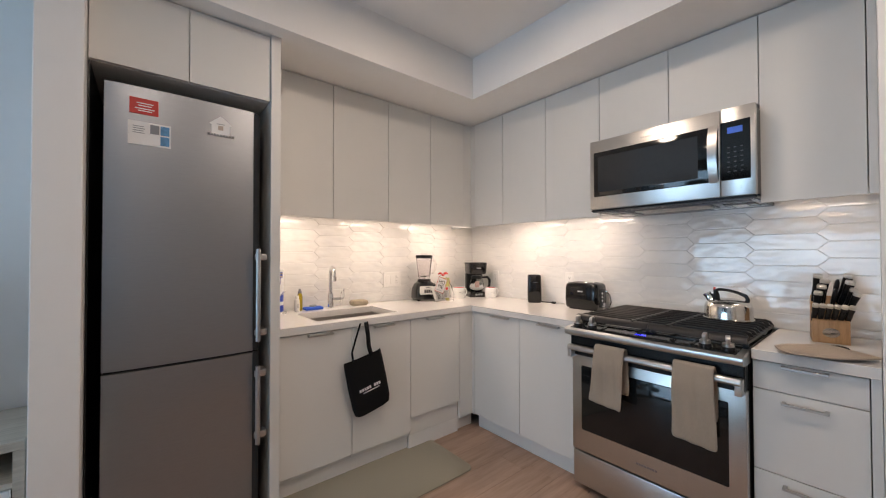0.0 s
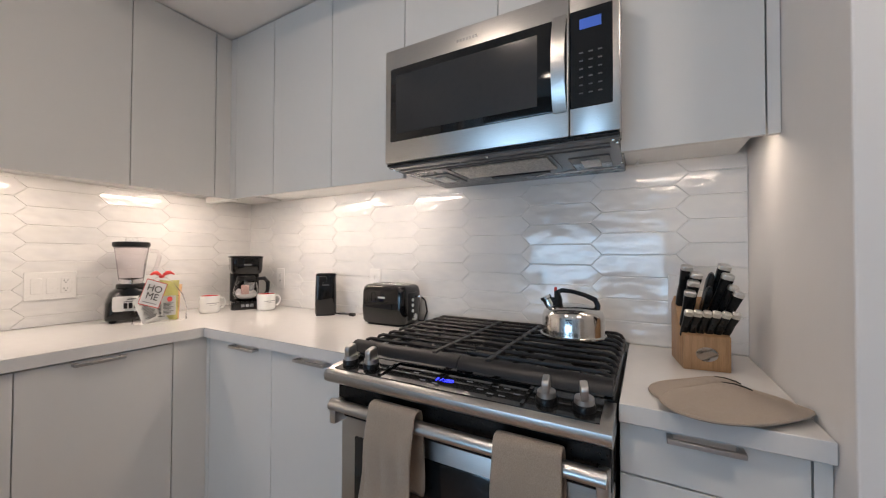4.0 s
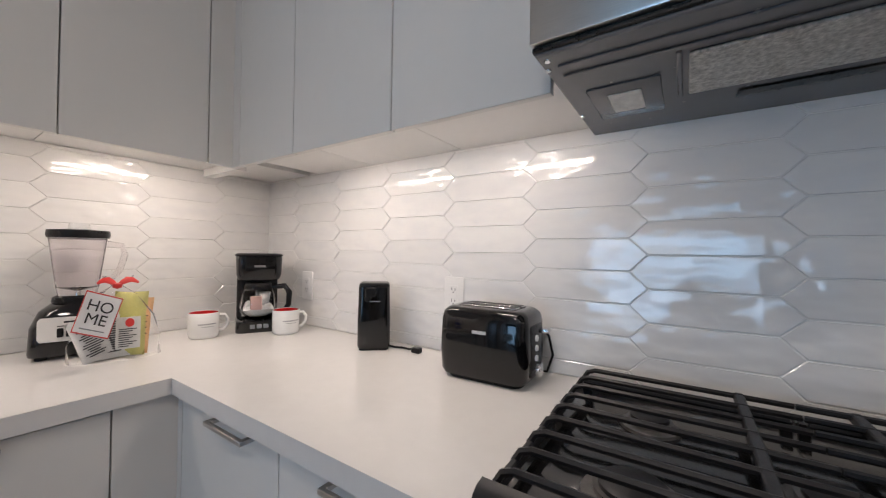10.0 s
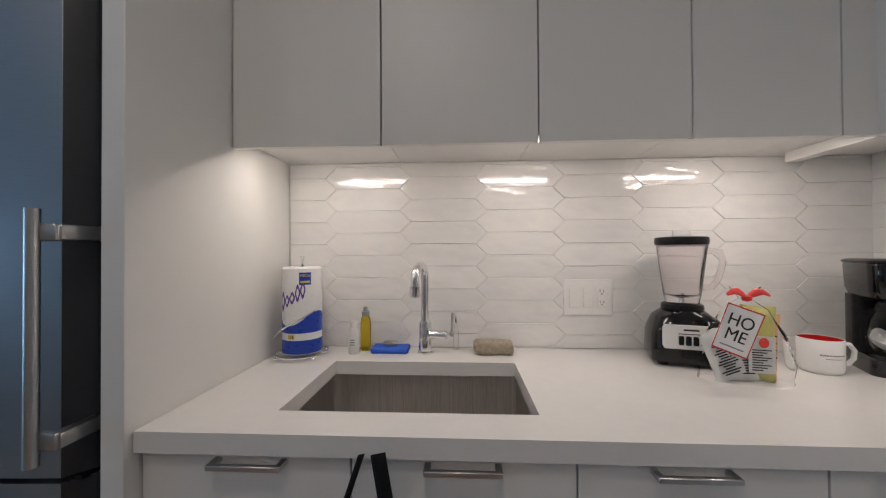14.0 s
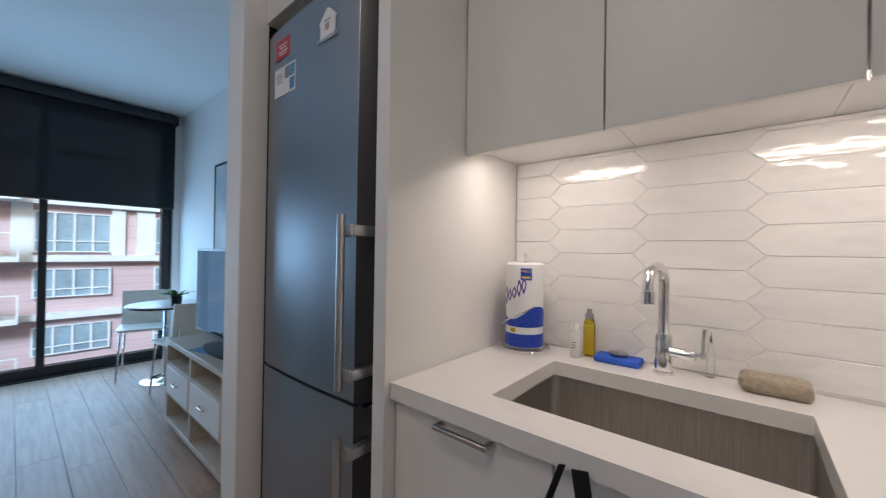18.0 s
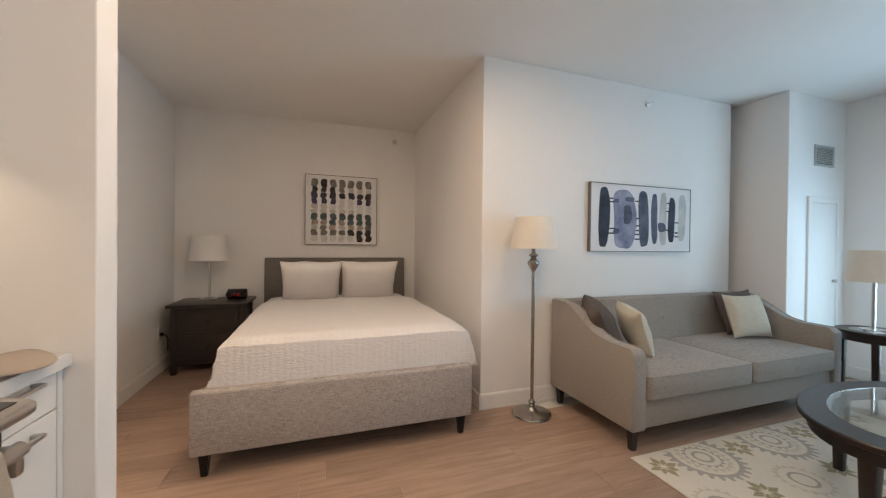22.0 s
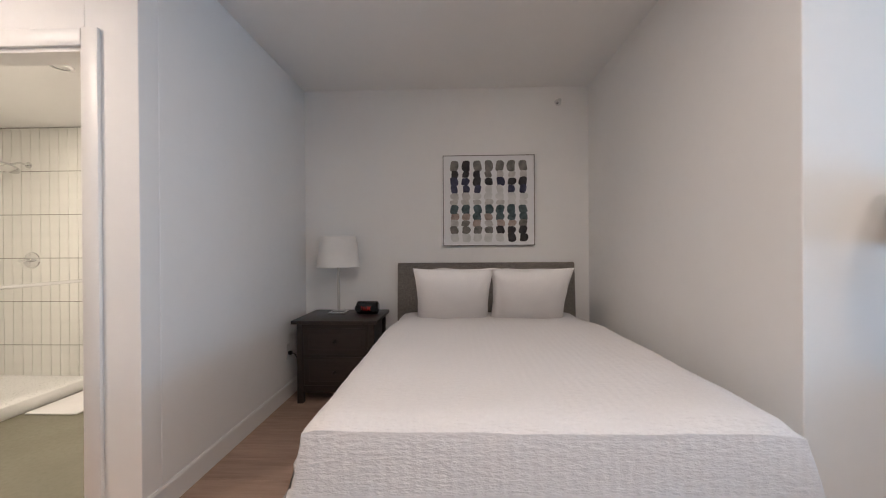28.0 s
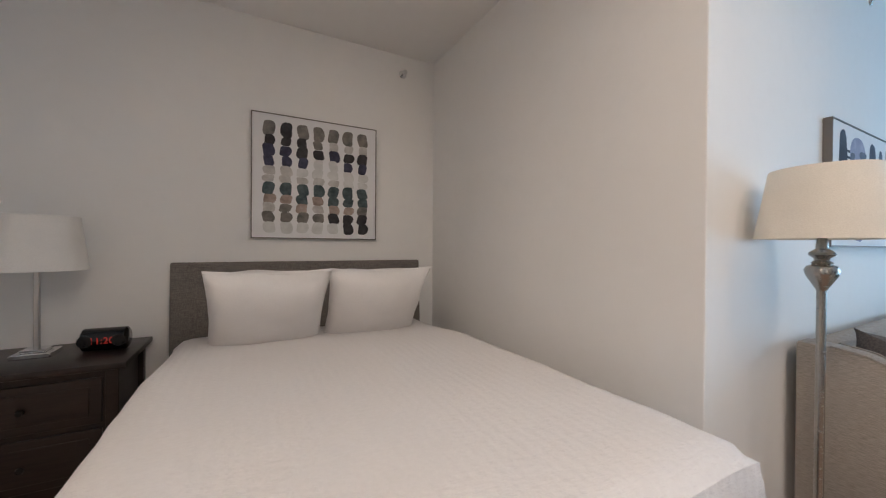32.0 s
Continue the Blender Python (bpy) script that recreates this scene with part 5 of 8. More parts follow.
# mugs
def mug(x, y, rot):
    th = thing("mug", T((x, y, CT)) @ Matrix.Rotation(radians(rot), 4, 'Z') @ Matrix.Diagonal((1.14, 1.14, 1.02, 1.0)), "white ceramic mug with red inside", "mug", "mugs by the coffee maker")
    part("cup", bm_lathe([(0, 0.0), (0.036, 0.0), (0.041, 0.004), (0.043, 0.012), (0.043, 0.088), (0.0415, 0.090), (0.040, 0.088)], 36), paint("white_glaze", (0.80, 0.80, 0.79), 0.1, 0.02, 10, 0), th)
    part("inside", bm_lathe([(0.040, 0.0885), (0.0395, 0.012), (0.034, 0.006), (0, 0.006)], 36), paint("red_glaze", (0.55, 0.02, 0.02), 0.12, 0.04, 10, 0), th, "red glazed inside")
    part("handle", bm_tube([(0.040, 0, 0.074), (0.060, 0, 0.074), (0.070, 0, 0.058), (0.068, 0, 0.036), (0.055, 0, 0.020), (0.040, 0, 0.020)], 0.0055, 10), bpy.data.materials["white_glaze"], th)
    bm = bmesh.new()
    for z, a0, a1 in ((0.050, -125, -55), (0.042, -112, -68)):
        for k in range(10):
            aa, ab = radians(a0 + (a1 - a0) * k / 10), radians(a0 + (a1 - a0) * (k + 0.8) / 10)
            v = [bm.verts.new((0.0436 * math.cos(a), 0.0436 * math.sin(a), zz)) for a, zz in ((aa, z), (ab, z), (ab, z + (0.004 if z > 0.045 else 0.002)), (aa, z + (0.004 if z > 0.045 else 0.002)))]
            bm.faces.new(v)
    part("print_lines", bm, GREYINK, th)


mug(3.470, 3.760, -8)
mug(3.690, 3.590, -10)

# can opener
co = thing("can_opener", T((3.742, 3.165, CT)) @ Matrix.Rotation(radians(-48), 4, 'Z'), "tall black electric can opener", "can opener")
part("body", bm_loft([rrect(0.050, 0.046, 0.018, 0.006), rrect(0.053, 0.049, 0.02, 0.014), rrect(0.053, 0.049, 0.02, 0.10), rrect(0.051, 0.047, 0.018, 0.165), rrect(0.050, 0.046, 0.016, 0.206)]), BLACKG, co)
part("foot_ring", bm_loft([rrect(0.048, 0.044, 0.016, 0.0), rrect(0.048, 0.044, 0.016, 0.0065)]), BLACKP, co)
part("lever", bm_loft([rrect(0.049, 0.045, 0.015, 0.2062), rrect(0.050, 0.046, 0.016, 0.209), rrect(0.048, 0.044, 0.014, 0.216), rrect(0.043, 0.039, 0.012, 0.219)]), BLACKP, co)
part("cutter", bm_join(bm_box(-0.03, 0.006, -0.062, -0.04, 0.175, 0.205, 0.004, 1), bm_cyl(0.011, 0, 0.016, 16, 0.002, T((-0.02, -0.046, 0.17)) @ Matrix.Rotation(radians(90), 4, 'X'))), BLACKP, co, "black cutter arm")
part("badge", bm_box(-0.014, 0.020, -0.0492, -0.0465, 0.158, 0.161), GREYINK, co)
inv = co.matrix_basis.inverted() @ T((3.74, 3.04, CT))
crd = part("power_cord", bm_tube([(0.03, 0.085, 0.006), (0.03, 0.055, 0.005), (0.04, 0.03, 0.005), (0.035, 0.0, 0.006), (0.03, -0.02, 0.009)], 0.0035, 8), BLACKP, co, "black cord", m=inv)
part("plug", bm_box(0.02, 0.042, -0.05, -0.018, 0.0, 0.017, 0.003, 1), BLACKP, crd)

# toaster
to = thing("toaster", T((3.722, 2.717, CT)) @ Matrix.Rotation(radians(2), 4, 'Z'), "black two-slice toaster with chrome lever", "toaster")
part("shell", bm_loft([rrect(0.074, 0.110, 0.025, 0.010), rrect(0.079, 0.117, 0.028, 0.022), rrect(0.082, 0.120, 0.03, 0.07), rrect(0.080, 0.118, 0.03, 0.150), rrect(0.076, 0.114, 0.03, 0.170), rrect(0.066, 0.104, 0.028, 0.180), rrect(0.058, 0.096, 0.025, 0.183)]), BLACKG, to)
part("foot_plate", bm_loft([rrect(0.066, 0.10, 0.03, 0.0), rrect(0.068, 0.102, 0.03, 0.0105)]), BLACKP, to)
for x in (-0.022, 0.022):
    sl = part("slot_frame", bm_box(x - 0.016, x + 0.016, -0.08, 0.08, 0.183, 0.1862, 0.001, 1), CHROME, to, "chrome slot frame")
    part("slot", bm_box(x - 0.012, x + 0.012, -0.076, 0.076, 0.1845, 0.1868), INK, sl)
part("end_plate", bm_box(-0.045, 0.045, -0.122, -0.108, 0.022, 0.150, 0.008, 2), BLACKP, to)
part("lever", bm_box(0.012, 0.040, -0.146, -0.116, 0.124, 0.136, 0.004, 2), CHROME, to, "chrome lever")
for k in range(3):
    part("button", bm_cyl(0.0075, 0, 0.006, 14, 0.001, T((-0.012, -0.1215, 0.068 + 0.024 * k)) @ Matrix.Rotation(radians(90), 4, 'X')), WHITECARD, to)
part("dial", bm_cyl(0.016, 0, 0.014, 20, 0.002, T((-0.004, -0.1215, 0.040)) @ Matrix.Rotation(radians(90), 4, 'X')), CHROME, to, "chrome browning dial")
bm = bm_box(-0.0815, -0.0795, -0.02, 0.018, 0.122, 0.130)
part("badge", bm, paint("pale_badge", (0.6, 0.6, 0.6), 0.4), to)
part("power_cord", bm_tube([(0.0, 0.03, 0.13), (0.012, 0.0, 0.10), (0.010, -0.012, 0.05), (0.0, 0.0, 0.006), (0, 0.04, 0.005)], 0.0035, 8), BLACKP, to, "black cord", m=to.matrix_basis.inverted() @ T((3.82, 2.60, CT)))

# kettle on the back burner
kt = thing("kettle", T((3.640, 1.895, 0.9635)) @ Matrix.Rotation(radians(100), 4, 'Z'), "polished steel whistling kettle with black handle", "kettle")
KST = brushed("kettle_steel", (0.66, 0.65, 0.63), 0.13, (3, 3, 90))
part("body", bm_lathe([(0, 0), (0.103, 0.0), (0.106, 0.003), (0.106, 0.007), (0.101, 0.010), (0.1, 0.02), (0.099, 0.066), (0.093, 0.082), (0.078, 0.094), (0.045, 0.103), (0, 0.106)], 48), KST, kt)
part("spout", bm_lathe([(0.017, 0), (0.019, 0.004), (0.0165, 0.01), (0.0165, 0.034), (0.02, 0.037), (0.02, 0.046), (0.0, 0.047)], 24, T((0.068, 0, 0.088)) @ Matrix.Rotation(radians(28), 4, 'Y')), CHROME, kt, "chrome whistle spout")
pts = [(0.050, 0, 0.098), (0.046, 0, 0.120), (0.050, 0, 0.143), (0.034, 0, 0.150), (0.0, 0, 0.147), (-0.04, 0, 0.136), (-0.070, 0, 0.122), (-0.078, 0, 0.104), (-0.074, 0, 0.084)]
part("handle", bm_tube(pts, [0.020, 0.015, 0.013, 0.010, 0.009, 0.010, 0.012, 0.012, 0.013], 12, flat=0.75), BLACKP, kt, "black plastic handle")
part("trigger", bm_box(0.050, 0.080, -0.009, 0.009, 0.104, 0.126, 0.004, 1), BLACKP, kt)
part("red_tip", bm_box(0.050, 0.060, -0.006, 0.006, 0.142, 0.160, 0.002, 1), RED, kt, "red whistle lever tip")

# knife block
kb = thing("knife_block", T((3.592, 1.532, CT)) @ Matrix.Rotation(radians(8), 4, 'Z') @ Matrix.Diagonal((0.98, 1.0, 1.08, 1.0)), "wooden knife block full of black-handled knives", "knife block")
bm = bm_prism([(0.0, 0.0), (0.150, 0.0), (0.150, 0.155), (0.115, 0.180), (0.040, 0.100), (0.0, 0.088)], 0.112, 0.002, T((0, -0.056, 0)))
part("block", bm, BLOCKWOOD, kb)
part("emblem", bm_lathe([(0, 0), (0.027, 0), (0.026, 0.0015), (0, 0.002)], 28, T((-0.0002, 0, 0.042)) @ Matrix.Rotation(radians(-90), 4, 'Y'), 0.7, 1.0), CHROME, kb, "oval steel emblem")


def knife(x, y, z, L, r, lean, fan):
    m = T((x, y, z)) @ Matrix.Rotation(radians(fan), 4, 'X') @ Matrix.Rotation(radians(lean), 4, 'Y')
    bm = bm_loft([[(a, b, zz) for a, b, _ in rrect(r * 0.80 * f, r * f, r * 0.5, 0, 3)] for zz, f in ((-0.012, 0.85), (L * 0.25, 0.95), (L * 0.55, 0.88), (L * 0.9, 1.0), (L, 1.04))])
    bm.transform(m)
    k = part("knife", bm, BLACKP, kb, "black knife handle with steel cap")
    bm = bm_loft([[(a, b, L + 0.0003 + zz) for a, b, _ in rrect(r * 0.82 * f, r * f, r * 0.55, 0, 4)] for zz, f in ((0, 1.06), (0.008, 1.06), (0.011, 0.98), (0.0125, 0.75))])
    bm.transform(m)
    part("end_cap", bm, CAPM, k)


CAPM = paint("knife_cap_steel", (0.70, 0.69, 0.67), 0.30, 0.05, 30, 0.0, metal=1.0)
for k in range(6):
    knife(0.022, -0.050 + 0.020 * k, 0.094, 0.062, 0.0100, -36, 12 - 1.6 * k)
for x, y, z, L, r, fan in ((0.050, 0.043, 0.108, 0.075, 0.0135, -4), (0.066, 0.034, 0.126, 0.082, 0.0145, -3), (0.082, 0.026, 0.143, 0.086, 0.0145, -2), (0.098, 0.042, 0.160, 0.088, 0.0145, -4),
                           (0.050, -0.048, 0.108, 0.080, 0.0120, 9), (0.064, -0.044, 0.124, 0.078, 0.0120, 7), (0.080, -0.036, 0.141, 0.088, 0.0145, 5), (0.099, -0.034, 0.161, 0.092, 0.0145, 4)):
    knife(x, y, z, L * 1.20, r, -22, fan + 9)
for x, y, L in ((0.070, -0.006, 0.085), (0.088, -0.010, 0.105)):
    bm = bm_loft([[(a, b, zz) for a, b, _ in rrect(0.014 * f, 0.0085 * f, 0.005 * f, 0, 3)] for zz, f in ((-0.015, 0.7), (L * 0.4, 0.8), (L * 0.8, 1.0), (L, 0.75), (L + 0.006, 0.4))])
    bm.transform(T((x, y, 0.06 + x)) @ Matrix.Rotation(radians(9), 4, 'X') @ Matrix.Rotation(radians(-22), 4, 'Y'))
    part("shears_grip", bm, BLACKP, kb, "plain black shears grip")


# oven mitts
def spline(p, n=6):
    """Closed smooth line through the points."""
    out = []
    N = len(p)
    for i in range(N):
        a, b, c, d = (Vector(p[(i + k - 1) % N]) for k in range(4))
        for k in range(n):
            t = k / n
            out.append(0.5 * ((2 * b) + (c - a) * t + (2 * a - 5 * b + 4 * c - d) * t * t + (3 * b - a - 3 * c + d) * t ** 3))
    return out


def mitt(m, seed):
    th = thing("oven_mitt", m, "taupe terry oven mitt lying flat on the worktop", "oven mitt", "oven mitts")
    pts = [(-0.128, -0.088), (-0.124, 0.0), (-0.128, 0.080), (-0.04, 0.094), (0.045, 0.086), (0.105, 0.055), (0.130, 0.004), (0.112, -0.052), (0.055, -0.088), (-0.04, -0.094)]
    ol = spline(pts)
    rings = []
    for f, z in ((0.99, 0.001), (1.012, 0.005), (1.0, 0.009), (0.965, 0.0105), (0.945, 0.0090), (0.92, 0.0112), (0.6, 0.0128), (0.2, 0.0135)):
        rings.append([(p.x * f, p.y * f, z + (0.0016 if f < 0.95 else 0.0006) * noise.noise((p.x * f * 22, p.y * f * 22, seed))) for p in ol])
    part("pad", bm_loft([[(x, y, z * 0.7) for x, y, z in r] for r in rings]), TAUPE, th)
    part("loop", bm_tube([(-0.118, -0.090, 0.006), (-0.130, -0.070, 0.0075), (-0.133, -0.045, 0.0075), (-0.128, -0.030, 0.007)], 0.0022, 6), BLACKP, th, "dark hanging loop")


mitt(T((3.376, 1.556, CT)) @ Matrix.Rotation(radians(131), 4, 'Z'), 1)
mitt(T((3.294, 1.540, CT + 0.0100)) @ Matrix.Rotation(radians(136), 4, 'Z'), 2)

# tote bag hung over the cabinet door
tb = thing("tote_bag", T((2.350, 3.324, 0.0)) @ T((0, 0, 0.55)) @ Matrix.Rotation(radians(-12), 4, 'Y') @ T((0, 0, -0.55)), "black fabric tote bag hanging from the cabinet door", "bag")
rings = []
for z, hw, hd in ((0.375, 0.100, 0.004), (0.382, 0.112, 0.016), (0.42, 0.120, 0.028), (0.55, 0.123, 0.026), (0.66, 0.122, 0.020), (0.705, 0.120, 0.016)):
    rings.append([(hw * math.copysign(abs(math.cos(a)) ** 0.35, math.cos(a)), hd * math.sin(a) - 0.004 + 0.003 * math.sin(3 * a + z * 30), z + 0.006 * math.cos(2 * a)) for a in [2 * math.pi * k / 32 for k in range(32)]])
part("pouch", bm_loft(rings, True, False), BAGF, tb)
for x0, x1, y in ((-0.060, 0.030, 0.006), (0.055, 0.062, -0.006)):
    bm = bmesh.new()
    L = [(x0, 0.69), (x0 * 0.9, 0.75), ((x0 + x1) / 2, 0.82), (x1, 0.896)]
    hw = 0.013 if x0 > 0 else 0.006
    lo = [bm.verts.new((x - hw, y, z)) for x, z in L]
    hi = [bm.verts.new((x + hw, y, z)) for x, z in L]
    for k in range(3):
        bm.faces.new((lo[k], hi[k], hi[k + 1], lo[k + 1]))
    ob = part("strap", bm, BAGF, tb, "flat black strap")
    md = ob.modifiers.new("thickness", 'SOLIDIFY')
    md.thickness = 0.003
bars = bmesh.new()
for k in range(9):
    if k != 5:
        add_box(bars, -0.07 + k * 0.0155, -0.059 + k * 0.0155, -0.0335, -0.0305, 0.520, 0.536)
add_box(bars, -0.05, 0.055, -0.0335, -0.0305, 0.506, 0.510)
part("print_bars", bars, WHITECARD, tb, "white printed bars")

# floor mat before the sink
mt = thing("kitchen_mat", T((2.33, 3.21, 0.001)), "olive green cushioned floor mat before the sink", "floor mat")
part("pad", bm_loft([rrect(0.555, 0.235, 0.05, 0.0), rrect(0.555, 0.235, 0.05, 0.006), rrect(0.535, 0.215, 0.045, 0.014), rrect(0.50, 0.18, 0.03, 0.0145)]), MATFAB, mt)


# ---- window and blind ----
wd = thing("window_1", T((XW - 0.10, 0, 0)), "floor-to-ceiling window with black aluminium frame", "window", kind="structure")
for y0, y1, z0, z1 in ((WY0, WY0 + 0.085, 0, WTOP), (WY1 - 0.085, WY1, 0, WTOP), (WY0 + 0.085, WY1 - 0.085, 0.0, 0.10), (WY0 + 0.085, WY1 - 0.085, WTOP - 0.07, WTOP)):
    part("window_frame", bm_box(-0.06, 0.04, y0, y1, z0, z1, 0.004, 1), WINFRAME, wd)
for y in (1.862, 2.940):
    part("mullion", bm_box(-0.05, 0.035, y - 0.028, y + 0.028, 0.10, WTOP - 0.07, 0.004, 1), WINFRAME, wd)
for y0, y1 in ((WY0 + 0.085, 1.834), (1.890, 2.912), (2.968, WY1 - 0.085)):
    p = part("pane", bm_box(-0.012, -0.006, y0, y1, 0.10, WTOP - 0.07), PANE, wd)
    p.visible_shadow = False
part("window_sill", bm_box(-0.10, 0.10, WY0, WY1, -0.011, 0.012, 0.003, 1), WINFRAME, wd)
rb = thing("roller_blind", T((XW, 0, 0)), "black mesh roller blind drawn half down", "blind")
part("cassette", bm_box(0.004, 0.125, WY0 - 0.05, WY1 + 0.01, 2.585, 2.672, 0.006, 2), WINFRAME, rb, "black blind cassette")
part("cloth", bm_box(0.055, 0.0562, WY0 - 0.015, WY1 - 0.008, 1.672, 2.59), BLINDF, rb, "black mesh cloth")
part("hem_bar", bm_box(0.049, 0.062, WY0 - 0.015, WY1 - 0.008, 1.652, 1.674, 0.004, 1), WINFRAME, rb)
# closet door, vent and sprinklers
cd = thing("door_1", T((0, 0.70, 0)), "narrow white closet door in the boxed-out wall", "door", kind="structure")
part("leaf", bm_box(-2.255, -1.865, -0.004, 0.012, 0.012, 1.695, 0.003, 1), TRIM, cd)
for x0, x1, z0, z1 in ((-2.31, -2.258, 0.0, 1.75), (-1.862, -1.81, 0.0, 1.75), (-2.258, -1.862, 1.698, 1.75)):
    part("casing", bm_box(x0, x1, -0.002, 0.018, z0, z1, 0.003, 1), TRIM, cd)
part("knob", bm_lathe([(0.012, 0), (0.012, 0.01), (0.02, 0.02), (0.018, 0.03), (0, 0.034)], 18, T((-2.21, 0.012, 0.95)) @ Matrix.Rotation(radians(-90), 4, 'X')), NICKEL, cd)
vt = thing("wall_vent", T((-2.06, 0.70, 2.145)), "grey slatted air vent high on the wall", "vent")
part("backing", bm_box(-0.13, 0.13, 0.0, 0.004, -0.075, 0.075), INK, vt)
for a in ((-0.155, 0.155, 0.078, 0.10), (-0.155, 0.155, -0.10, -0.078), (-0.155, -0.13, -0.078, 0.078), (0.13, 0.155, -0.078, 0.078)):
    part("frame", bm_box(a[0], a[1], 0, 0.010, a[2], a[3], 0.002, 1), paint("vent_grey", (0.42, 0.42, 0.40), 0.5), vt)
for k in range(9):
    bm = bm_box(-0.13, 0.13, -0.007, 0.007, -0.0012, 0.0012)
    bm.transform(T((0, 0.008, -0.066 + 0.0165 * k)) @ Matrix.Rotation(radians(35), 4, 'X'))
    part("slat", bm, bpy.data.materials["vent_grey"], vt)


def sprinkler(x, y, z, label):
    th = thing("sprinkler", T((x, y, z)), label, "sprinkler", "wall sprinklers")
    part("escutcheon", bm_lathe([(0, 0), (0.032, 0), (0.028, 0.007), (0.012, 0.010), (0, 0.010)], 22, Matrix.Rotation(radians(-90), 4, 'X')), CHROME, th)
    part("nozzle", bm_lathe([(0.010, 0.010), (0.009, 0.03), (0.004, 0.036), (0.004, 0.05), (0.018, 0.052), (0, 0.054)], 16, Matrix.Rotation(radians(-90), 4, 'X')), CHROME, th)


sprinkler(-0.290, 0.29, 2.555, "chrome sidewall sprinkler above the sofa picture")
sprinkler(1.612, -1.742, 2.555, "chrome sidewall sprinkler above the bed")

# ---- building across the street ----
BRICK, nt, b, link = base_mat("far_brick_wall")
v = coords(nt)
mp = nt.nodes.new("ShaderNodeMapping")
mp.inputs["Rotation"].default_value = (radians(90), 0, radians(90))
link(v, mp.inputs[0])
bk = nt.nodes.new("ShaderNodeTexBrick")
bk.inputs["Color1"].default_value = (0.70, 0.52, 0.53, 1)
bk.inputs["Color2"].default_value = (0.62, 0.44, 0.45, 1)
bk.inputs["Mortar"].default_value = (0.72, 0.66, 0.63, 1)
bk.inputs["Scale"].default_value = 1.0
bk.inputs["Brick Width"].default_value = 0.22
bk.inputs["Row Height"].default_value = 0.075
bk.inputs["Mortar Size"].default_value = 0.009
link(mp.outputs[0], bk.inputs["Vector"])
link(mix(nt, bk.outputs["Color"], (0.72, 0.55, 0.55), ramp(nt, noise_node(nt, v, 0.8, 3), [(0.4, (0, 0, 0)), (0.8, (0.5,) * 3)])), b.inputs["Base Color"])
b.inputs["Roughness"].default_value = 0.85
FARWHITE = paint("far_white_panel", (0.86, 0.88, 0.90), 0.6, 0.05, 0.8, 0.1)
# the sky's reflection is put into the glass as a pale blue colour
FARGLASS_SKY = paint("far_glass_sky_reflection", (0.36, 0.48, 0.56), 0.08, 0.3, 0.6, 0.0)
FARFRAME = paint("far_window_frame", (0.86, 0.88, 0.90), 0.5, 0.03, 3, 0)
bld = thing("apartment_building", T((-24.3, 0, -12.0)), "brick and white apartment building across the street", "building")
SLABS = [0.40 + 2.906 * k + 12.0 for k in range(-4, 3)]
Y0B, Y1B = -16.0, 22.0
part("wall", bm_box(-8, -0.35, Y0B, Y1B, 0, 24), BRICK, bld, "red brick wall")
for s in SLABS:
    part("floor_band", bm_box(-0.34, 0.10, Y0B, Y1B, s, s + 0.33), FARWHITE, bld, "white floor band")


def far_window(y0, y1, z0, z1, nv, rows=2):
    wn_ = part("window", bm_box(-0.30, -0.22, y0, y1, z0, z1), FARGLASS_SKY, bld)
    w = (y1 - y0) / nv
    for k in range(nv + 1):
        part("frame", bm_box(-0.24, -0.14, y0 + w * k - 0.045, y0 + w * k + 0.045, z0, z1), FARFRAME, wn_)
    for z in (z0 + 0.03, z0 + (z1 - z0) * 0.28, z1 - 0.03)[:rows + 1]:
        part("rail", bm_box(-0.235, -0.15, y0, y1, z - 0.03, z + 0.03), FARFRAME, wn_)


def far_balcony(y0, y1, zs):
    bc = part("balcony", bm_box(-0.2, 1.0, y0, y1, zs + 0.05, zs + 0.30), FARWHITE, bld, "white balcony")
    part("top_rail", bm_box(0.93, 0.99, y0, y1, zs + 1.36, zs + 1.42), FARFRAME, bc)
    n = int((y1 - y0) / 0.9)
    for k in range(n + 1):
        y = y0 + 0.03 + (y1 - y0 - 0.06) * k / n
        part("post", bm_box(0.93, 0.98, y - 0.04, y + 0.04, zs + 0.30, zs + 1.36), FARFRAME, bc)
    p = part("rail_panel", bm_box(0.945, 0.955, y0 + 0.05, y1 - 0.05, zs + 0.45, zs + 1.25), PANE, bc)


for s in SLABS:
    zb, zt = s + 0.34, s + 2.9
    upper_floor = s > 12.2
    for base_y in (-13.0, 0.0, 13.0):
        yb = base_y
        far_window(yb - 4.73, yb - 2.84, zb + (0.15 if upper_floor else 0.75), zt - 0.35, 3)
        far_window(yb - 0.30, yb + 2.20, zb + 0.05, zt - 0.25, 3)
        far_window(yb + 3.47, yb + 6.30, zb + (0.15 if upper_floor else 0.75), zt - 0.35, 4)
        if upper_floor:
            for a, c in ((-5.6, -4.75), (-2.82, -0.85), (2.72, 3.44), (6.34, 6.9)):
                part("white_panel", bm_box(-0.34, -0.10, yb + a, yb + c, zb, zt), FARWHITE, bld)
        far_balcony(yb - 0.60, yb + 3.0, s - 0.02)
part("notice_sign", bm_box(-0.135, -0.12, 1.1, 1.9, 14.2, 14.8), FARWHITE, bld, "white notice in a window")
tagged(part("street", bm_box(-60, -2.7, -60, 60, -12.3, -12.0), paint("asphalt", (0.05, 0.05, 0.052), 0.9, 0.2, 2, 0.4)), "grey asphalt street far below the window", "street", "", "structure")
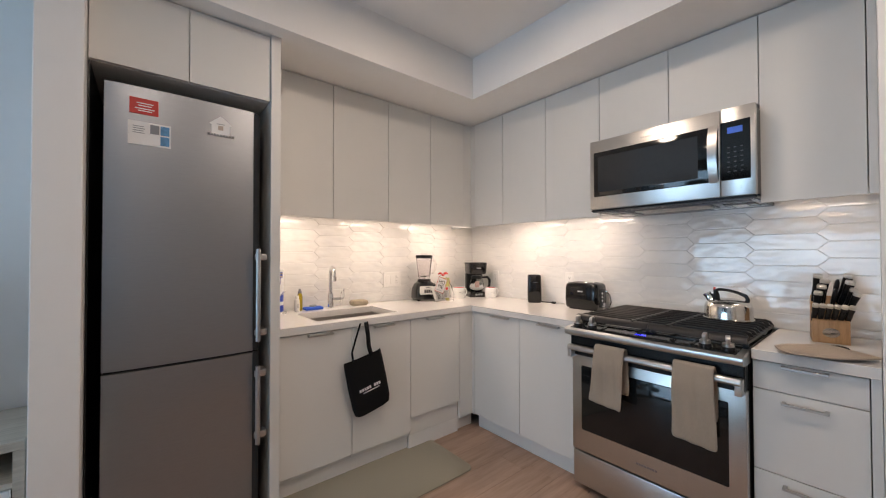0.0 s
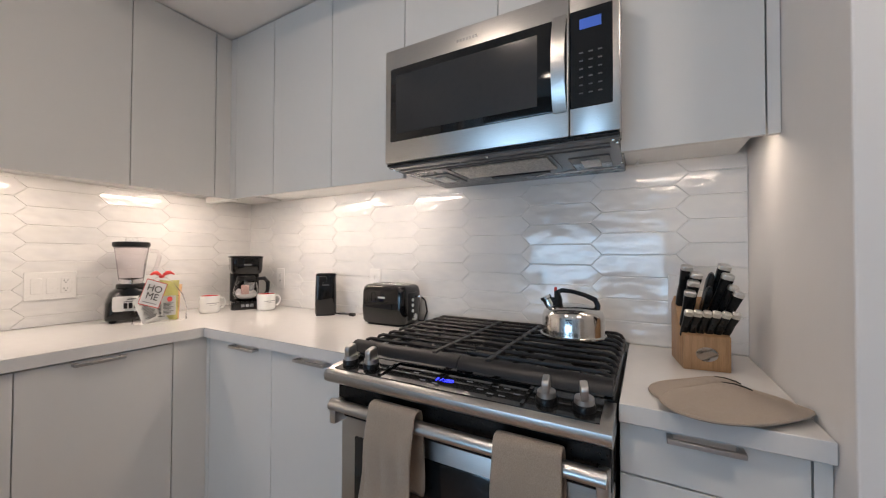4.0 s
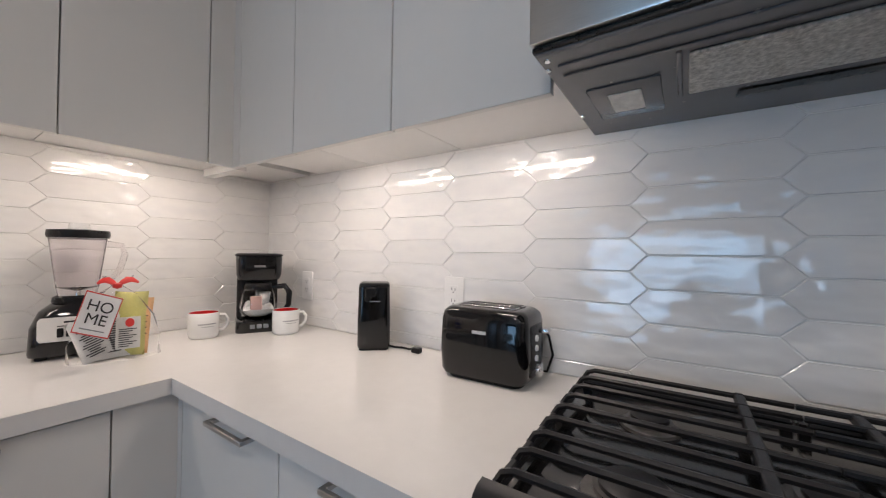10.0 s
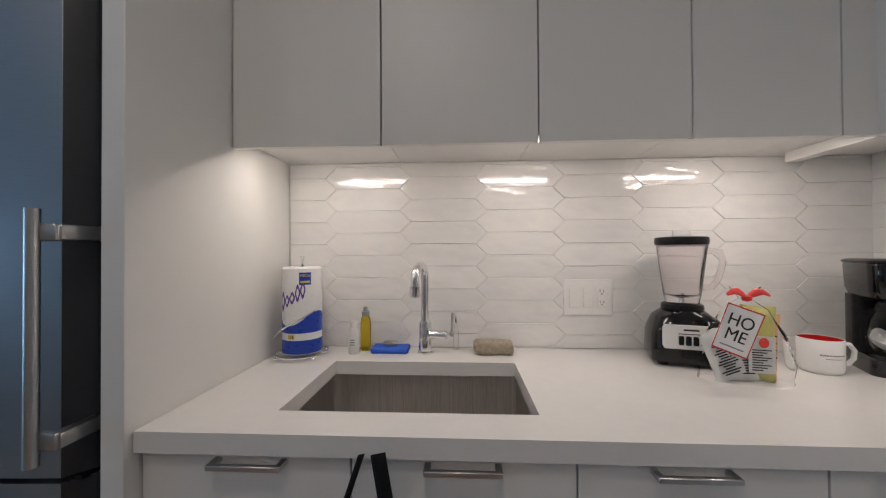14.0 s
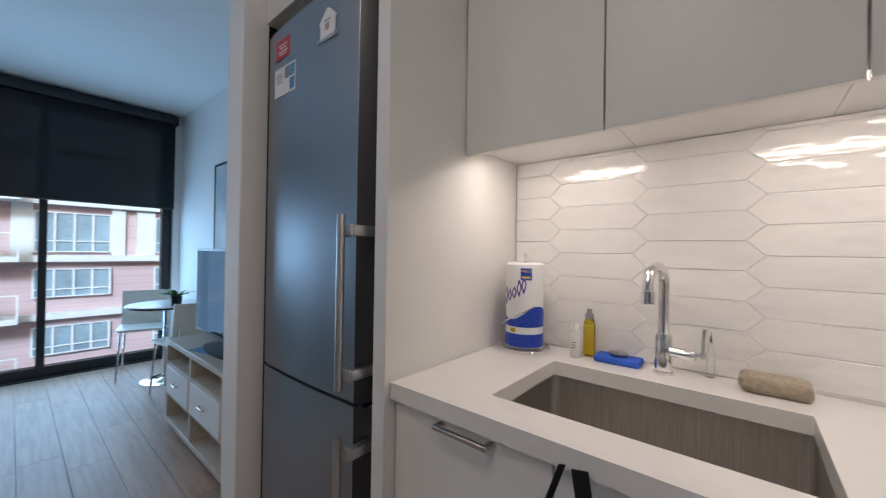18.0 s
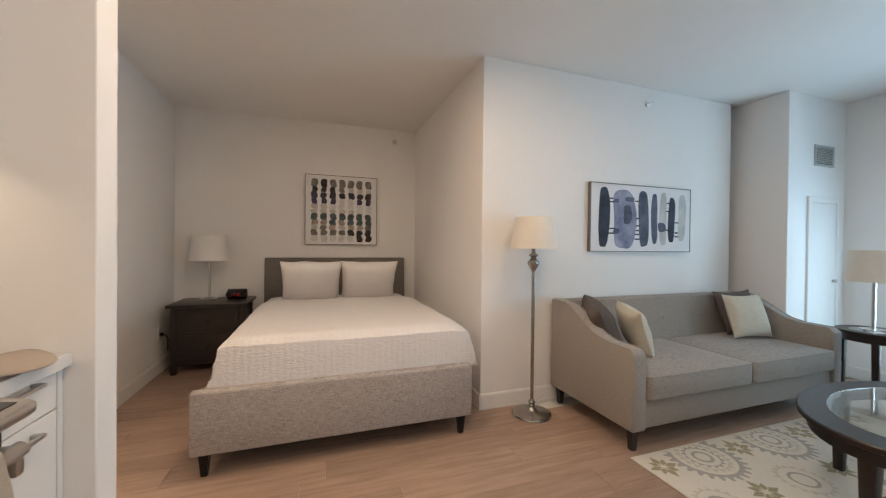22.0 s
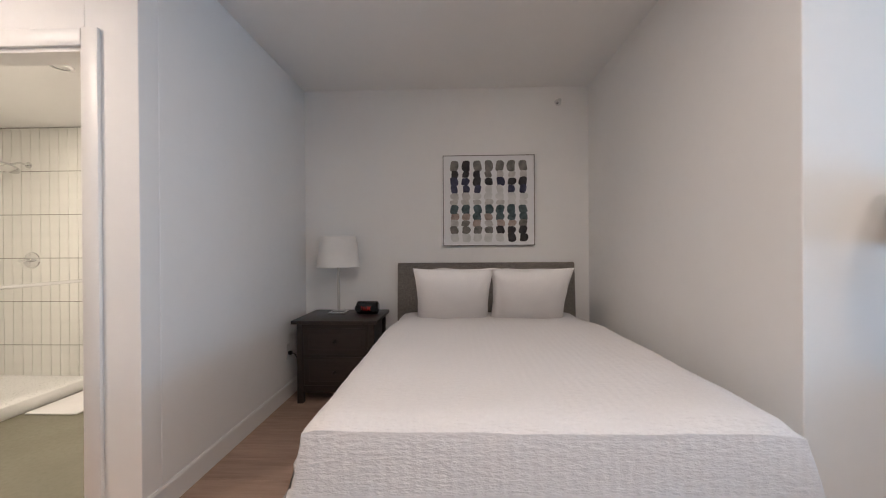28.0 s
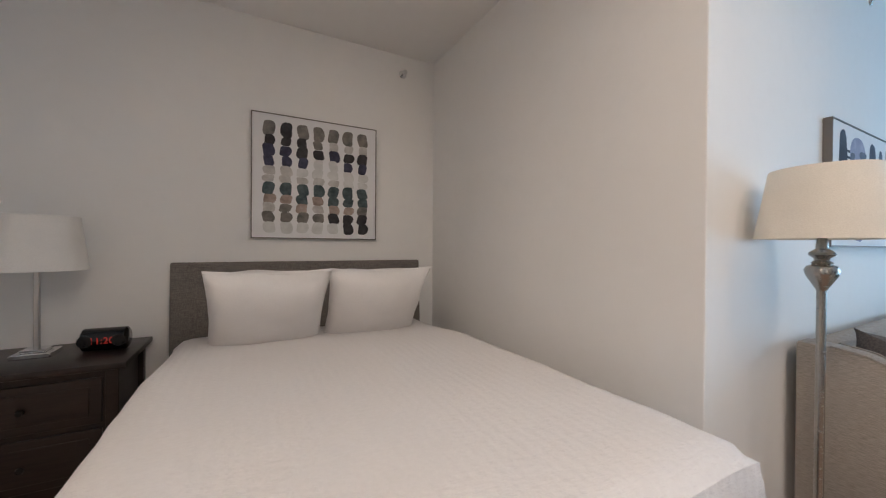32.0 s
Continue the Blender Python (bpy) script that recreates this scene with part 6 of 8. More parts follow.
tagged(part("wall_outside", bm_join(bm_box(-2.70, -2.62, -20, 0.6, -12, 8), bm_box(-2.70, -2.62, 4.1, 20, -12, 8), bm_box(-2.70, -2.62, 0.6, 4.1, 2.9, 8), bm_box(-2.70, -2.62, 0.6, 4.1, -12, -0.15)), FARWHITE), "outer wall of this building", "wall", "", "structure")

# ---- living room ----
LEGM = DARKWOOD


def leg(parent, x, y, z1, r0=0.018, r1=0.027, name="leg"):
    return part(name, bm_lathe([(0, 0), (r0, 0), (r1, z1), (0, z1)], 4, T((x, y, 0)) @ Matrix.Rotation(radians(45), 4, 'Z'), 1.3, 1.3), LEGM, parent, "dark tapered wooden leg")


def slope_arm(d, zb, zt_back, zt_front, w, top=0.42):
    """Side view outline of a sofa arm from back (x = 0) to front (x = d)."""
    pts = [(0.0, zb), (d, zb), (d, zt_front - 0.03), (d - 0.03, zt_front)]
    for k in range(1, 8):
        u = k / 8
        x = d - 0.03 - (d - 0.03) * u
        s = max(0.0, min(1.0, (u - 0.25) / 0.6))
        z = zt_front + 0.02 * u + (zt_back - zt_front - 0.02) * (s * s * (3 - 2 * s))
        pts.append((x, z))
    pts.append((0.0, zt_back))
    return pts


def seat_maker(name, m, W, D, label, category, seats, arm_w=0.11, zb=0.15, zback=0.83, zarm=0.62, zseat=0.45):
    """Low-arm upholstered seat; local x runs along its width, y from back to front."""
    th = thing(name, m, label, category)
    part("seat_base", bm_box(0.02, W - 0.02, 0.04, D - 0.025, zb, zseat - 0.13, 0.012, 2), GREYFAB, th)
    bm = bm_prism([(0.0, zb), (0.10, zb), (0.155, zseat - 0.05), (0.085, zback - 0.015), (0.06, zback), (0.02, zback - 0.002), (0.0, zback - 0.02)], W - 2 * arm_w + 0.02, 0.006, Matrix(((0, 1, 0, arm_w - 0.01), (1, 0, 0, 0), (0, 0, 1, 0), (0, 0, 0, 1))))
    bk_ = part("backrest", bm, GREYFAB, th)
    n = max(1, seats * 2 - 1)
    for k in range(n):
        for r in range(1):
            x = arm_w + (W - 2 * arm_w) * (k + 1) / (n + 1)
            part("button", bm_lathe([(0, 0), (0.012, 0.001), (0.009, 0.006), (0, 0.008)], 12, T((x, 0.122, zback - 0.19)) @ Matrix.Rotation(radians(-80), 4, 'X')), GREYFAB, bk_)
    for x0 in (0.0, W - arm_w):
        bm = bm_prism(slope_arm(D, zb, zback, zarm, arm_w), arm_w, 0.014, Matrix(((0, 1, 0, x0), (1, 0, 0, 0), (0, 0, 1, 0), (0, 0, 0, 1))))
        arm = part("arm", bm, GREYFAB, th)
        for xx in (x0 + 0.006, x0 + arm_w - 0.006):
            pts = [(xx, y, z + 0.001) for y, z in slope_arm(D, zb, zback, zarm, arm_w)[3:-1]]
            part("piping", bm_tube(pts, 0.0045, 6), GREYFAB, arm)
    cw = (W - 2 * arm_w - 0.012) / seats
    for k in range(seats):
        x = arm_w + 0.006 + cw * (k + 0.5)
        rings = []
        for z, f in ((0.0, 0.985), (0.012, 1.0), (0.125, 1.0), (0.142, 0.985), (0.152, 0.90), (0.158, 0.55)):
            rings.append([(px, py, z) for px, py, _ in rrect(cw / 2 * f - 0.003, (D - 0.10) / 2 * f, 0.035 * f, 0)])
        bm = bm_loft(rings)
        bm.transform(T((x, 0.115 + (D - 0.10) / 2, zseat - 0.128)))
        c = part("seat_cushion", bm, GREYFAB, th)
        part("piping", bm_tube([(x + px, 0.115 + (D - 0.10) / 2 + py, zseat + 0.011) for px, py, _ in rrect(cw / 2 - 0.006, (D - 0.10) / 2 - 0.003, 0.035, 0)], 0.004, 6, True), GREYFAB, c)
    for x in (0.06, W - 0.06):
        for y in (0.05, D - 0.06):
            leg(th, x, y, zb + 0.005)
    return th


seat_maker("sofa", T((-1.395, 0.325, 0)), 2.128, 0.815, "grey upholstered two-seat sofa with sloping arms", "sofa", 2, 0.105, 0.135, 0.835, 0.63)
seat_maker("armchair", T((-2.115, 2.395, 0)) @ Matrix.Rotation(radians(-83), 4, 'Z'), 0.93, 0.76, "grey upholstered armchair by the window", "armchair", 1, 0.105, 0.15, 0.86, 0.60)


def cushion(name, m, w, h, d, mat, label, tuft=False):
    th = thing(name, m, label, "cushion", "loose cushions")
    p = part("cover", bm_cushion(w, h, d, 0.8, 16, 16, w * 30 + h, 0.012), mat, th)
    if tuft:
        part("button", bm_lathe([(0, 0), (0.012, 0.001), (0, 0.006)], 12, T((0, 0, d / 2))), mat, th)
    return th


def stand(x, y, z, face, lean, roll=0):
    """Upright cushion: face is the compass way of its front in degrees, lean backwards."""
    return T((x, y, z)) @ Matrix.Rotation(radians(face), 4, 'Z') @ Matrix.Rotation(radians(90 - lean), 4, 'Y') @ Matrix.Rotation(radians(roll), 4, 'Z')


cushion("cushion", stand(0.505, 0.625, 0.668, 150, 25, 12), 0.40, 0.42, 0.19, BROWNFAB, "dark brown cushion leaning on the sofa arm", True)
cushion("cushion", stand(0.300, 0.735, 0.655, 158, 20, 8), 0.36, 0.36, 0.14, CREAMFAB, "cream woven cushion leaning on the dark cushion")
cushion("cushion", stand(-1.14, 0.545, 0.675, 82, 22, 2), 0.40, 0.42, 0.13, BROWNFAB, "dark cushion in the sofa corner")
cushion("cushion", stand(-1.02, 0.69, 0.67, 80, 20, 0), 0.38, 0.39, 0.13, CREAMFAB, "cream woven cushion before a dark one")
cushion("cushion", stand(-1.79, 2.03, 0.675, 10, 28, 14), 0.40, 0.54, 0.19, DARKFAB, "dark plush cushion on the armchair")
cushion("cushion", stand(-1.93, 2.02, 0.74, 8, 18, 0), 0.38, 0.50, 0.11, GREYFAB, "grey cushion behind the dark one")

# coffee table
ct = thing("coffee_table", T((-0.281, 1.963, 0)), "oval dark wood coffee table with glass top", "coffee table")
A, B = 0.690, 0.435


def ellipse(a, b, z, n=56):
    return [(a * math.cos(2 * math.pi * k / n), b * math.sin(2 * math.pi * k / n), z) for k in range(n)]


bm = bm_loft([ellipse(A - 0.155, B - 0.105, 0.430), ellipse(A - 0.02, B - 0.02, 0.430), ellipse(A, B, 0.440), ellipse(A, B, 0.458), ellipse(A - 0.006, B - 0.006, 0.464), ellipse(A - 0.150, B - 0.100, 0.464), ellipse(A - 0.155, B - 0.105, 0.430)], False, False)
part("top_ring", bm, DARKWOOD, ct, "dark wooden oval rim")
TABLEGLASS = glass("table_glass", (0.93, 0.97, 0.96), 0.0, 1.45)
p = part("glass_top", bm_loft([ellipse(A - 0.151, B - 0.101, 0.455), ellipse(A - 0.151, B - 0.101, 0.4635)]), TABLEGLASS, ct, "clear inset glass")
p.visible_shadow = False
bm = bm_loft([ellipse(A - 0.045, B - 0.04, 0.37), ellipse(A - 0.045, B - 0.04, 0.4295), ellipse(A - 0.07, B - 0.065, 0.4295), ellipse(A - 0.07, B - 0.065, 0.37), ellipse(A - 0.045, B - 0.04, 0.37)], False, False)
part("apron", bm, DARKWOOD, ct)
for x, y in ((0.60, 0), (-0.60, 0), (0, 0.352), (0, -0.352)):
    bm = bm_loft([[(x + a, y + c, z) for a, c, _ in rrect(r, r, 0.004, 0, 2)] for z, r in ((0, 0.020), (0.37, 0.030), (0.429, 0.030))])
    part("leg", bm, DARKWOOD, ct)
part("stretcher", bm_box(-0.585, 0.585, -0.014, 0.014, 0.145, 0.175, 0.003, 1), DARKWOOD, ct)
part("stretcher", bm_box(-0.014, 0.014, -0.335, 0.335, 0.1755, 0.2055, 0.003, 1), DARKWOOD, ct)
bkx = thing("magazine", T((-0.50, 1.86, 0.4645)) @ Matrix.Rotation(radians(12), 4, 'Z'), "white brochure lying on the coffee table", "magazine")
part("pages", bm_box(-0.14, 0.14, -0.06, 0.06, 0, 0.008, 0.001, 1), WHITECARD, bkx)
tr = thing("tray", T((-0.42, 2.13, 0.4645)) @ Matrix.Rotation(radians(20), 4, 'Z'), "small black rectangular tray on the coffee table", "tray")
part("rim", bm_loft([rrect(0.095, 0.065, 0.015, 0), rrect(0.10, 0.07, 0.018, 0.018), rrect(0.085, 0.055, 0.012, 0.018), rrect(0.08, 0.05, 0.012, 0.004)], True, True), BLACKP, tr)

# rug with medallions
rg = thing("rug", T((0, 0, 0)), "cream wool rug with grey ring medallions and olive flowers", "rug")
RX0, RX1, RY0, RY1 = -1.37, 0.765, 1.150, 2.690
part("woven_field", bm_box(RX0, RX1, RY0, RY1, 0.0005, 0.008, 0.003, 1), RUGF, rg)


def ring_bm(x, y, r0, r1, z, teeth=0, n=48):
    bm = bmesh.new()
    n = teeth * 4 if teeth else n
    lo, hi = [], []
    for k in range(n):
        a = 2 * math.pi * k / n
        rr = r1 * (1 + (0.10 if (k % 4) in (1, 2) else -0.06)) if teeth else r1
        lo.append(bm.verts.new((x + r0 * math.cos(a), y + r0 * math.sin(a), z)))
        hi.append(bm.verts.new((x + rr * math.cos(a), y + rr * math.sin(a), z)))
    for k in range(n):
        if all(RX0 < p.co.x < RX1 and RY0 < p.co.y < RY1 for p in (lo[k], hi[k], hi[(k + 1) % n], lo[(k + 1) % n])):
            bm.faces.new((lo[k], hi[k], hi[(k + 1) % n], lo[(k + 1) % n]))
    bmesh.ops.delete(bm, geom=[p for p in bm.verts if not p.link_faces], context='VERTS')
    return bm


RUGY = fabric("pale_gold_rug", (0.57, 0.53, 0.43), (0.48, 0.44, 0.35), 500, 10, 0.8)
rz = 0.0088
def medallion(x, y):
    md = part("medallion", ring_bm(x, y, 0.170, 0.205, rz, 26), RUGG, rg, "toothed grey ring medallion")
    part("inner_ring", ring_bm(x, y, 0.120, 0.136, rz, 20), RUGY, md)
    part("inner_ring", ring_bm(x, y, 0.088, 0.100, rz, 16), RUGG, md)
    part("centre_ring", ring_bm(x, y, 0.040, 0.058, rz), RUGG, md)


def small_ring(x, y):
    md = part("ring", ring_bm(x, y, 0.052, 0.068, rz), RUGG, rg, "plain grey woven ring")
    part("halo", ring_bm(x, y, 0.105, 0.120, rz, 18), RUGY, md)


def flower(x, y):
    bm = bmesh.new()
    for k in range(8):
        a = 2 * math.pi * k / 8
        d, n_ = Vector((math.cos(a), math.sin(a), 0)), Vector((-math.sin(a), math.cos(a), 0))
        L = 0.098 if k % 2 == 0 else 0.078
        bm.faces.new([bm.verts.new(Vector((x, y, rz)) + d * u + n_ * w) for u, w in ((0.014, 0), (L * 0.55, 0.020), (L, 0), (L * 0.55, -0.020))])
    part("flower", bm, RUGO, rg, "olive woven flower")


for i in range(7):
    x = 0.655 - 0.310 * i
    for j in range(5):
        y = 1.283 + 0.324 * j
        if x < RX0 + 0.05 or y > RY1 - 0.06:
            continue
        if i % 2 == 1 and j % 2 == 0:
            medallion(x, y)
        elif i % 2 == 0 and j % 2 == 1:
            small_ring(x, y)
        else:
            flower(x, min(max(y, RY0 + 0.115), RY1 - 0.115))

# floor lamp
fl = thing("floor_lamp", T((1.002, 0.474, 0)), "satin nickel floor lamp with cream drum shade", "floor lamp")
part("base", bm_lathe([(0, 0), (0.140, 0), (0.145, 0.006), (0.141, 0.015), (0.11, 0.024), (0.05, 0.03), (0.03, 0.045), (0.022, 0.06), (0, 0.06)], 40), LAMPN, fl)
part("base_collar", bm_lathe([(0.018, 0.058), (0.026, 0.066), (0.020, 0.08), (0.028, 0.092), (0.014, 0.11), (0.0105, 0.13)], 28), LAMPN, fl)
part("pole", bm_cyl(0.0125, 0.12, 1.065, 20), LAMPN, fl)
part("urn", bm_lathe([(0.0105, 1.06), (0.015, 1.07), (0.026, 1.09), (0.040, 1.115), (0.044, 1.132), (0.038, 1.146), (0.024, 1.152), (0.028, 1.158), (0.018, 1.166), (0.020, 1.172), (0.034, 1.184), (0.032, 1.192), (0.016, 1.204), (0.014, 1.23), (0.010, 1.25)], 32), LAMPN, fl, "turned nickel urn")
part("shade", bm_lathe([(0.137, 1.468), (0.176, 1.236), (0.174, 1.236), (0.135, 1.468)], 48), SHADE, fl, "cream linen shade")
part("stem", bm_cyl(0.006, 1.24, 1.45, 12), LAMPN, fl)
for k in range(3):
    a = 2 * math.pi * k / 3
    part("spider_arm", bm_tube([(0, 0, 1.445), (0.135 * math.cos(a), 0.135 * math.sin(a), 1.460)], 0.002, 6), LAMPN, fl)
tagged(part("lamp_cord", bm_tube([(0.93, 0.36, 0.006), (0.86, 0.33, 0.008), (0.80, 0.318, 0.03), (0.82, 0.312, 0.05), (0.86, 0.315, 0.02), (0.88, 0.34, 0.006), (0.80, 0.35, 0.006)], 0.004, 8), WHITEP), "tangled pale lamp cord by the baseboard", "cord")

# end table with lamp
et = thing("end_table", T((-1.655, 1.225, 0)), "round dark wood end table with glass top", "end table")
part("top_ring", bm_loft([ellipse(0.15, 0.15, 0.588, 40), ellipse(0.225, 0.225, 0.588, 40), ellipse(0.23, 0.23, 0.60, 40), ellipse(0.228, 0.228, 0.614, 40), ellipse(0.15, 0.15, 0.614, 40), ellipse(0.15, 0.15, 0.588, 40)], False, False), DARKWOOD, et)
p = part("glass_top", bm_loft([ellipse(0.1505, 0.1505, 0.606, 40), ellipse(0.1505, 0.1505, 0.6135, 40)]), TABLEGLASS, et)
p.visible_shadow = False
part("apron", bm_loft([ellipse(0.205, 0.205, 0.535, 40), ellipse(0.205, 0.205, 0.5875, 40), ellipse(0.19, 0.19, 0.5875, 40), ellipse(0.19, 0.19, 0.535, 40), ellipse(0.205, 0.205, 0.535, 40)], False, False), DARKWOOD, et)
for k in range(4):
    a = radians(20 + 90 * k)
    bm = bm_loft([[(0.182 * math.cos(a) + p_, 0.182 * math.sin(a) + q_, z) for p_, q_, _ in rrect(r, r, 0.004, 0, 2)] for z, r in ((0, 0.014), (0.587, 0.021))])
    part("leg", bm, DARKWOOD, et)


def table_lamp(x, y, z, zs0, zs1, r0, r1, label, block):
    th = thing("table_lamp", T((x, y, z)), label, "table lamp")
    if block:
        part("base", bm_box(-0.07, 0.07, -0.07, 0.07, 0, 0.022, 0.003, 1), CHROME, th)
        part("base_step", bm_box(-0.045, 0.045, -0.045, 0.045, 0.0225, 0.036, 0.002, 1), CHROME, th)
    else:
        part("base", bm_lathe([(0, 0), (0.075, 0), (0.075, 0.008), (0.02, 0.014), (0, 0.014)], 32), CHROME, th)
    part("stem", bm_box(-0.010, 0.010, -0.010, 0.010, 0.014, zs0 - z + 0.06, 0.002, 1), NICKEL, th)
    part("shade", bm_lathe([(r1, zs1 - z), (r0, zs0 - z), (r0 - 0.002, zs0 - z), (r1 - 0.002, zs1 - z)], 44), SHADE if not block else fabric("white_shade_linen", (0.80, 0.78, 0.75), (0.72, 0.70, 0.67), 900, 6, 0.2), th, "off-white drum shade")
    for k in range(3):
        a = 2 * math.pi * k / 3
        part("spider_arm", bm_tube([(0, 0, zs0 - z + 0.055), ((r0 - 0.012) * math.cos(a), (r0 - 0.012) * math.sin(a), zs0 - z + 0.03)], 0.002, 6), NICKEL, th)


table_lamp(-1.66, 1.205, 0.6145, 1.00, 1.25, 0.175, 0.15, "slim chrome table lamp with off-white drum shade", False)
ph = thing("card", T((-1.555, 1.27, 0.6145)) @ Matrix.Rotation(radians(-30), 4, 'Z'), "small white card on the end table", "card")
part("card", bm_box(-0.05, 0.05, -0.03, 0.03, 0, 0.004), WHITECARD, ph)

# television console, its shelf boxes and drawers
tv = thing("television_console", T((-0.56, 3.455, 0)), "pale laminate television console with drawers and niches", "console")
CW, CD, CH = 1.55, 0.46, 0.60
part("top", bm_box(0, CW, 0, CD, CH - 0.035, CH, 0.003, 1), LIGHTWOOD, tv)
part("bottom", bm_box(0, CW, 0, CD, 0.03, 0.065, 0.003, 1), LIGHTWOOD, tv)
part("plinth", bm_box(0.02, CW - 0.02, 0.03, CD, 0, 0.03), DARKWOOD, tv)
for x in (0.0, 0.50, 1.02, CW - 0.03):
    part("upright", bm_box(x, x + 0.03, 0.004, CD - 0.01, 0.066, CH - 0.036), LIGHTWOOD, tv)
part("back", bm_box(0.03, CW - 0.03, CD - 0.012, CD - 0.004, 0.066, CH - 0.036), LIGHTWOOD, tv)
part("shelf", bm_box(0.03, CW - 0.03, 0.006, CD - 0.012, 0.22, 0.24), LIGHTWOOD, tv)
part("shelf", bm_box(0.03, CW - 0.03, 0.006, CD - 0.012, 0.43, 0.45), LIGHTWOOD, tv)
for x0, x1 in ((0.034, 0.496), (0.534, 1.016), (1.054, CW - 0.034)):
    d = part("drawer_front", bm_box(x0, x1, -0.004, 0.014, 0.244, 0.427, 0.002, 1), TRIM, tv, "white drawer front")
    part("handle", bm_tube([((x0 + x1) / 2 - 0.04, -0.004, 0.34), ((x0 + x1) / 2 - 0.035, -0.022, 0.34), ((x0 + x1) / 2 + 0.035, -0.022, 0.34), ((x0 + x1) / 2 + 0.04, -0.004, 0.34)], 0.004, 8), NICKEL, d)
SCREENM, nt, b, link = base_mat("screen_glass")
gl = nt.nodes.new("ShaderNodeBsdfGlossy")
gl.inputs["Color"].default_value = (0.05, 0.052, 0.056, 1)
gl.inputs["Roughness"].default_value = 0.03
link(gl.outputs[0], nt.nodes["Material Output"].inputs[0])
ts = thing("television", T((0.09, 3.625, CH)), "black flat-screen television on a black foot", "television")
part("screen", bm_box(-0.57, 0.57, -0.018, 0.018, 0.055, 0.63, 0.006, 2), BLACKP, ts)
part("display", bm_box(-0.555, 0.555, -0.0195, -0.016, 0.075, 0.615), SCREENM, ts, "black glossy display")
part("neck", bm_box(-0.05, 0.05, -0.012, 0.02, 0.014, 0.07), BLACKP, ts)
part("foot", bm_loft([ellipse(0.30, 0.11, 0.0, 40), ellipse(0.30, 0.11, 0.006, 40), ellipse(0.22, 0.06, 0.014, 40)]), BLACKP, ts)
fd = thing("folder", T((-0.02, 3.54, CH)) @ Matrix.Rotation(radians(15), 4, 'Z'), "blue leaflet lying on the console", "leaflet")
part("cover", bm_box(-0.10, 0.10, -0.05, 0.05, 0, 0.004), SKYBLUE, fd)
bx = thing("small_box", T((-0.36, 3.74, CH)), "small brown cardboard box on the console", "box")
part("carton", bm_box(-0.05, 0.05, -0.04, 0.04, 0, 0.075, 0.002, 1), BLOCKWOOD, bx)
# framed picture on the wall over the console
pc = thing("wall_picture", T((-0.75, YN + 0.012, 1.60)), "wide framed abstract picture over the console", "picture")
part("canvas", bm_box(-0.49, 0.49, -0.026, -0.002, -0.38, 0.38), paint("dim_canvas", (0.55, 0.58, 0.60), 0.6, 0.3, 3, 0.1), pc)
for a in ((-0.51, 0.51, 0.381, 0.40), (-0.51, 0.51, -0.40, -0.381), (-0.51, -0.491, -0.381, 0.381), (0.491, 0.51, -0.381, 0.381)):
    part("frame", bm_box(a[0], a[1], -0.032, -0.001, a[2], a[3], 0.002, 1), WINFRAME, pc)

# bistro table, chairs and plant by the window
tb2 = thing("bistro_table", T((-1.62, 3.70, 0)) @ Matrix.Diagonal((1, 1, 0.955, 1)), "round bistro table with dark edge and chrome pedestal", "table")
part("top", bm_loft([ellipse(0.30, 0.30, 0.715, 44), ellipse(0.305, 0.305, 0.722, 44), ellipse(0.305, 0.305, 0.735, 44), ellipse(0.30, 0.30, 0.742, 44)]), WHITEP, tb2)
part("edge_band", bm_loft([ellipse(0.3075, 0.3075, 0.720, 44), ellipse(0.3075, 0.3075, 0.736, 44)], False, False), DARKWOOD, tb2)
part("column", bm_cyl(0.03, 0.012, 0.716, 20), CHROME, tb2)
part("foot", bm_lathe([(0, 0), (0.19, 0), (0.19, 0.008), (0.05, 0.016), (0.03, 0.03), (0, 0.03)], 40), CHROME, tb2)


def dining_chair(m):
    th = thing("dining_chair", m, "white moulded chair on slim chrome legs", "chair", "chairs at the bistro table")
    CHW = paint("cream_moulded_plastic", (0.74, 0.72, 0.66), 0.35, 0.03, 5, 0)
    part("seat", bm_loft([rrect(0.19, 0.19, 0.05, 0.435), rrect(0.205, 0.205, 0.06, 0.445), rrect(0.205, 0.205, 0.06, 0.458), rrect(0.19, 0.19, 0.05, 0.463)]), CHW, th)
    bm = bm_sheet(0.40, 0.33, 10, 4, lambda u, v: 0.03 * (1 - (2 * u - 1) ** 2), 0.012)
    bm.transform(T((0, 0.195, 0.79)) @ Matrix.Rotation(radians(-8), 4, 'X'))
    part("backrest", bm, CHW, th)
    for x in (-0.17, 0.17):
        part("back_post", bm_tube([(x, 0.185, 0.45), (x, 0.215, 0.60)], 0.009, 8), CHROME, th)
        for y in (-0.17, 0.17):
            part("leg", bm_tube([(x, y, 0.436), (x * 1.15, y * 1.15, 0.0)], 0.009, 8), CHROME, th)
    return th


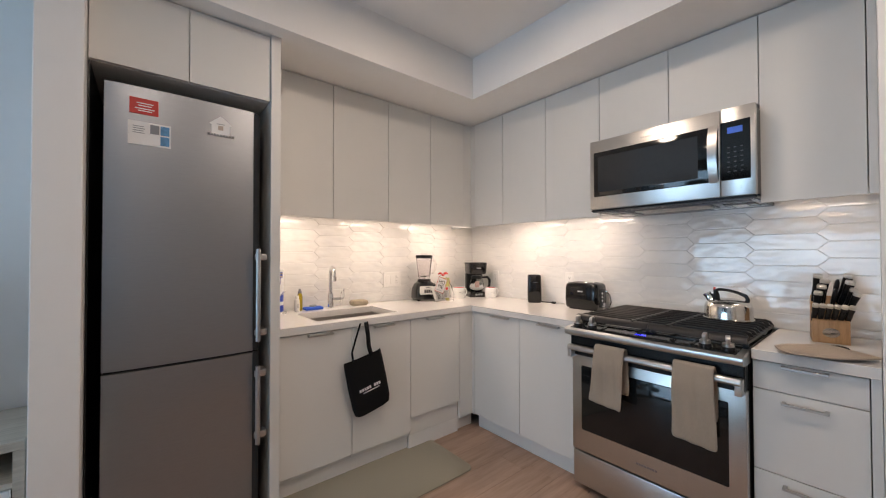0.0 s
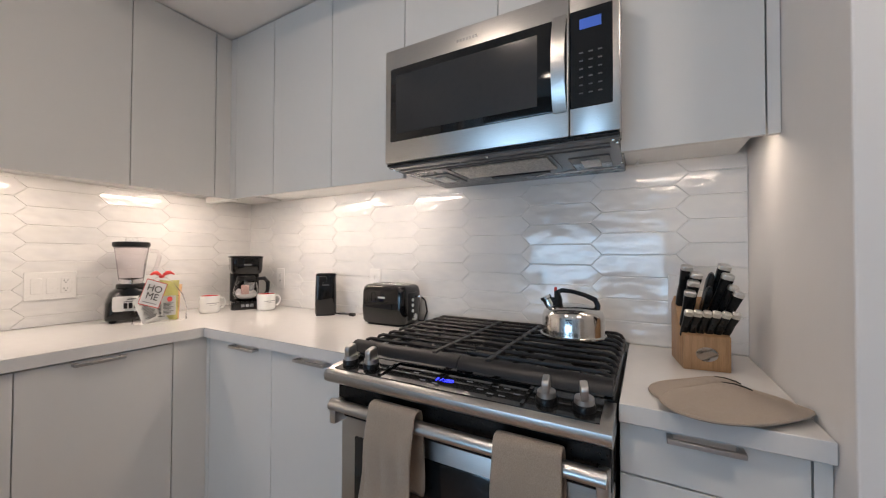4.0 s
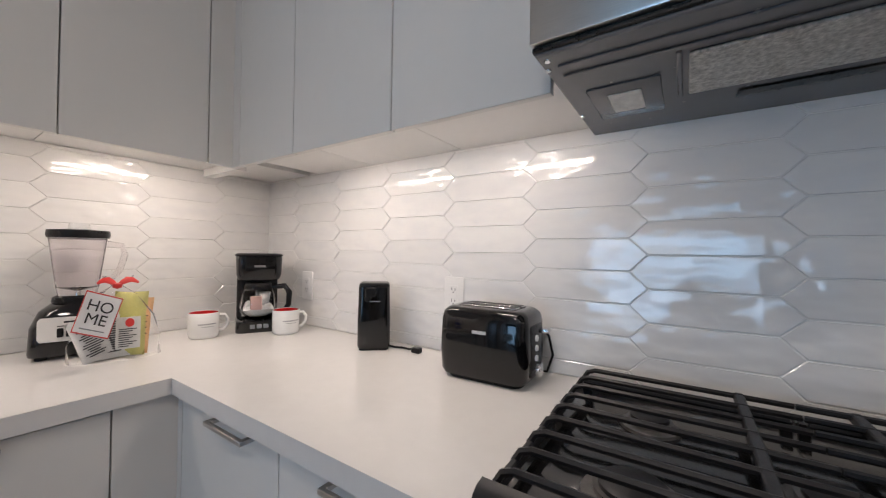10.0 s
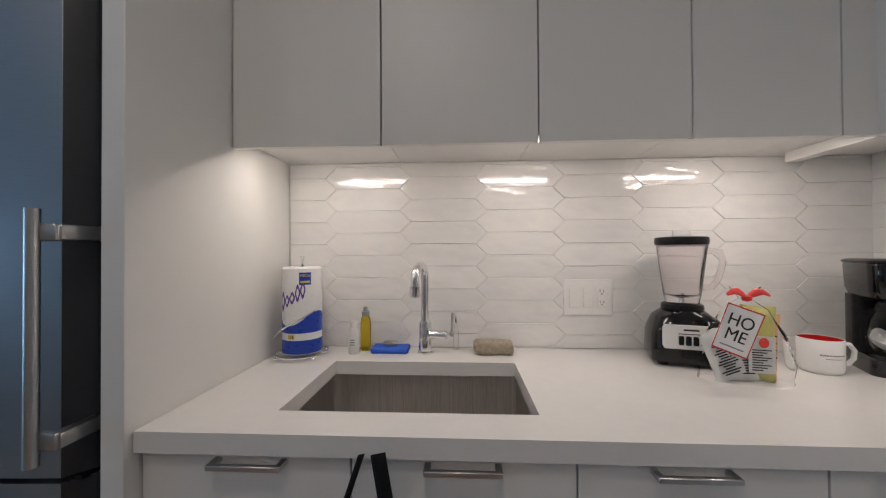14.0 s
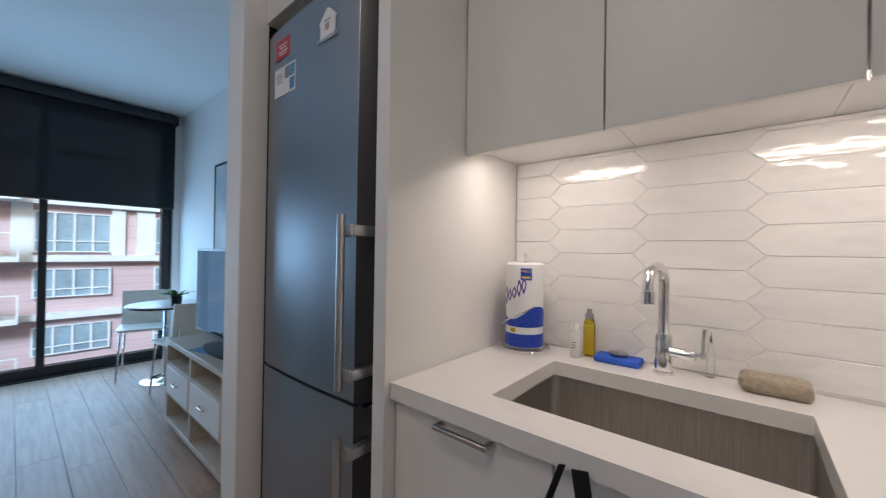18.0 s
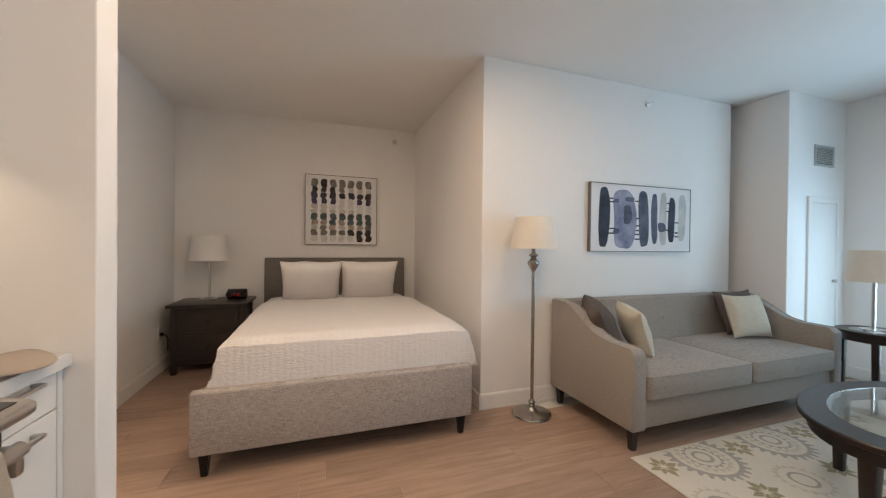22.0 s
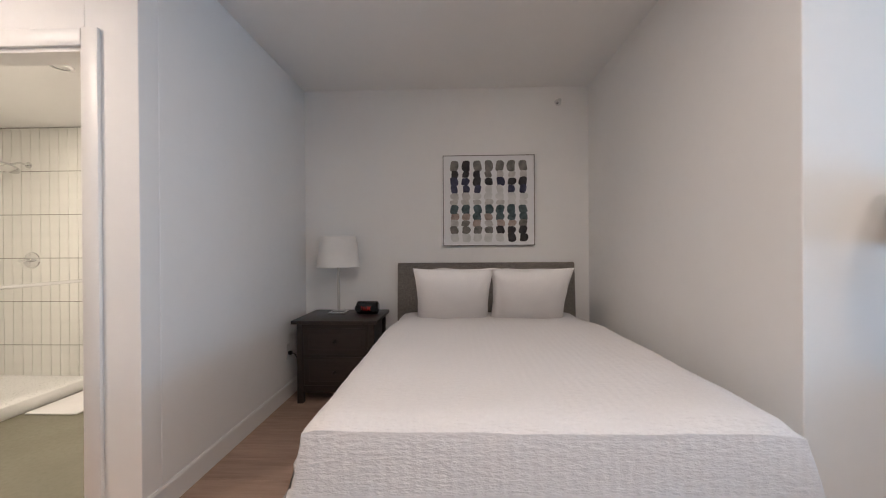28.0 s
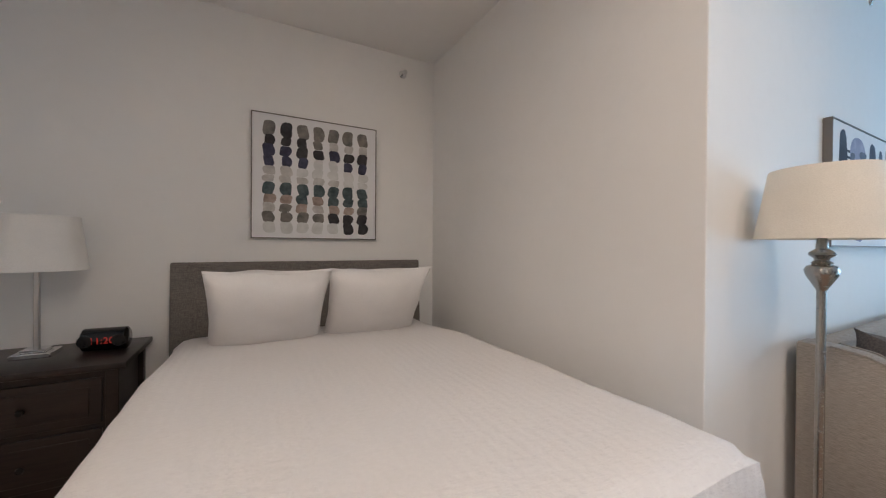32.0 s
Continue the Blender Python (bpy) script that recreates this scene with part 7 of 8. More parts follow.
c1 = dining_chair(T((-2.02, 3.62, 0)) @ Matrix.Rotation(radians(75), 4, 'Z'))
copy_thing(c1, T((-1.12, 3.74, 0)) @ Matrix.Rotation(radians(-80), 4, 'Z'))
pl = thing("potted_plant", T((-1.42, 3.72, 0.7095)), "small green plant in a black pot", "plant")
part("pot", bm_lathe([(0, 0), (0.038, 0), (0.046, 0.085), (0.042, 0.085), (0.036, 0.07), (0, 0.07)], 24), BLACKP, pl)
LEAF = paint("leaf_green", (0.06, 0.20, 0.03), 0.45, 0.3, 20, 0.2)
rn = random.Random(4)
for k in range(22):
    a, L, up = rn.uniform(0, 6.28), rn.uniform(0.10, 0.19), rn.uniform(0.5, 1.2)
    d = Vector((math.cos(a), math.sin(a), 0))
    s = Vector((-math.sin(a), math.cos(a), 0))
    bm = bmesh.new()
    rows = []
    for i in range(5):
        u = i / 4
        c = d * L * u * 0.9 + Vector((0, 0, 0.07 + L * up * (u - 0.55 * u * u)))
        w = 0.016 * math.sin(math.pi * min(0.97, u * 0.85 + 0.15))
        rows.append((bm.verts.new(c + s * w), bm.verts.new(c + Vector((0, 0, -0.003))), bm.verts.new(c - s * w)))
    for p_, q_ in zip(rows, rows[1:]):
        bm.faces.new((p_[0], p_[1], q_[1], q_[0]))
        bm.faces.new((p_[1], p_[2], q_[2], q_[1]))
    part("leaf", bm, LEAF, pl)


# wide picture over the sofa: brushed upright strokes
def blot(cx, cz, w, h, seed, n=40):
    """Uneven brush patch outline."""
    pts = []
    for k in range(n):
        a = 2 * math.pi * k / n
        ca, sa = math.cos(a), math.sin(a)
        r = 1 + 0.10 * noise.noise((ca * 1.6 + seed * 7, sa * 1.6, seed))
        x = w / 2 * math.copysign(abs(ca) ** 0.55, ca) * r
        z = h / 2 * math.copysign(abs(sa) ** 0.75, sa) * (1 + 0.04 * noise.noise((ca * 2, sa * 2, seed + 5)))
        pts.append((cx + x + 0.06 * w * math.sin(z / h * 5 + seed), cz + z))
    return pts


def ink(name, c1, c2, scale=9.0):
    m, nt, b, link = base_mat(name)
    link(ramp(nt, noise_node(nt, coords(nt), scale, 4, 0.6), [(0.32, c1), (0.68, c2)]), b.inputs["Base Color"])
    b.inputs["Roughness"].default_value = 0.7
    return m


def picture(name, m, w, h, label, strokes):
    th = thing(name, m, label, "picture")
    part("canvas", bm_box(-w / 2 + 0.006, w / 2 - 0.006, -0.030, -0.002, -h / 2 + 0.006, h / 2 - 0.006), paint("canvas_white", (0.78, 0.78, 0.79), 0.7, 0.02, 10, 0.2, 400), th)
    for a in ((-w / 2, w / 2, h / 2 - 0.006, h / 2), (-w / 2, w / 2, -h / 2, -h / 2 + 0.006), (-w / 2, -w / 2 + 0.006, -h / 2 + 0.006, h / 2 - 0.006), (w / 2 - 0.006, w / 2, -h / 2 + 0.006, h / 2 - 0.006)):
        part("frame", bm_box(a[0], a[1], -0.034, -0.001, a[2], a[3]), paint("frame_grey", (0.16, 0.14, 0.125), 0.4) if "frame_grey" not in bpy.data.materials else bpy.data.materials["frame_grey"], th, "thin grey frame")
    for k, (pts, mat) in enumerate(strokes):
        bm = bmesh.new()
        yy = -0.0306 - 0.00012 * (k % 7)
        bm.faces.new([bm.verts.new((x, yy, z)) for x, z in pts])
        part("brush_stroke", bm, mat, th)


NAVY = ink("ink_navy", (0.012, 0.016, 0.028), (0.035, 0.045, 0.075))
BLUEW = ink("ink_wash_blue", (0.12, 0.14, 0.25), (0.36, 0.38, 0.50), 6)
SLATE = ink("ink_slate", (0.035, 0.045, 0.075), (0.12, 0.15, 0.21), 7)
PALE = ink("ink_pale", (0.42, 0.43, 0.44), (0.60, 0.60, 0.57), 7)
W2, H2 = 1.165, 0.590
sx = lambda u: -W2 / 2 + u * W2
sz = lambda v: H2 / 2 - v * H2
strokes = []
for u, v0, v1, wd_, mt, sd in ((0.125, 0.06, 0.93, 0.10, NAVY, 1), (0.315, 0.08, 0.95, 0.22, BLUEW, 2), (0.505, 0.08, 0.92, 0.105, SLATE, 3), (0.615, 0.11, 0.88, 0.065, SLATE, 4), (0.705, 0.08, 0.90, 0.075, PALE, 5), (0.795, 0.15, 0.85, 0.075, NAVY, 6), (0.905, 0.10, 0.83, 0.085, PALE, 7)):
    strokes.append((blot(sx(u), sz((v0 + v1) / 2), wd_ * W2, (v1 - v0) * H2, sd), mt))
for u0, u1, v in ((0.17, 0.22, 0.22), (0.17, 0.22, 0.27), (0.17, 0.23, 0.66), (0.17, 0.22, 0.73), (0.42, 0.47, 0.24), (0.43, 0.47, 0.50), (0.43, 0.47, 0.61), (0.43, 0.47, 0.68), (0.42, 0.47, 0.74), (0.42, 0.47, 0.81), (0.73, 0.78, 0.24), (0.73, 0.78, 0.37), (0.73, 0.78, 0.66), (0.83, 0.87, 0.54), (0.83, 0.88, 0.70), (0.83, 0.88, 0.76)):
    strokes.append(([(sx(u0), sz(v) - 0.006), (sx(u1), sz(v) - 0.006), (sx(u1), sz(v) + 0.006), (sx(u0), sz(v) + 0.006)], NAVY))
for u, v, w_, h_, mt, sd in ((0.37, 0.22, 0.09, 0.07, SLATE, 11), (0.24, 0.25, 0.05, 0.06, SLATE, 12), (0.24, 0.70, 0.06, 0.08, SLATE, 13), (0.345, 0.45, 0.08, 0.28, SLATE, 14), (0.69, 0.62, 0.08, 0.14, SLATE, 15), (0.905, 0.72, 0.05, 0.06, SLATE, 16)):
    strokes.append((blot(sx(u), sz(v), w_ * W2, h_ * H2, sd), mt))
picture("sofa_picture", T((-0.2275, 0.290, 1.510)) @ Matrix.Rotation(radians(180), 4, 'Z'), W2, H2, "wide picture of dark blue upright brush strokes", strokes)


# ---- bed alcove ----
bd = thing("bed", T((2.348, -0.53, 0)), "queen bed with grey tweed frame and headboard", "bed")
HW = 0.806
FY = 0.60 + 0.53
part("footboard", bm_box(-HW, HW, FY - 0.075, FY, 0.122, 0.462, 0.014, 3), BEDFAB, bd, "grey tweed footboard")
for s in (-1, 1):
    part("side_rail", bm_box(s * HW - (0.06 if s > 0 else 0), s * HW + (0 if s > 0 else 0.06), -1.12, FY - 0.076, 0.142, 0.40, 0.012, 2), BEDFAB, bd)
bm = bm_prism([(0.0, 0.10), (0.085, 0.10), (0.085, 0.55), (0.050, 1.085), (0.040, 1.096), (0.012, 1.096), (0.0, 1.085)], 2 * HW - 0.012, 0.008, Matrix(((0, 1, 0, -HW - 0.056), (1, 0, 0, -1.21), (0, 0, 1, 0), (0, 0, 0, 1))))
part("headboard", bm, HEADFAB, bd, "dark grey tweed headboard")
for x, y in ((-0.74, FY - 0.045), (0.74, FY - 0.045), (-0.74, -1.14), (0.74, -1.14)):
    part("leg", bm_lathe([(0, 0), (0.017, 0), (0.030, 0.145), (0, 0.145)], 4, T((x, y, 0)) @ Matrix.Rotation(radians(45), 4, 'Z'), 1.3, 1.3), BLACKP, bd, "black tapered leg")
part("slat_base", bm_box(-HW + 0.062, HW - 0.062, -1.11, FY - 0.08, 0.20, 0.30), BLACKP, bd)
mtr = thing("mattress", T((2.30, -0.53, 0.302)), "white mattress under the coverlet", "mattress")
part("body", bm_box(-0.725, 0.725, -1.115, FY - 0.095, 0, 0.345, 0.04, 3), LINEN, mtr)

# quilted coverlet: sheet over the mattress with hanging sides
QUILT, nt, b, link = base_mat("quilted_coverlet")
v = coords(nt, (1, 1, 1))
wv = nt.nodes.new("ShaderNodeTexWave")
wv.wave_profile = 'SIN'
wv.inputs["Scale"].default_value = 8.5
wv.inputs["Distortion"].default_value = 1.2
wv.inputs["Detail"].default_value = 2.0
wv.inputs["Detail Scale"].default_value = 3.0
link(v, wv.inputs["Vector"])
pucker = noise_node(nt, coords(nt, (1.0, 3.2, 3.2)), 26, 3, 0.6)
n1 = noise_node(nt, v, 70, 3)
link(mix(nt, (0.78, 0.755, 0.75), (0.70, 0.675, 0.67), n1), b.inputs["Base Color"])
b.inputs["Roughness"].default_value = 0.85
b.inputs["Sheen Weight"].default_value = 0.2
h = mix(nt, mix(nt, wv.outputs["Fac"], pucker, 0.88), n1, 0.25)
bump(nt, b, h, 0.8, 0.010)
cv = thing("coverlet", T((2.30, -0.53, 0)), "white quilted coverlet spread over the bed", "coverlet")
bm = bmesh.new()
NX, NY = 44, 60
TOPZ = 0.706
grid = []
for j in range(NY + 1):
    row = []
    t = -1.03 + (1.03 + FY - 0.075 + 0.26) * j / NY
    for i in range(NX + 1):
        s = (i / NX * 2 - 1) * (0.735 + 0.29)
        ex = max(0.0, abs(s) - 0.735)
        ey = max(0.0, t - (FY - 0.09))
        sgn = 1 if s > 0 else -1
        flare = (0.055 if s > 0 else 0.065) * min(1.0, ex / 0.28) + 0.004 * noise.noise((s * 9, t * 7, 3))
        x = sgn * min(abs(s), 0.735) * (1.0 if s > 0 else 1.025) + sgn * (flare if ex > 0 else 0) + (0.013 * math.sin(t * 17) * min(1, ex / 0.12) if ex > 0 else 0)
        y = min(t, FY - 0.09) + (0.004 if ey > 0 else 0) * min(1, ey / 0.05)
        rd = 0.070
        z = TOPZ - 0.045 * max(0.0, min(1.0, (-0.30 - t) / 0.5)) + 0.006 * noise.noise((s * 3, t * 3, 1)) + 0.004 * noise.noise((s * 8, t * 8, 2))
        dist = max(0.0, abs(s) - (0.735 - rd)), max(0.0, t - (FY - 0.09 - rd))
        if ex <= 0 and ey <= 0:
            e = max(dist)
            z -= e * e / (2 * rd)
        else:
            z -= rd / 2 + max(ex, ey) * 0.98
        z = max(z, 0.43)
        row.append(bm.verts.new((x, y, z)))
    grid.append(row)
grid_co = [[v_.co.copy() for v_ in row] for row in grid]
for j in range(NY):
    for i in range(NX):
        bm.faces.new((grid[j][i], grid[j][i + 1], grid[j + 1][i + 1], grid[j + 1][i]))
ob = part("sheet", bm, QUILT, cv)
md = ob.modifiers.new("thickness", 'SOLIDIFY')
md.thickness, md.offset = 0.007, 1.0
for edge in (grid_co[-1], [r[0] for r in grid_co], [r[-1] for r in grid_co]):
    part("hem", bm_tube([tuple(e) for e in edge], 0.006, 6), LINEN, cv, "stitched white hem")


def pillow(x, rot, seed, y=-1.215, z=0.852, tilt=53):
    th = thing("pillow", T((x, y, z)) @ Matrix.Rotation(radians(rot), 4, 'Z') @ Matrix.Rotation(radians(tilt), 4, 'X'), "plump white pillow leaning on the headboard", "pillow", "pillows on the bed")
    bm = bm_cushion(0.575, 0.55, 0.205, 0.40, 26, 22, seed, 0.018)
    for v_ in bm.verts:
        v_.co.x += 0.010 * noise.noise((v_.co.y * 9, v_.co.x * 5, seed))
        v_.co.y += 0.012 * noise.noise((v_.co.x * 7, v_.co.y * 5, seed + 3))
    part("cover", bm, LINEN, th)
    pts = []
    for k in range(48):
        a = 2 * math.pi * k / 48
        ca, sa = math.cos(a), math.sin(a)
        q = 1 / max(abs(ca), abs(sa))
        u, w_ = ca * q, sa * q
        pts.append((u * 0.292 * (1 - 0.066 * (1 - w_ * w_) * abs(u) ** 3), w_ * 0.280 * (1 - 0.066 * (1 - u * u) * abs(w_) ** 3), 0.0))
    part("hem", bm_tube(pts, 0.008, 6, True, 0.4), LINEN, th, "flat stitched hem")


pillow(2.580, 2, 1.0)
pillow(1.992, -3, 4.0)

# nightstand
ns = thing("nightstand", T((3.185, -1.735, 0)), "dark espresso two-drawer nightstand beside the bed", "nightstand")
NW, ND, NH = 0.66, 0.50, 0.665
part("top", bm_box(-0.012, NW + 0.012, 0, ND + 0.035, NH - 0.028, NH, 0.004, 2), DARKWOOD, ns)
part("body", bm_box(0.045, NW - 0.045, 0.01, ND - 0.01, 0.12, NH - 0.029), DARKWOOD, ns)
for x in (0.02, NW - 0.068):
    for y in (0.005, ND - 0.048):
        part("leg", bm_box(x, x + 0.048, y, y + 0.048, 0, NH - 0.0285, 0.003, 1), DARKWOOD, ns)
for z0, z1 in ((0.395, 0.60), (0.145, 0.37)):
    d = part("drawer", bm_box(0.078, NW - 0.078, ND - 0.012, ND + 0.004, z0, z1, 0.003, 1), DARKWOOD, ns)
    part("drawer_panel", bm_box(0.12, NW - 0.12, ND + 0.0035, ND + 0.009, z0 + 0.035, z1 - 0.035, 0.003, 1), DARKWOOD, d)
    part("knob", bm_lathe([(0.006, 0), (0.006, 0.012), (0.014, 0.018), (0.012, 0.026), (0, 0.028)], 16, T((NW / 2, ND + 0.008, (z0 + z1) / 2)) @ Matrix.Rotation(radians(-90), 4, 'X')), BLACKP, d)
part("lower_rail", bm_box(0.068, NW - 0.068, ND - 0.03, ND - 0.012, 0.085, 0.135), DARKWOOD, ns)
table_lamp(3.575, -1.515, NH + 0.0005, 1.075, 1.335, 0.183, 0.152, "chrome table lamp with white drum shade on the nightstand", True)
rad = thing("clock_radio", T((3.318, -1.50, NH + 0.0005)) @ Matrix.Rotation(radians(176), 4, 'Z'), "small black clock radio with red digits", "clock radio")
bm = bm_loft([[(x, a * f, 0.0562 + c * f) for a, c in [(0.056 * math.cos(radians(t)), 0.056 * math.sin(radians(t))) for t in range(0, 360, 15)]] for x, f in ((-0.092, 0.80), (-0.084, 1.0), (0.084, 1.0), (0.092, 0.80))])
part("case", bm, BLACKG, rad)
bm = bm_text("11:20", 0.045, 0.0003)
bm.transform(T((0.0, -0.0570, 0.056)) @ Matrix.Rotation(radians(90), 4, 'X'))
part("digits", bm, glow("red_digits", (0.6, 0.02, 0.015), 0.12), rad, "dim red clock digits")
for s in (-1, 1):
    part("speaker", bm_cyl(0.03, 0, 0.003, 20, 0.001, T((s * 0.066, -0.0545, 0.056)) @ Matrix.Rotation(radians(90), 4, 'X')), BLACKP, rad)
ao = thing("wall_outlet_plug", T((3.9545, -1.36, 0.385)) @ ROTE, "white wall outlet with a plug beside the nightstand", "outlet")
part("plate", bm_box(-0.036, 0.036, -0.006, 0, -0.06, 0.06, 0.002, 1), WHITEP, ao)
part("plug", bm_box(-0.014, 0.014, -0.034, -0.0062, -0.03, 0.0, 0.004, 1), BLACKP, ao)
part("cable", bm_tube([(0, -0.034, -0.016), (0.02, -0.05, -0.03), (0.06, -0.05, -0.08), (0.12, -0.03, -0.2)], 0.004, 8), BLACKP, ao)

# square picture over the bed: seven columns of ink blots
W3, H3 = 0.834, 0.826
tones = {"d": ink("blot_black", (0.012, 0.010, 0.012), (0.045, 0.04, 0.045), 18), "n": ink("blot_navy", (0.012, 0.012, 0.035), (0.06, 0.06, 0.11), 18), "g": ink("blot_grey", (0.10, 0.095, 0.088), (0.24, 0.22, 0.20), 18),
         "t": ink("blot_teal", (0.025, 0.045, 0.05), (0.10, 0.14, 0.15), 18), "p": ink("blot_pale", (0.40, 0.385, 0.37), (0.60, 0.58, 0.56), 14), "b": ink("blot_brown", (0.24, 0.18, 0.15), (0.45, 0.36, 0.32), 14), "w": ink("blot_mist", (0.56, 0.56, 0.55), (0.68, 0.68, 0.67), 14)}
cols = ["gdnnpptbpgw", "ddnnpptbggw", "gddnwpttbgw", "ggdwwptbpgw", "gpnwwpttbdw", "gpdnwwttbddg"[:11], "gpdnwwttgdd"]
heights = [0.115, 0.075, 0.085, 0.085, 0.075, 0.06, 0.095, 0.075, 0.07, 0.08, 0.09]
strokes = []
for i, col in enumerate(cols):
    z = 0.062
    for k, c in enumerate(col):
        hh = heights[k] * (1 + 0.12 * math.sin(i * 3.1 + k))
        strokes.append((blot(-W3 / 2 + (0.125 + 0.125 * i) * W3 + 0.004 * math.sin(k * 2 + i), H3 / 2 - (z + heights[k] / 2) * H3, 0.094 * W3 * (0.8 if k in (1, 3) else 0.95), hh * H3 * 1.08, i * 11 + k + 0.3, 18), tones[c]))
        z += heights[k] * 0.985
picture("bed_picture", T((2.251, -1.742, 1.662)) @ Matrix.Rotation(radians(180), 4, 'Z'), W3, H3, "square picture of ink blots in seven columns", strokes)

# ---- hall and bathroom ----
def casing(name, x0, x1, z1, y, label):
    th = thing(name, T((0, y, 0)), label, "door frame", kind="structure")
    for a in ((x0 - 0.078, x0 - 0.002, 0.0, z1 + 0.078), (x1 + 0.002, x1 + 0.078, 0.0, z1 + 0.078)):
        part("casing", bm_box(a[0], a[1], 0.001, 0.020, a[2], a[3], 0.005, 2), TRIM, th)
    part("head_casing", bm_box(x0 - 0.0015, x1 + 0.0015, 0.001, 0.0195, z1, z1 + 0.077, 0.005, 2), TRIM, th)
    for a in (x0, x1 - 0.018):
        part("jamb", bm_box(a, a + 0.018, -0.112, 0.0005, 0.0, z1), TRIM, th)
    part("head_jamb", bm_box(x0 + 0.0185, x1 - 0.0185, -0.112, 0.0005, z1 - 0.018, z1), TRIM, th)
    part("stop", bm_box(x0 + 0.0185, x0 + 0.03, -0.07, -0.04, 0, z1 - 0.019), TRIM, th)
    return th


casing("door_2", 4.20, 5.10, 2.13, 0.05, "white cased opening to the bathroom")
hd2 = thing("door_3", T((6.945, 0, 0)), "white hall door with black hinges", "door", kind="structure")
part("leaf", bm_box(-0.03, 0.0, 0.765, 1.262, 0.03, 2.17, 0.003, 1), TRIM, hd2)
part("casing", bm_box(-0.02, 0.001, 0.69, 0.755, 0.0, 2.25, 0.004, 1), TRIM, hd2)
part("head_casing", bm_box(-0.02, 0.001, 0.7555, 1.264, 2.176, 2.25, 0.004, 1), TRIM, hd2)
part("door_closer", bm_box(-0.075, -0.031, 0.92, 1.12, 2.085, 2.165, 0.006, 1), BLACKP, hd2, "black door closer box")
part("threshold", bm_box(-0.04, 0.0, 0.757, 1.264, 0.0, 0.026, 0.004, 1), BLACKP, hd2, "black threshold strip")
for z in (0.25, 1.05, 1.85):
    part("hinge", bm_box(-0.042, -0.0305, 0.752, 0.770, z - 0.05, z + 0.05, 0.003, 1), BLACKP, hd2, "black hinge")


def disc_light(x, y):
    th = thing("ceiling_light", T((x, y, CEIL)), "round flush white ceiling light, lit", "ceiling lamp", "flush ceiling lights")
    part("trim_ring", bm_lathe([(0.138, -0.0005), (0.168, -0.0005), (0.168, -0.018), (0.160, -0.028), (0.140, -0.032), (0.138, -0.028)], 48), WHITEP, th, "white rim")
    part("lens", bm_lathe([(0.1375, -0.0008), (0.1375, -0.029), (0.10, -0.033), (0, -0.035)], 48), LENSGLOW, th, "glowing milky lens")


LENSGLOW = glow("lamp_lens_glow", (1.0, 0.88, 0.74), 14.0)
# fixtures at all four places; the entry one is added with its fill light
for name, x, y, watts in DISCS:
    disc_light(x, y)
struct("ceiling_bathroom", bm_box(4.07, 6.95, -1.742, -0.06, 2.40, 2.50), CEILM, "lower white bathroom ceiling", "ceiling")
# dull round fixture, gives no light; the bathroom is lit by the fill lamp
bth = thing("downlight", T((5.05, -0.62, 2.40)), "small round unlit fixture on the bathroom ceiling", "ceiling lamp", "recessed ceiling lamps")
part("trim_ring", bm_lathe([(0.04, -0.0005), (0.062, -0.0005), (0.060, -0.008), (0.04, -0.010)], 30), CHROME, bth)
part("lens", bm_cyl(0.0395, -0.006, -0.0008, 24), WHITEP, bth)
BTILE = paint("bathroom_floor_tile", (0.19, 0.175, 0.125), 0.4, 0.12, 3, 0.2)
struct("floor_bathroom", bm_box(4.07, 6.95, -1.742, -0.061, -0.011, 0.0), BTILE, "olive grey bathroom floor tile", "floor")
STILE = paint("shower_tile_white", (0.80, 0.79, 0.75), 0.15, 0.03, 10, 0.1)
sg = struct("shower_wall_1", bm_box(5.92, 6.95, -1.742, -1.722, 0.05, 2.40), paint("dark_grout", (0.25, 0.235, 0.2), 0.9), "shower wall of tall white stacked tiles with dark joints", "wall")
tme = mesh_of("tile", bm_box(-0.0432, 0.0432, 0, 0.008, -0.2032, 0.2032, 0.0015, 1), STILE)
for r in range(6):
    for k in range(11):
        zc = 0.336 + 0.412 * r - 0.206
        ob = new("tile", tme)
        ob.parent = sg
        ob.matrix_basis = T((5.985 + 0.092 * k, -1.722, zc + 0.0))
sg2 = struct("shower_wall_2", bm_box(6.93, 6.95, -1.722, -0.3, 0.05, 2.40), bpy.data.materials["dark_grout"], "shower side wall of tall white stacked tiles", "wall")
tme2 = mesh_of("tile", bm_box(-0.008, 0, -0.0432, 0.0432, -0.2032, 0.2032, 0.0015, 1), STILE)
for r in range(6):
    for k in range(14):
        ob = new("tile", tme2)
        ob.parent = sg2
        ob.matrix_basis = T((6.93, -1.665 + 0.092 * k, 0.13 + 0.412 * r))
sh = thing("shower_tray", T((5.83, -1.72, 0)), "white shower tray with raised curb", "shower tray")
part("curb", bm_box(0, 0.09, 0, 1.42, 0, 0.10, 0.012, 2), WHITEP, sh)
part("floor_pan", bm_box(0.09, 1.10, 0, 1.42, 0, 0.045, 0.004, 1), WHITEP, sh)
shd = thing("wall_shower", T((6.60, -1.714, 2.04)), "chrome shower head on the tiled wall", "shower head")
part("flange", bm_lathe([(0, 0), (0.03, 0), (0.028, 0.008), (0, 0.01)], 24, Matrix.Rotation(radians(-90), 4, 'X')), CHROME, shd)
part("arm", bm_tube([(0, 0, 0), (0, 0.07, 0.01), (0, 0.14, -0.02)], 0.009, 10), CHROME, shd)
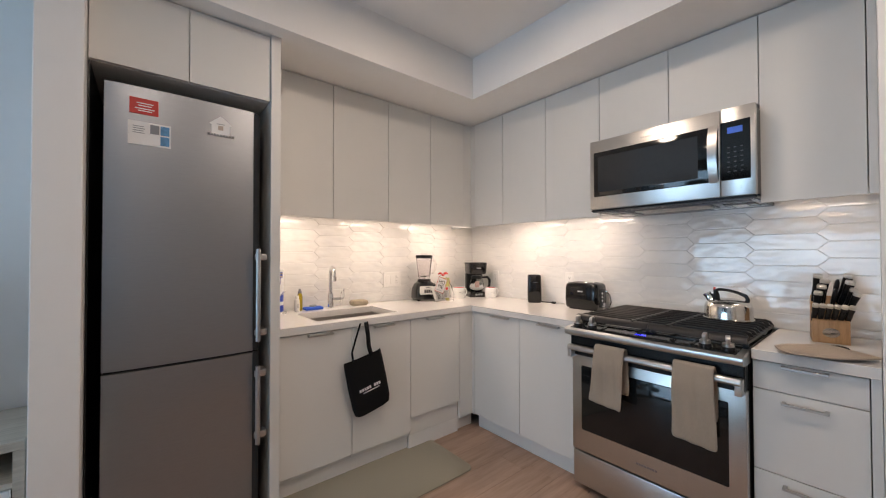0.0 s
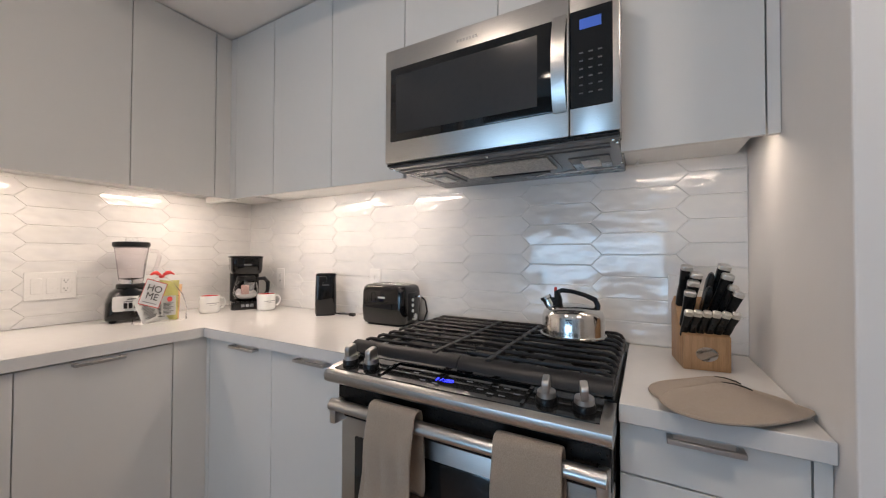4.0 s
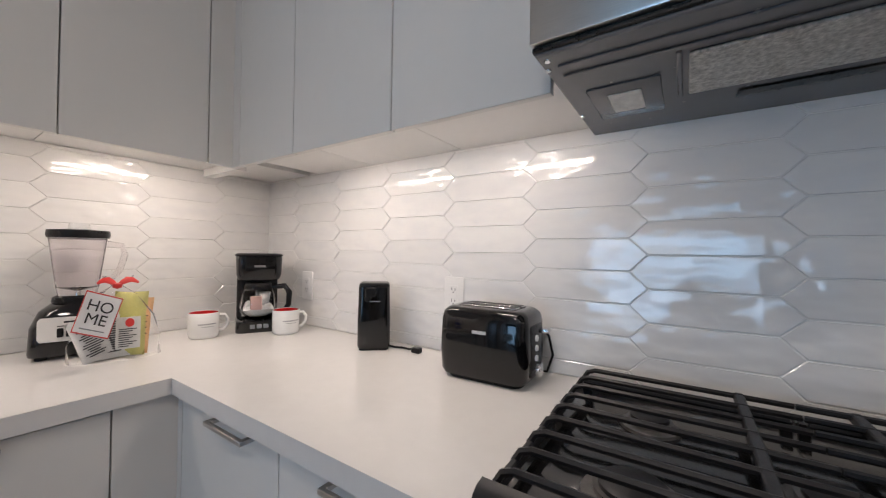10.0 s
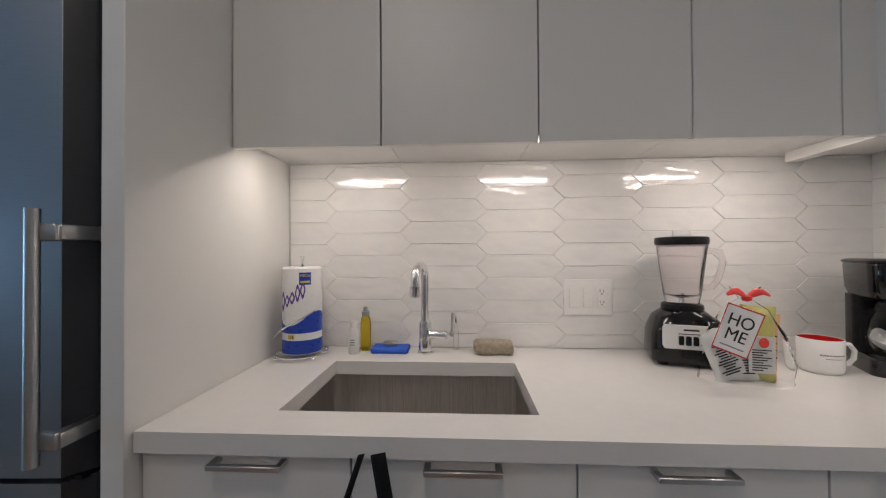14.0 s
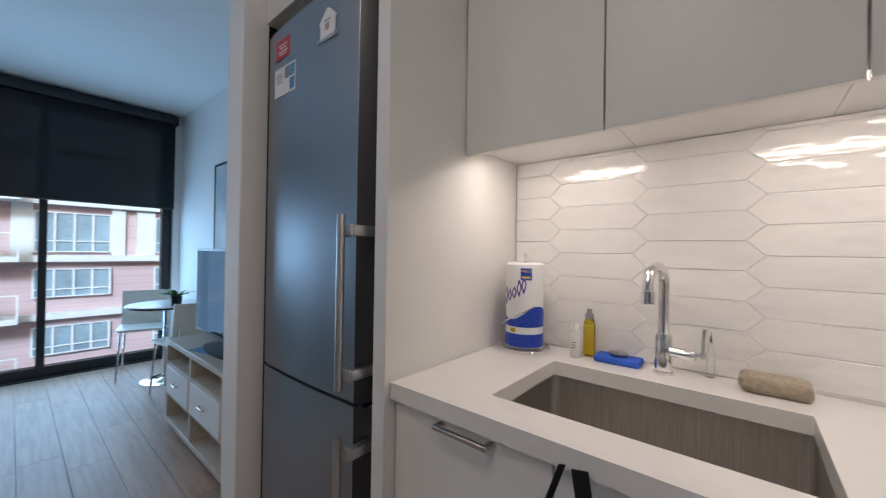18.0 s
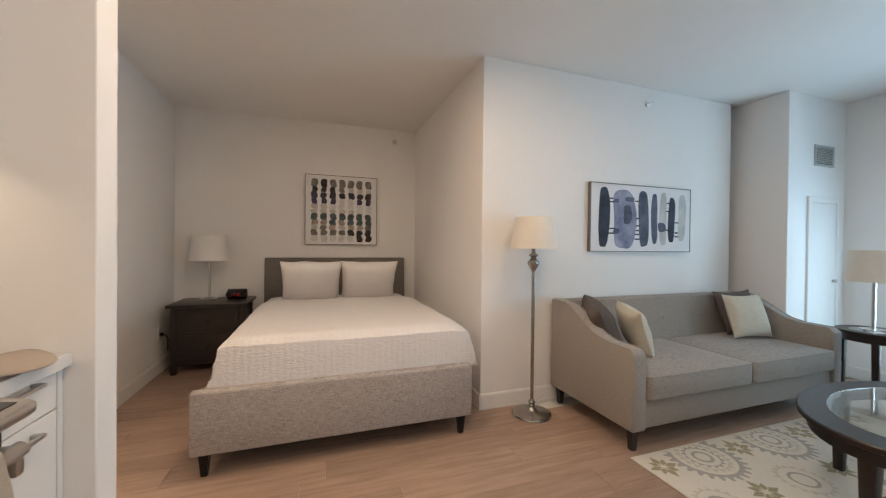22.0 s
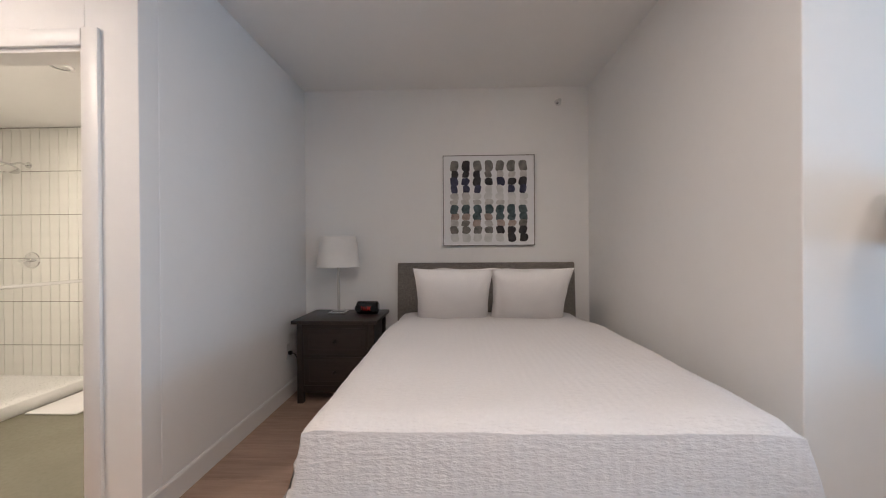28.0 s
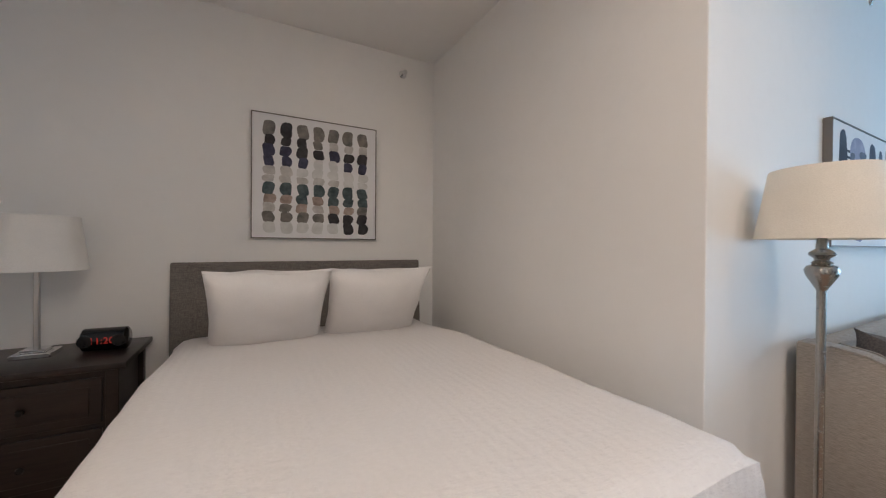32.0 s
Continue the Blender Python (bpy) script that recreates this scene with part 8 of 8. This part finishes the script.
part("head", bm_lathe([(0, 0.03), (0.015, 0.028), (0.02, 0.015), (0.085, 0.0), (0.085, -0.014), (0, -0.016)], 28, T((0, 0.165, -0.05)) @ Matrix.Rotation(radians(25), 4, 'X')), CHROME, shd)
vl = thing("shower_valve", T((6.575, -1.714, 1.14)), "round chrome shower valve with lever", "shower valve")
part("plate", bm_lathe([(0, 0), (0.078, 0), (0.075, 0.008), (0, 0.012)], 32, Matrix.Rotation(radians(-90), 4, 'X')), CHROME, vl)
part("lever", bm_tube([(0, 0.012, 0), (0, 0.05, 0), (0.06, 0.055, -0.01)], 0.011, 10), CHROME, vl)
gr = thing("shower_rail", T((5.90, -1.40, 0.96)), "slim chrome rail of the shower screen", "rail")
part("bar", bm_tube([(0, -0.28, 0), (0, 1.05, 0)], 0.016, 12), CHROME, gr)
for y in (-0.25, 1.0):
    part("post", bm_tube([(0, y, 0), (0, y, -0.86)], 0.009, 10), CHROME, gr)
bmx = thing("bath_mat", T((5.60, -1.15, 0.0005)), "white bath mat beside the shower", "bath mat")
part("pad", bm_box(-0.20, 0.20, -0.5, 0.14, 0, 0.012, 0.004, 1), LINEN, bmx)


# ---- pieces of walls and floors ----
def clip_poly(poly, x0, x1, z0, z1):
    for ax, lim, s in ((0, x0, 1), (0, x1, -1), (1, z0, 1), (1, z1, -1)):
        res = []
        for i, p in enumerate(poly):
            q = poly[(i + 1) % len(poly)]
            pi, qi = s * (p[ax] - lim) >= 0, s * (q[ax] - lim) >= 0
            if pi:
                res.append(p)
            if pi != qi:
                t = (lim - p[ax]) / (q[ax] - p[ax])
                res.append((p[0] + t * (q[0] - p[0]), p[1] + t * (q[1] - p[1])))
        poly = res
        if len(poly) < 3:
            return []
    return poly


def inset_poly(poly, d):
    c = (sum(p[0] for p in poly) / len(poly), sum(p[1] for p in poly) / len(poly))
    n = len(poly)
    area = sum(poly[i][0] * poly[(i + 1) % n][1] - poly[(i + 1) % n][0] * poly[i][1] for i in range(n))
    s = 1 if area > 0 else -1
    out = []
    for i in range(n):
        a, b, e = Vector(poly[i - 1]), Vector(poly[i]), Vector(poly[(i + 1) % n])
        u, v = (b - a), (e - b)
        if u.length < 1e-6 or v.length < 1e-6:
            out.append(tuple(b))
            continue
        u.normalize()
        v.normalize()
        nu, nv = Vector((-u.y, u.x)) * s, Vector((-v.y, v.x)) * s
        m = nu + nv
        k = d / max(0.35, m.length_squared / 2) if m.length > 1e-4 else 0
        out.append(tuple(b + m * k / 1.0 * 0.5 * 2 / 2 * 1.0))
    return out


def tile_mesh(poly, cx, cz, th=0.0085):
    """One glazed tile with an eased edge; faces -y, back at y = 0."""
    bm = bmesh.new()
    rings = [[(x - cx, -d, z - cz) for x, z in (inset_poly(poly, g) if g else poly)] for d, g in ((0.0, 0), (th - 0.0028, 0), (th - 0.0009, 0.0008), (th, 0.0028))]
    vs = [[bm.verts.new(p) for p in r] for r in rings]
    n = len(poly)
    for a, b in zip(vs, vs[1:]):
        for k in range(n):
            bm.faces.new((a[k], a[(k + 1) % n], b[(k + 1) % n], b[k]))
    bm.faces.new(vs[-1])
    return mesh_of("tile", bm, TILE)


def backsplash(name, m, u0, u1, z0, z1, pitch, rise, ubase, zbase, label):
    """Interlocking elongated hexagon tiles between u0 and u1 along the wall."""
    base = struct(name, bm_box(u0, u1, -0.0056, 0.008, z0, z1), GROUT, label, "backsplash")
    base.matrix_basis = m
    b, g = 0.040, 0.0012
    shared = None
    rnd = random.Random(5)
    k0, k1 = int((u0 - ubase) / pitch) - 2, int((u1 - ubase) / pitch) + 2
    for k in range(k0, k1):
        x = ubase + pitch * (k + 0.5)
        off = 0.0 if k % 2 == 0 else rise / 2
        for r in range(-14, 14):
            z = zbase + off + rise * r + rise / 2
            a = pitch / 2 - b / 2
            h = rise / 2
            full = [(x - a - b + g, z), (x - a + 0.3 * g, z - h + g), (x + a - 0.3 * g, z - h + g), (x + a + b - g, z), (x + a - 0.3 * g, z + h - g), (x - a + 0.3 * g, z + h - g)]
            poly = clip_poly(full, u0 + 0.001, u1 - 0.001, z0 + 0.001, z1 - 0.001)
            if not poly or max(p[0] for p in poly) - min(p[0] for p in poly) < 0.012 or max(p[1] for p in poly) - min(p[1] for p in poly) < 0.008:
                continue
            whole = len(poly) == 6 and all(abs(p[0] - q[0]) + abs(p[1] - q[1]) < 1e-6 for p, q in zip(poly, full))
            if whole:
                if shared is None:
                    shared = tile_mesh(full, x, z)
                me = shared
            else:
                me = tile_mesh(poly, x, z)
            ob = new("tile", me)
            ob.parent = base
            ob.matrix_basis = pose(x, 0, z, rnd.uniform(-0.35, 0.35), 0, rnd.uniform(-0.3, 0.3))


backsplash("backsplash_1", T((0, YN + 0.004, 0)), 1.868, XE + 0.003, CT + 0.001, UB + 0.033, 0.2655, 0.0785, 2.0197, 1.393, "white glazed elongated hexagon tile backsplash behind the sink")
# the stove wall is laid in its own frame: u runs from its south end to the corner
backsplash("backsplash_2", T((XE + 0.004, 0, 0)) @ Matrix.Rotation(radians(-90), 4, 'Z'), -(YN - 0.003), -1.3925, CT + 0.001, UB + 0.035, 0.2725, 0.0805, -2.386, 1.236, "white glazed elongated hexagon tile backsplash behind the stove")

# oak planks
PL, PW = 1.22, 0.181
rnd = random.Random(11)
plank_me = mesh_of("plank", bm_box(-PL / 2 + 0.0008, PL / 2 - 0.0008, -PW / 2 + 0.0008, PW / 2 - 0.0008, -0.012, 0.0, 0.0007, 1), PLANK)
floor = bpy.data.objects["floor_base"]


def plank(x0, x1, y0, y1):
    if x1 - x0 > PL - 0.01 and y1 - y0 > PW - 0.005:
        me = plank_me
    else:
        me = mesh_of("plank", bm_box(-(x1 - x0) / 2 + 0.0008, (x1 - x0) / 2 - 0.0008, -(y1 - y0) / 2 + 0.0008, (y1 - y0) / 2 - 0.0008, -0.012, 0, 0.0007, 1), PLANK)
    ob = new("plank", me)
    ob.parent = floor
    ob.matrix_basis = T(((x0 + x1) / 2, (y0 + y1) / 2, 0))


y = -1.74
while y < 3.97:
    xa, xb = (-2.62, 6.95) if y + PW > 0.06 else (1.34, 3.955)
    if y < 0.29 and y + PW > 0.06:
        xa = 1.0
    if y > 1.39:
        xb = 3.84
    x = xa - rnd.uniform(0.1, PL)
    while x < xb:
        a, b2 = max(x, xa), min(x + PL, xb)
        if b2 - a > 0.02:
            plank(a, b2, y, min(y + PW, 3.985))
        x += PL
    y += PW
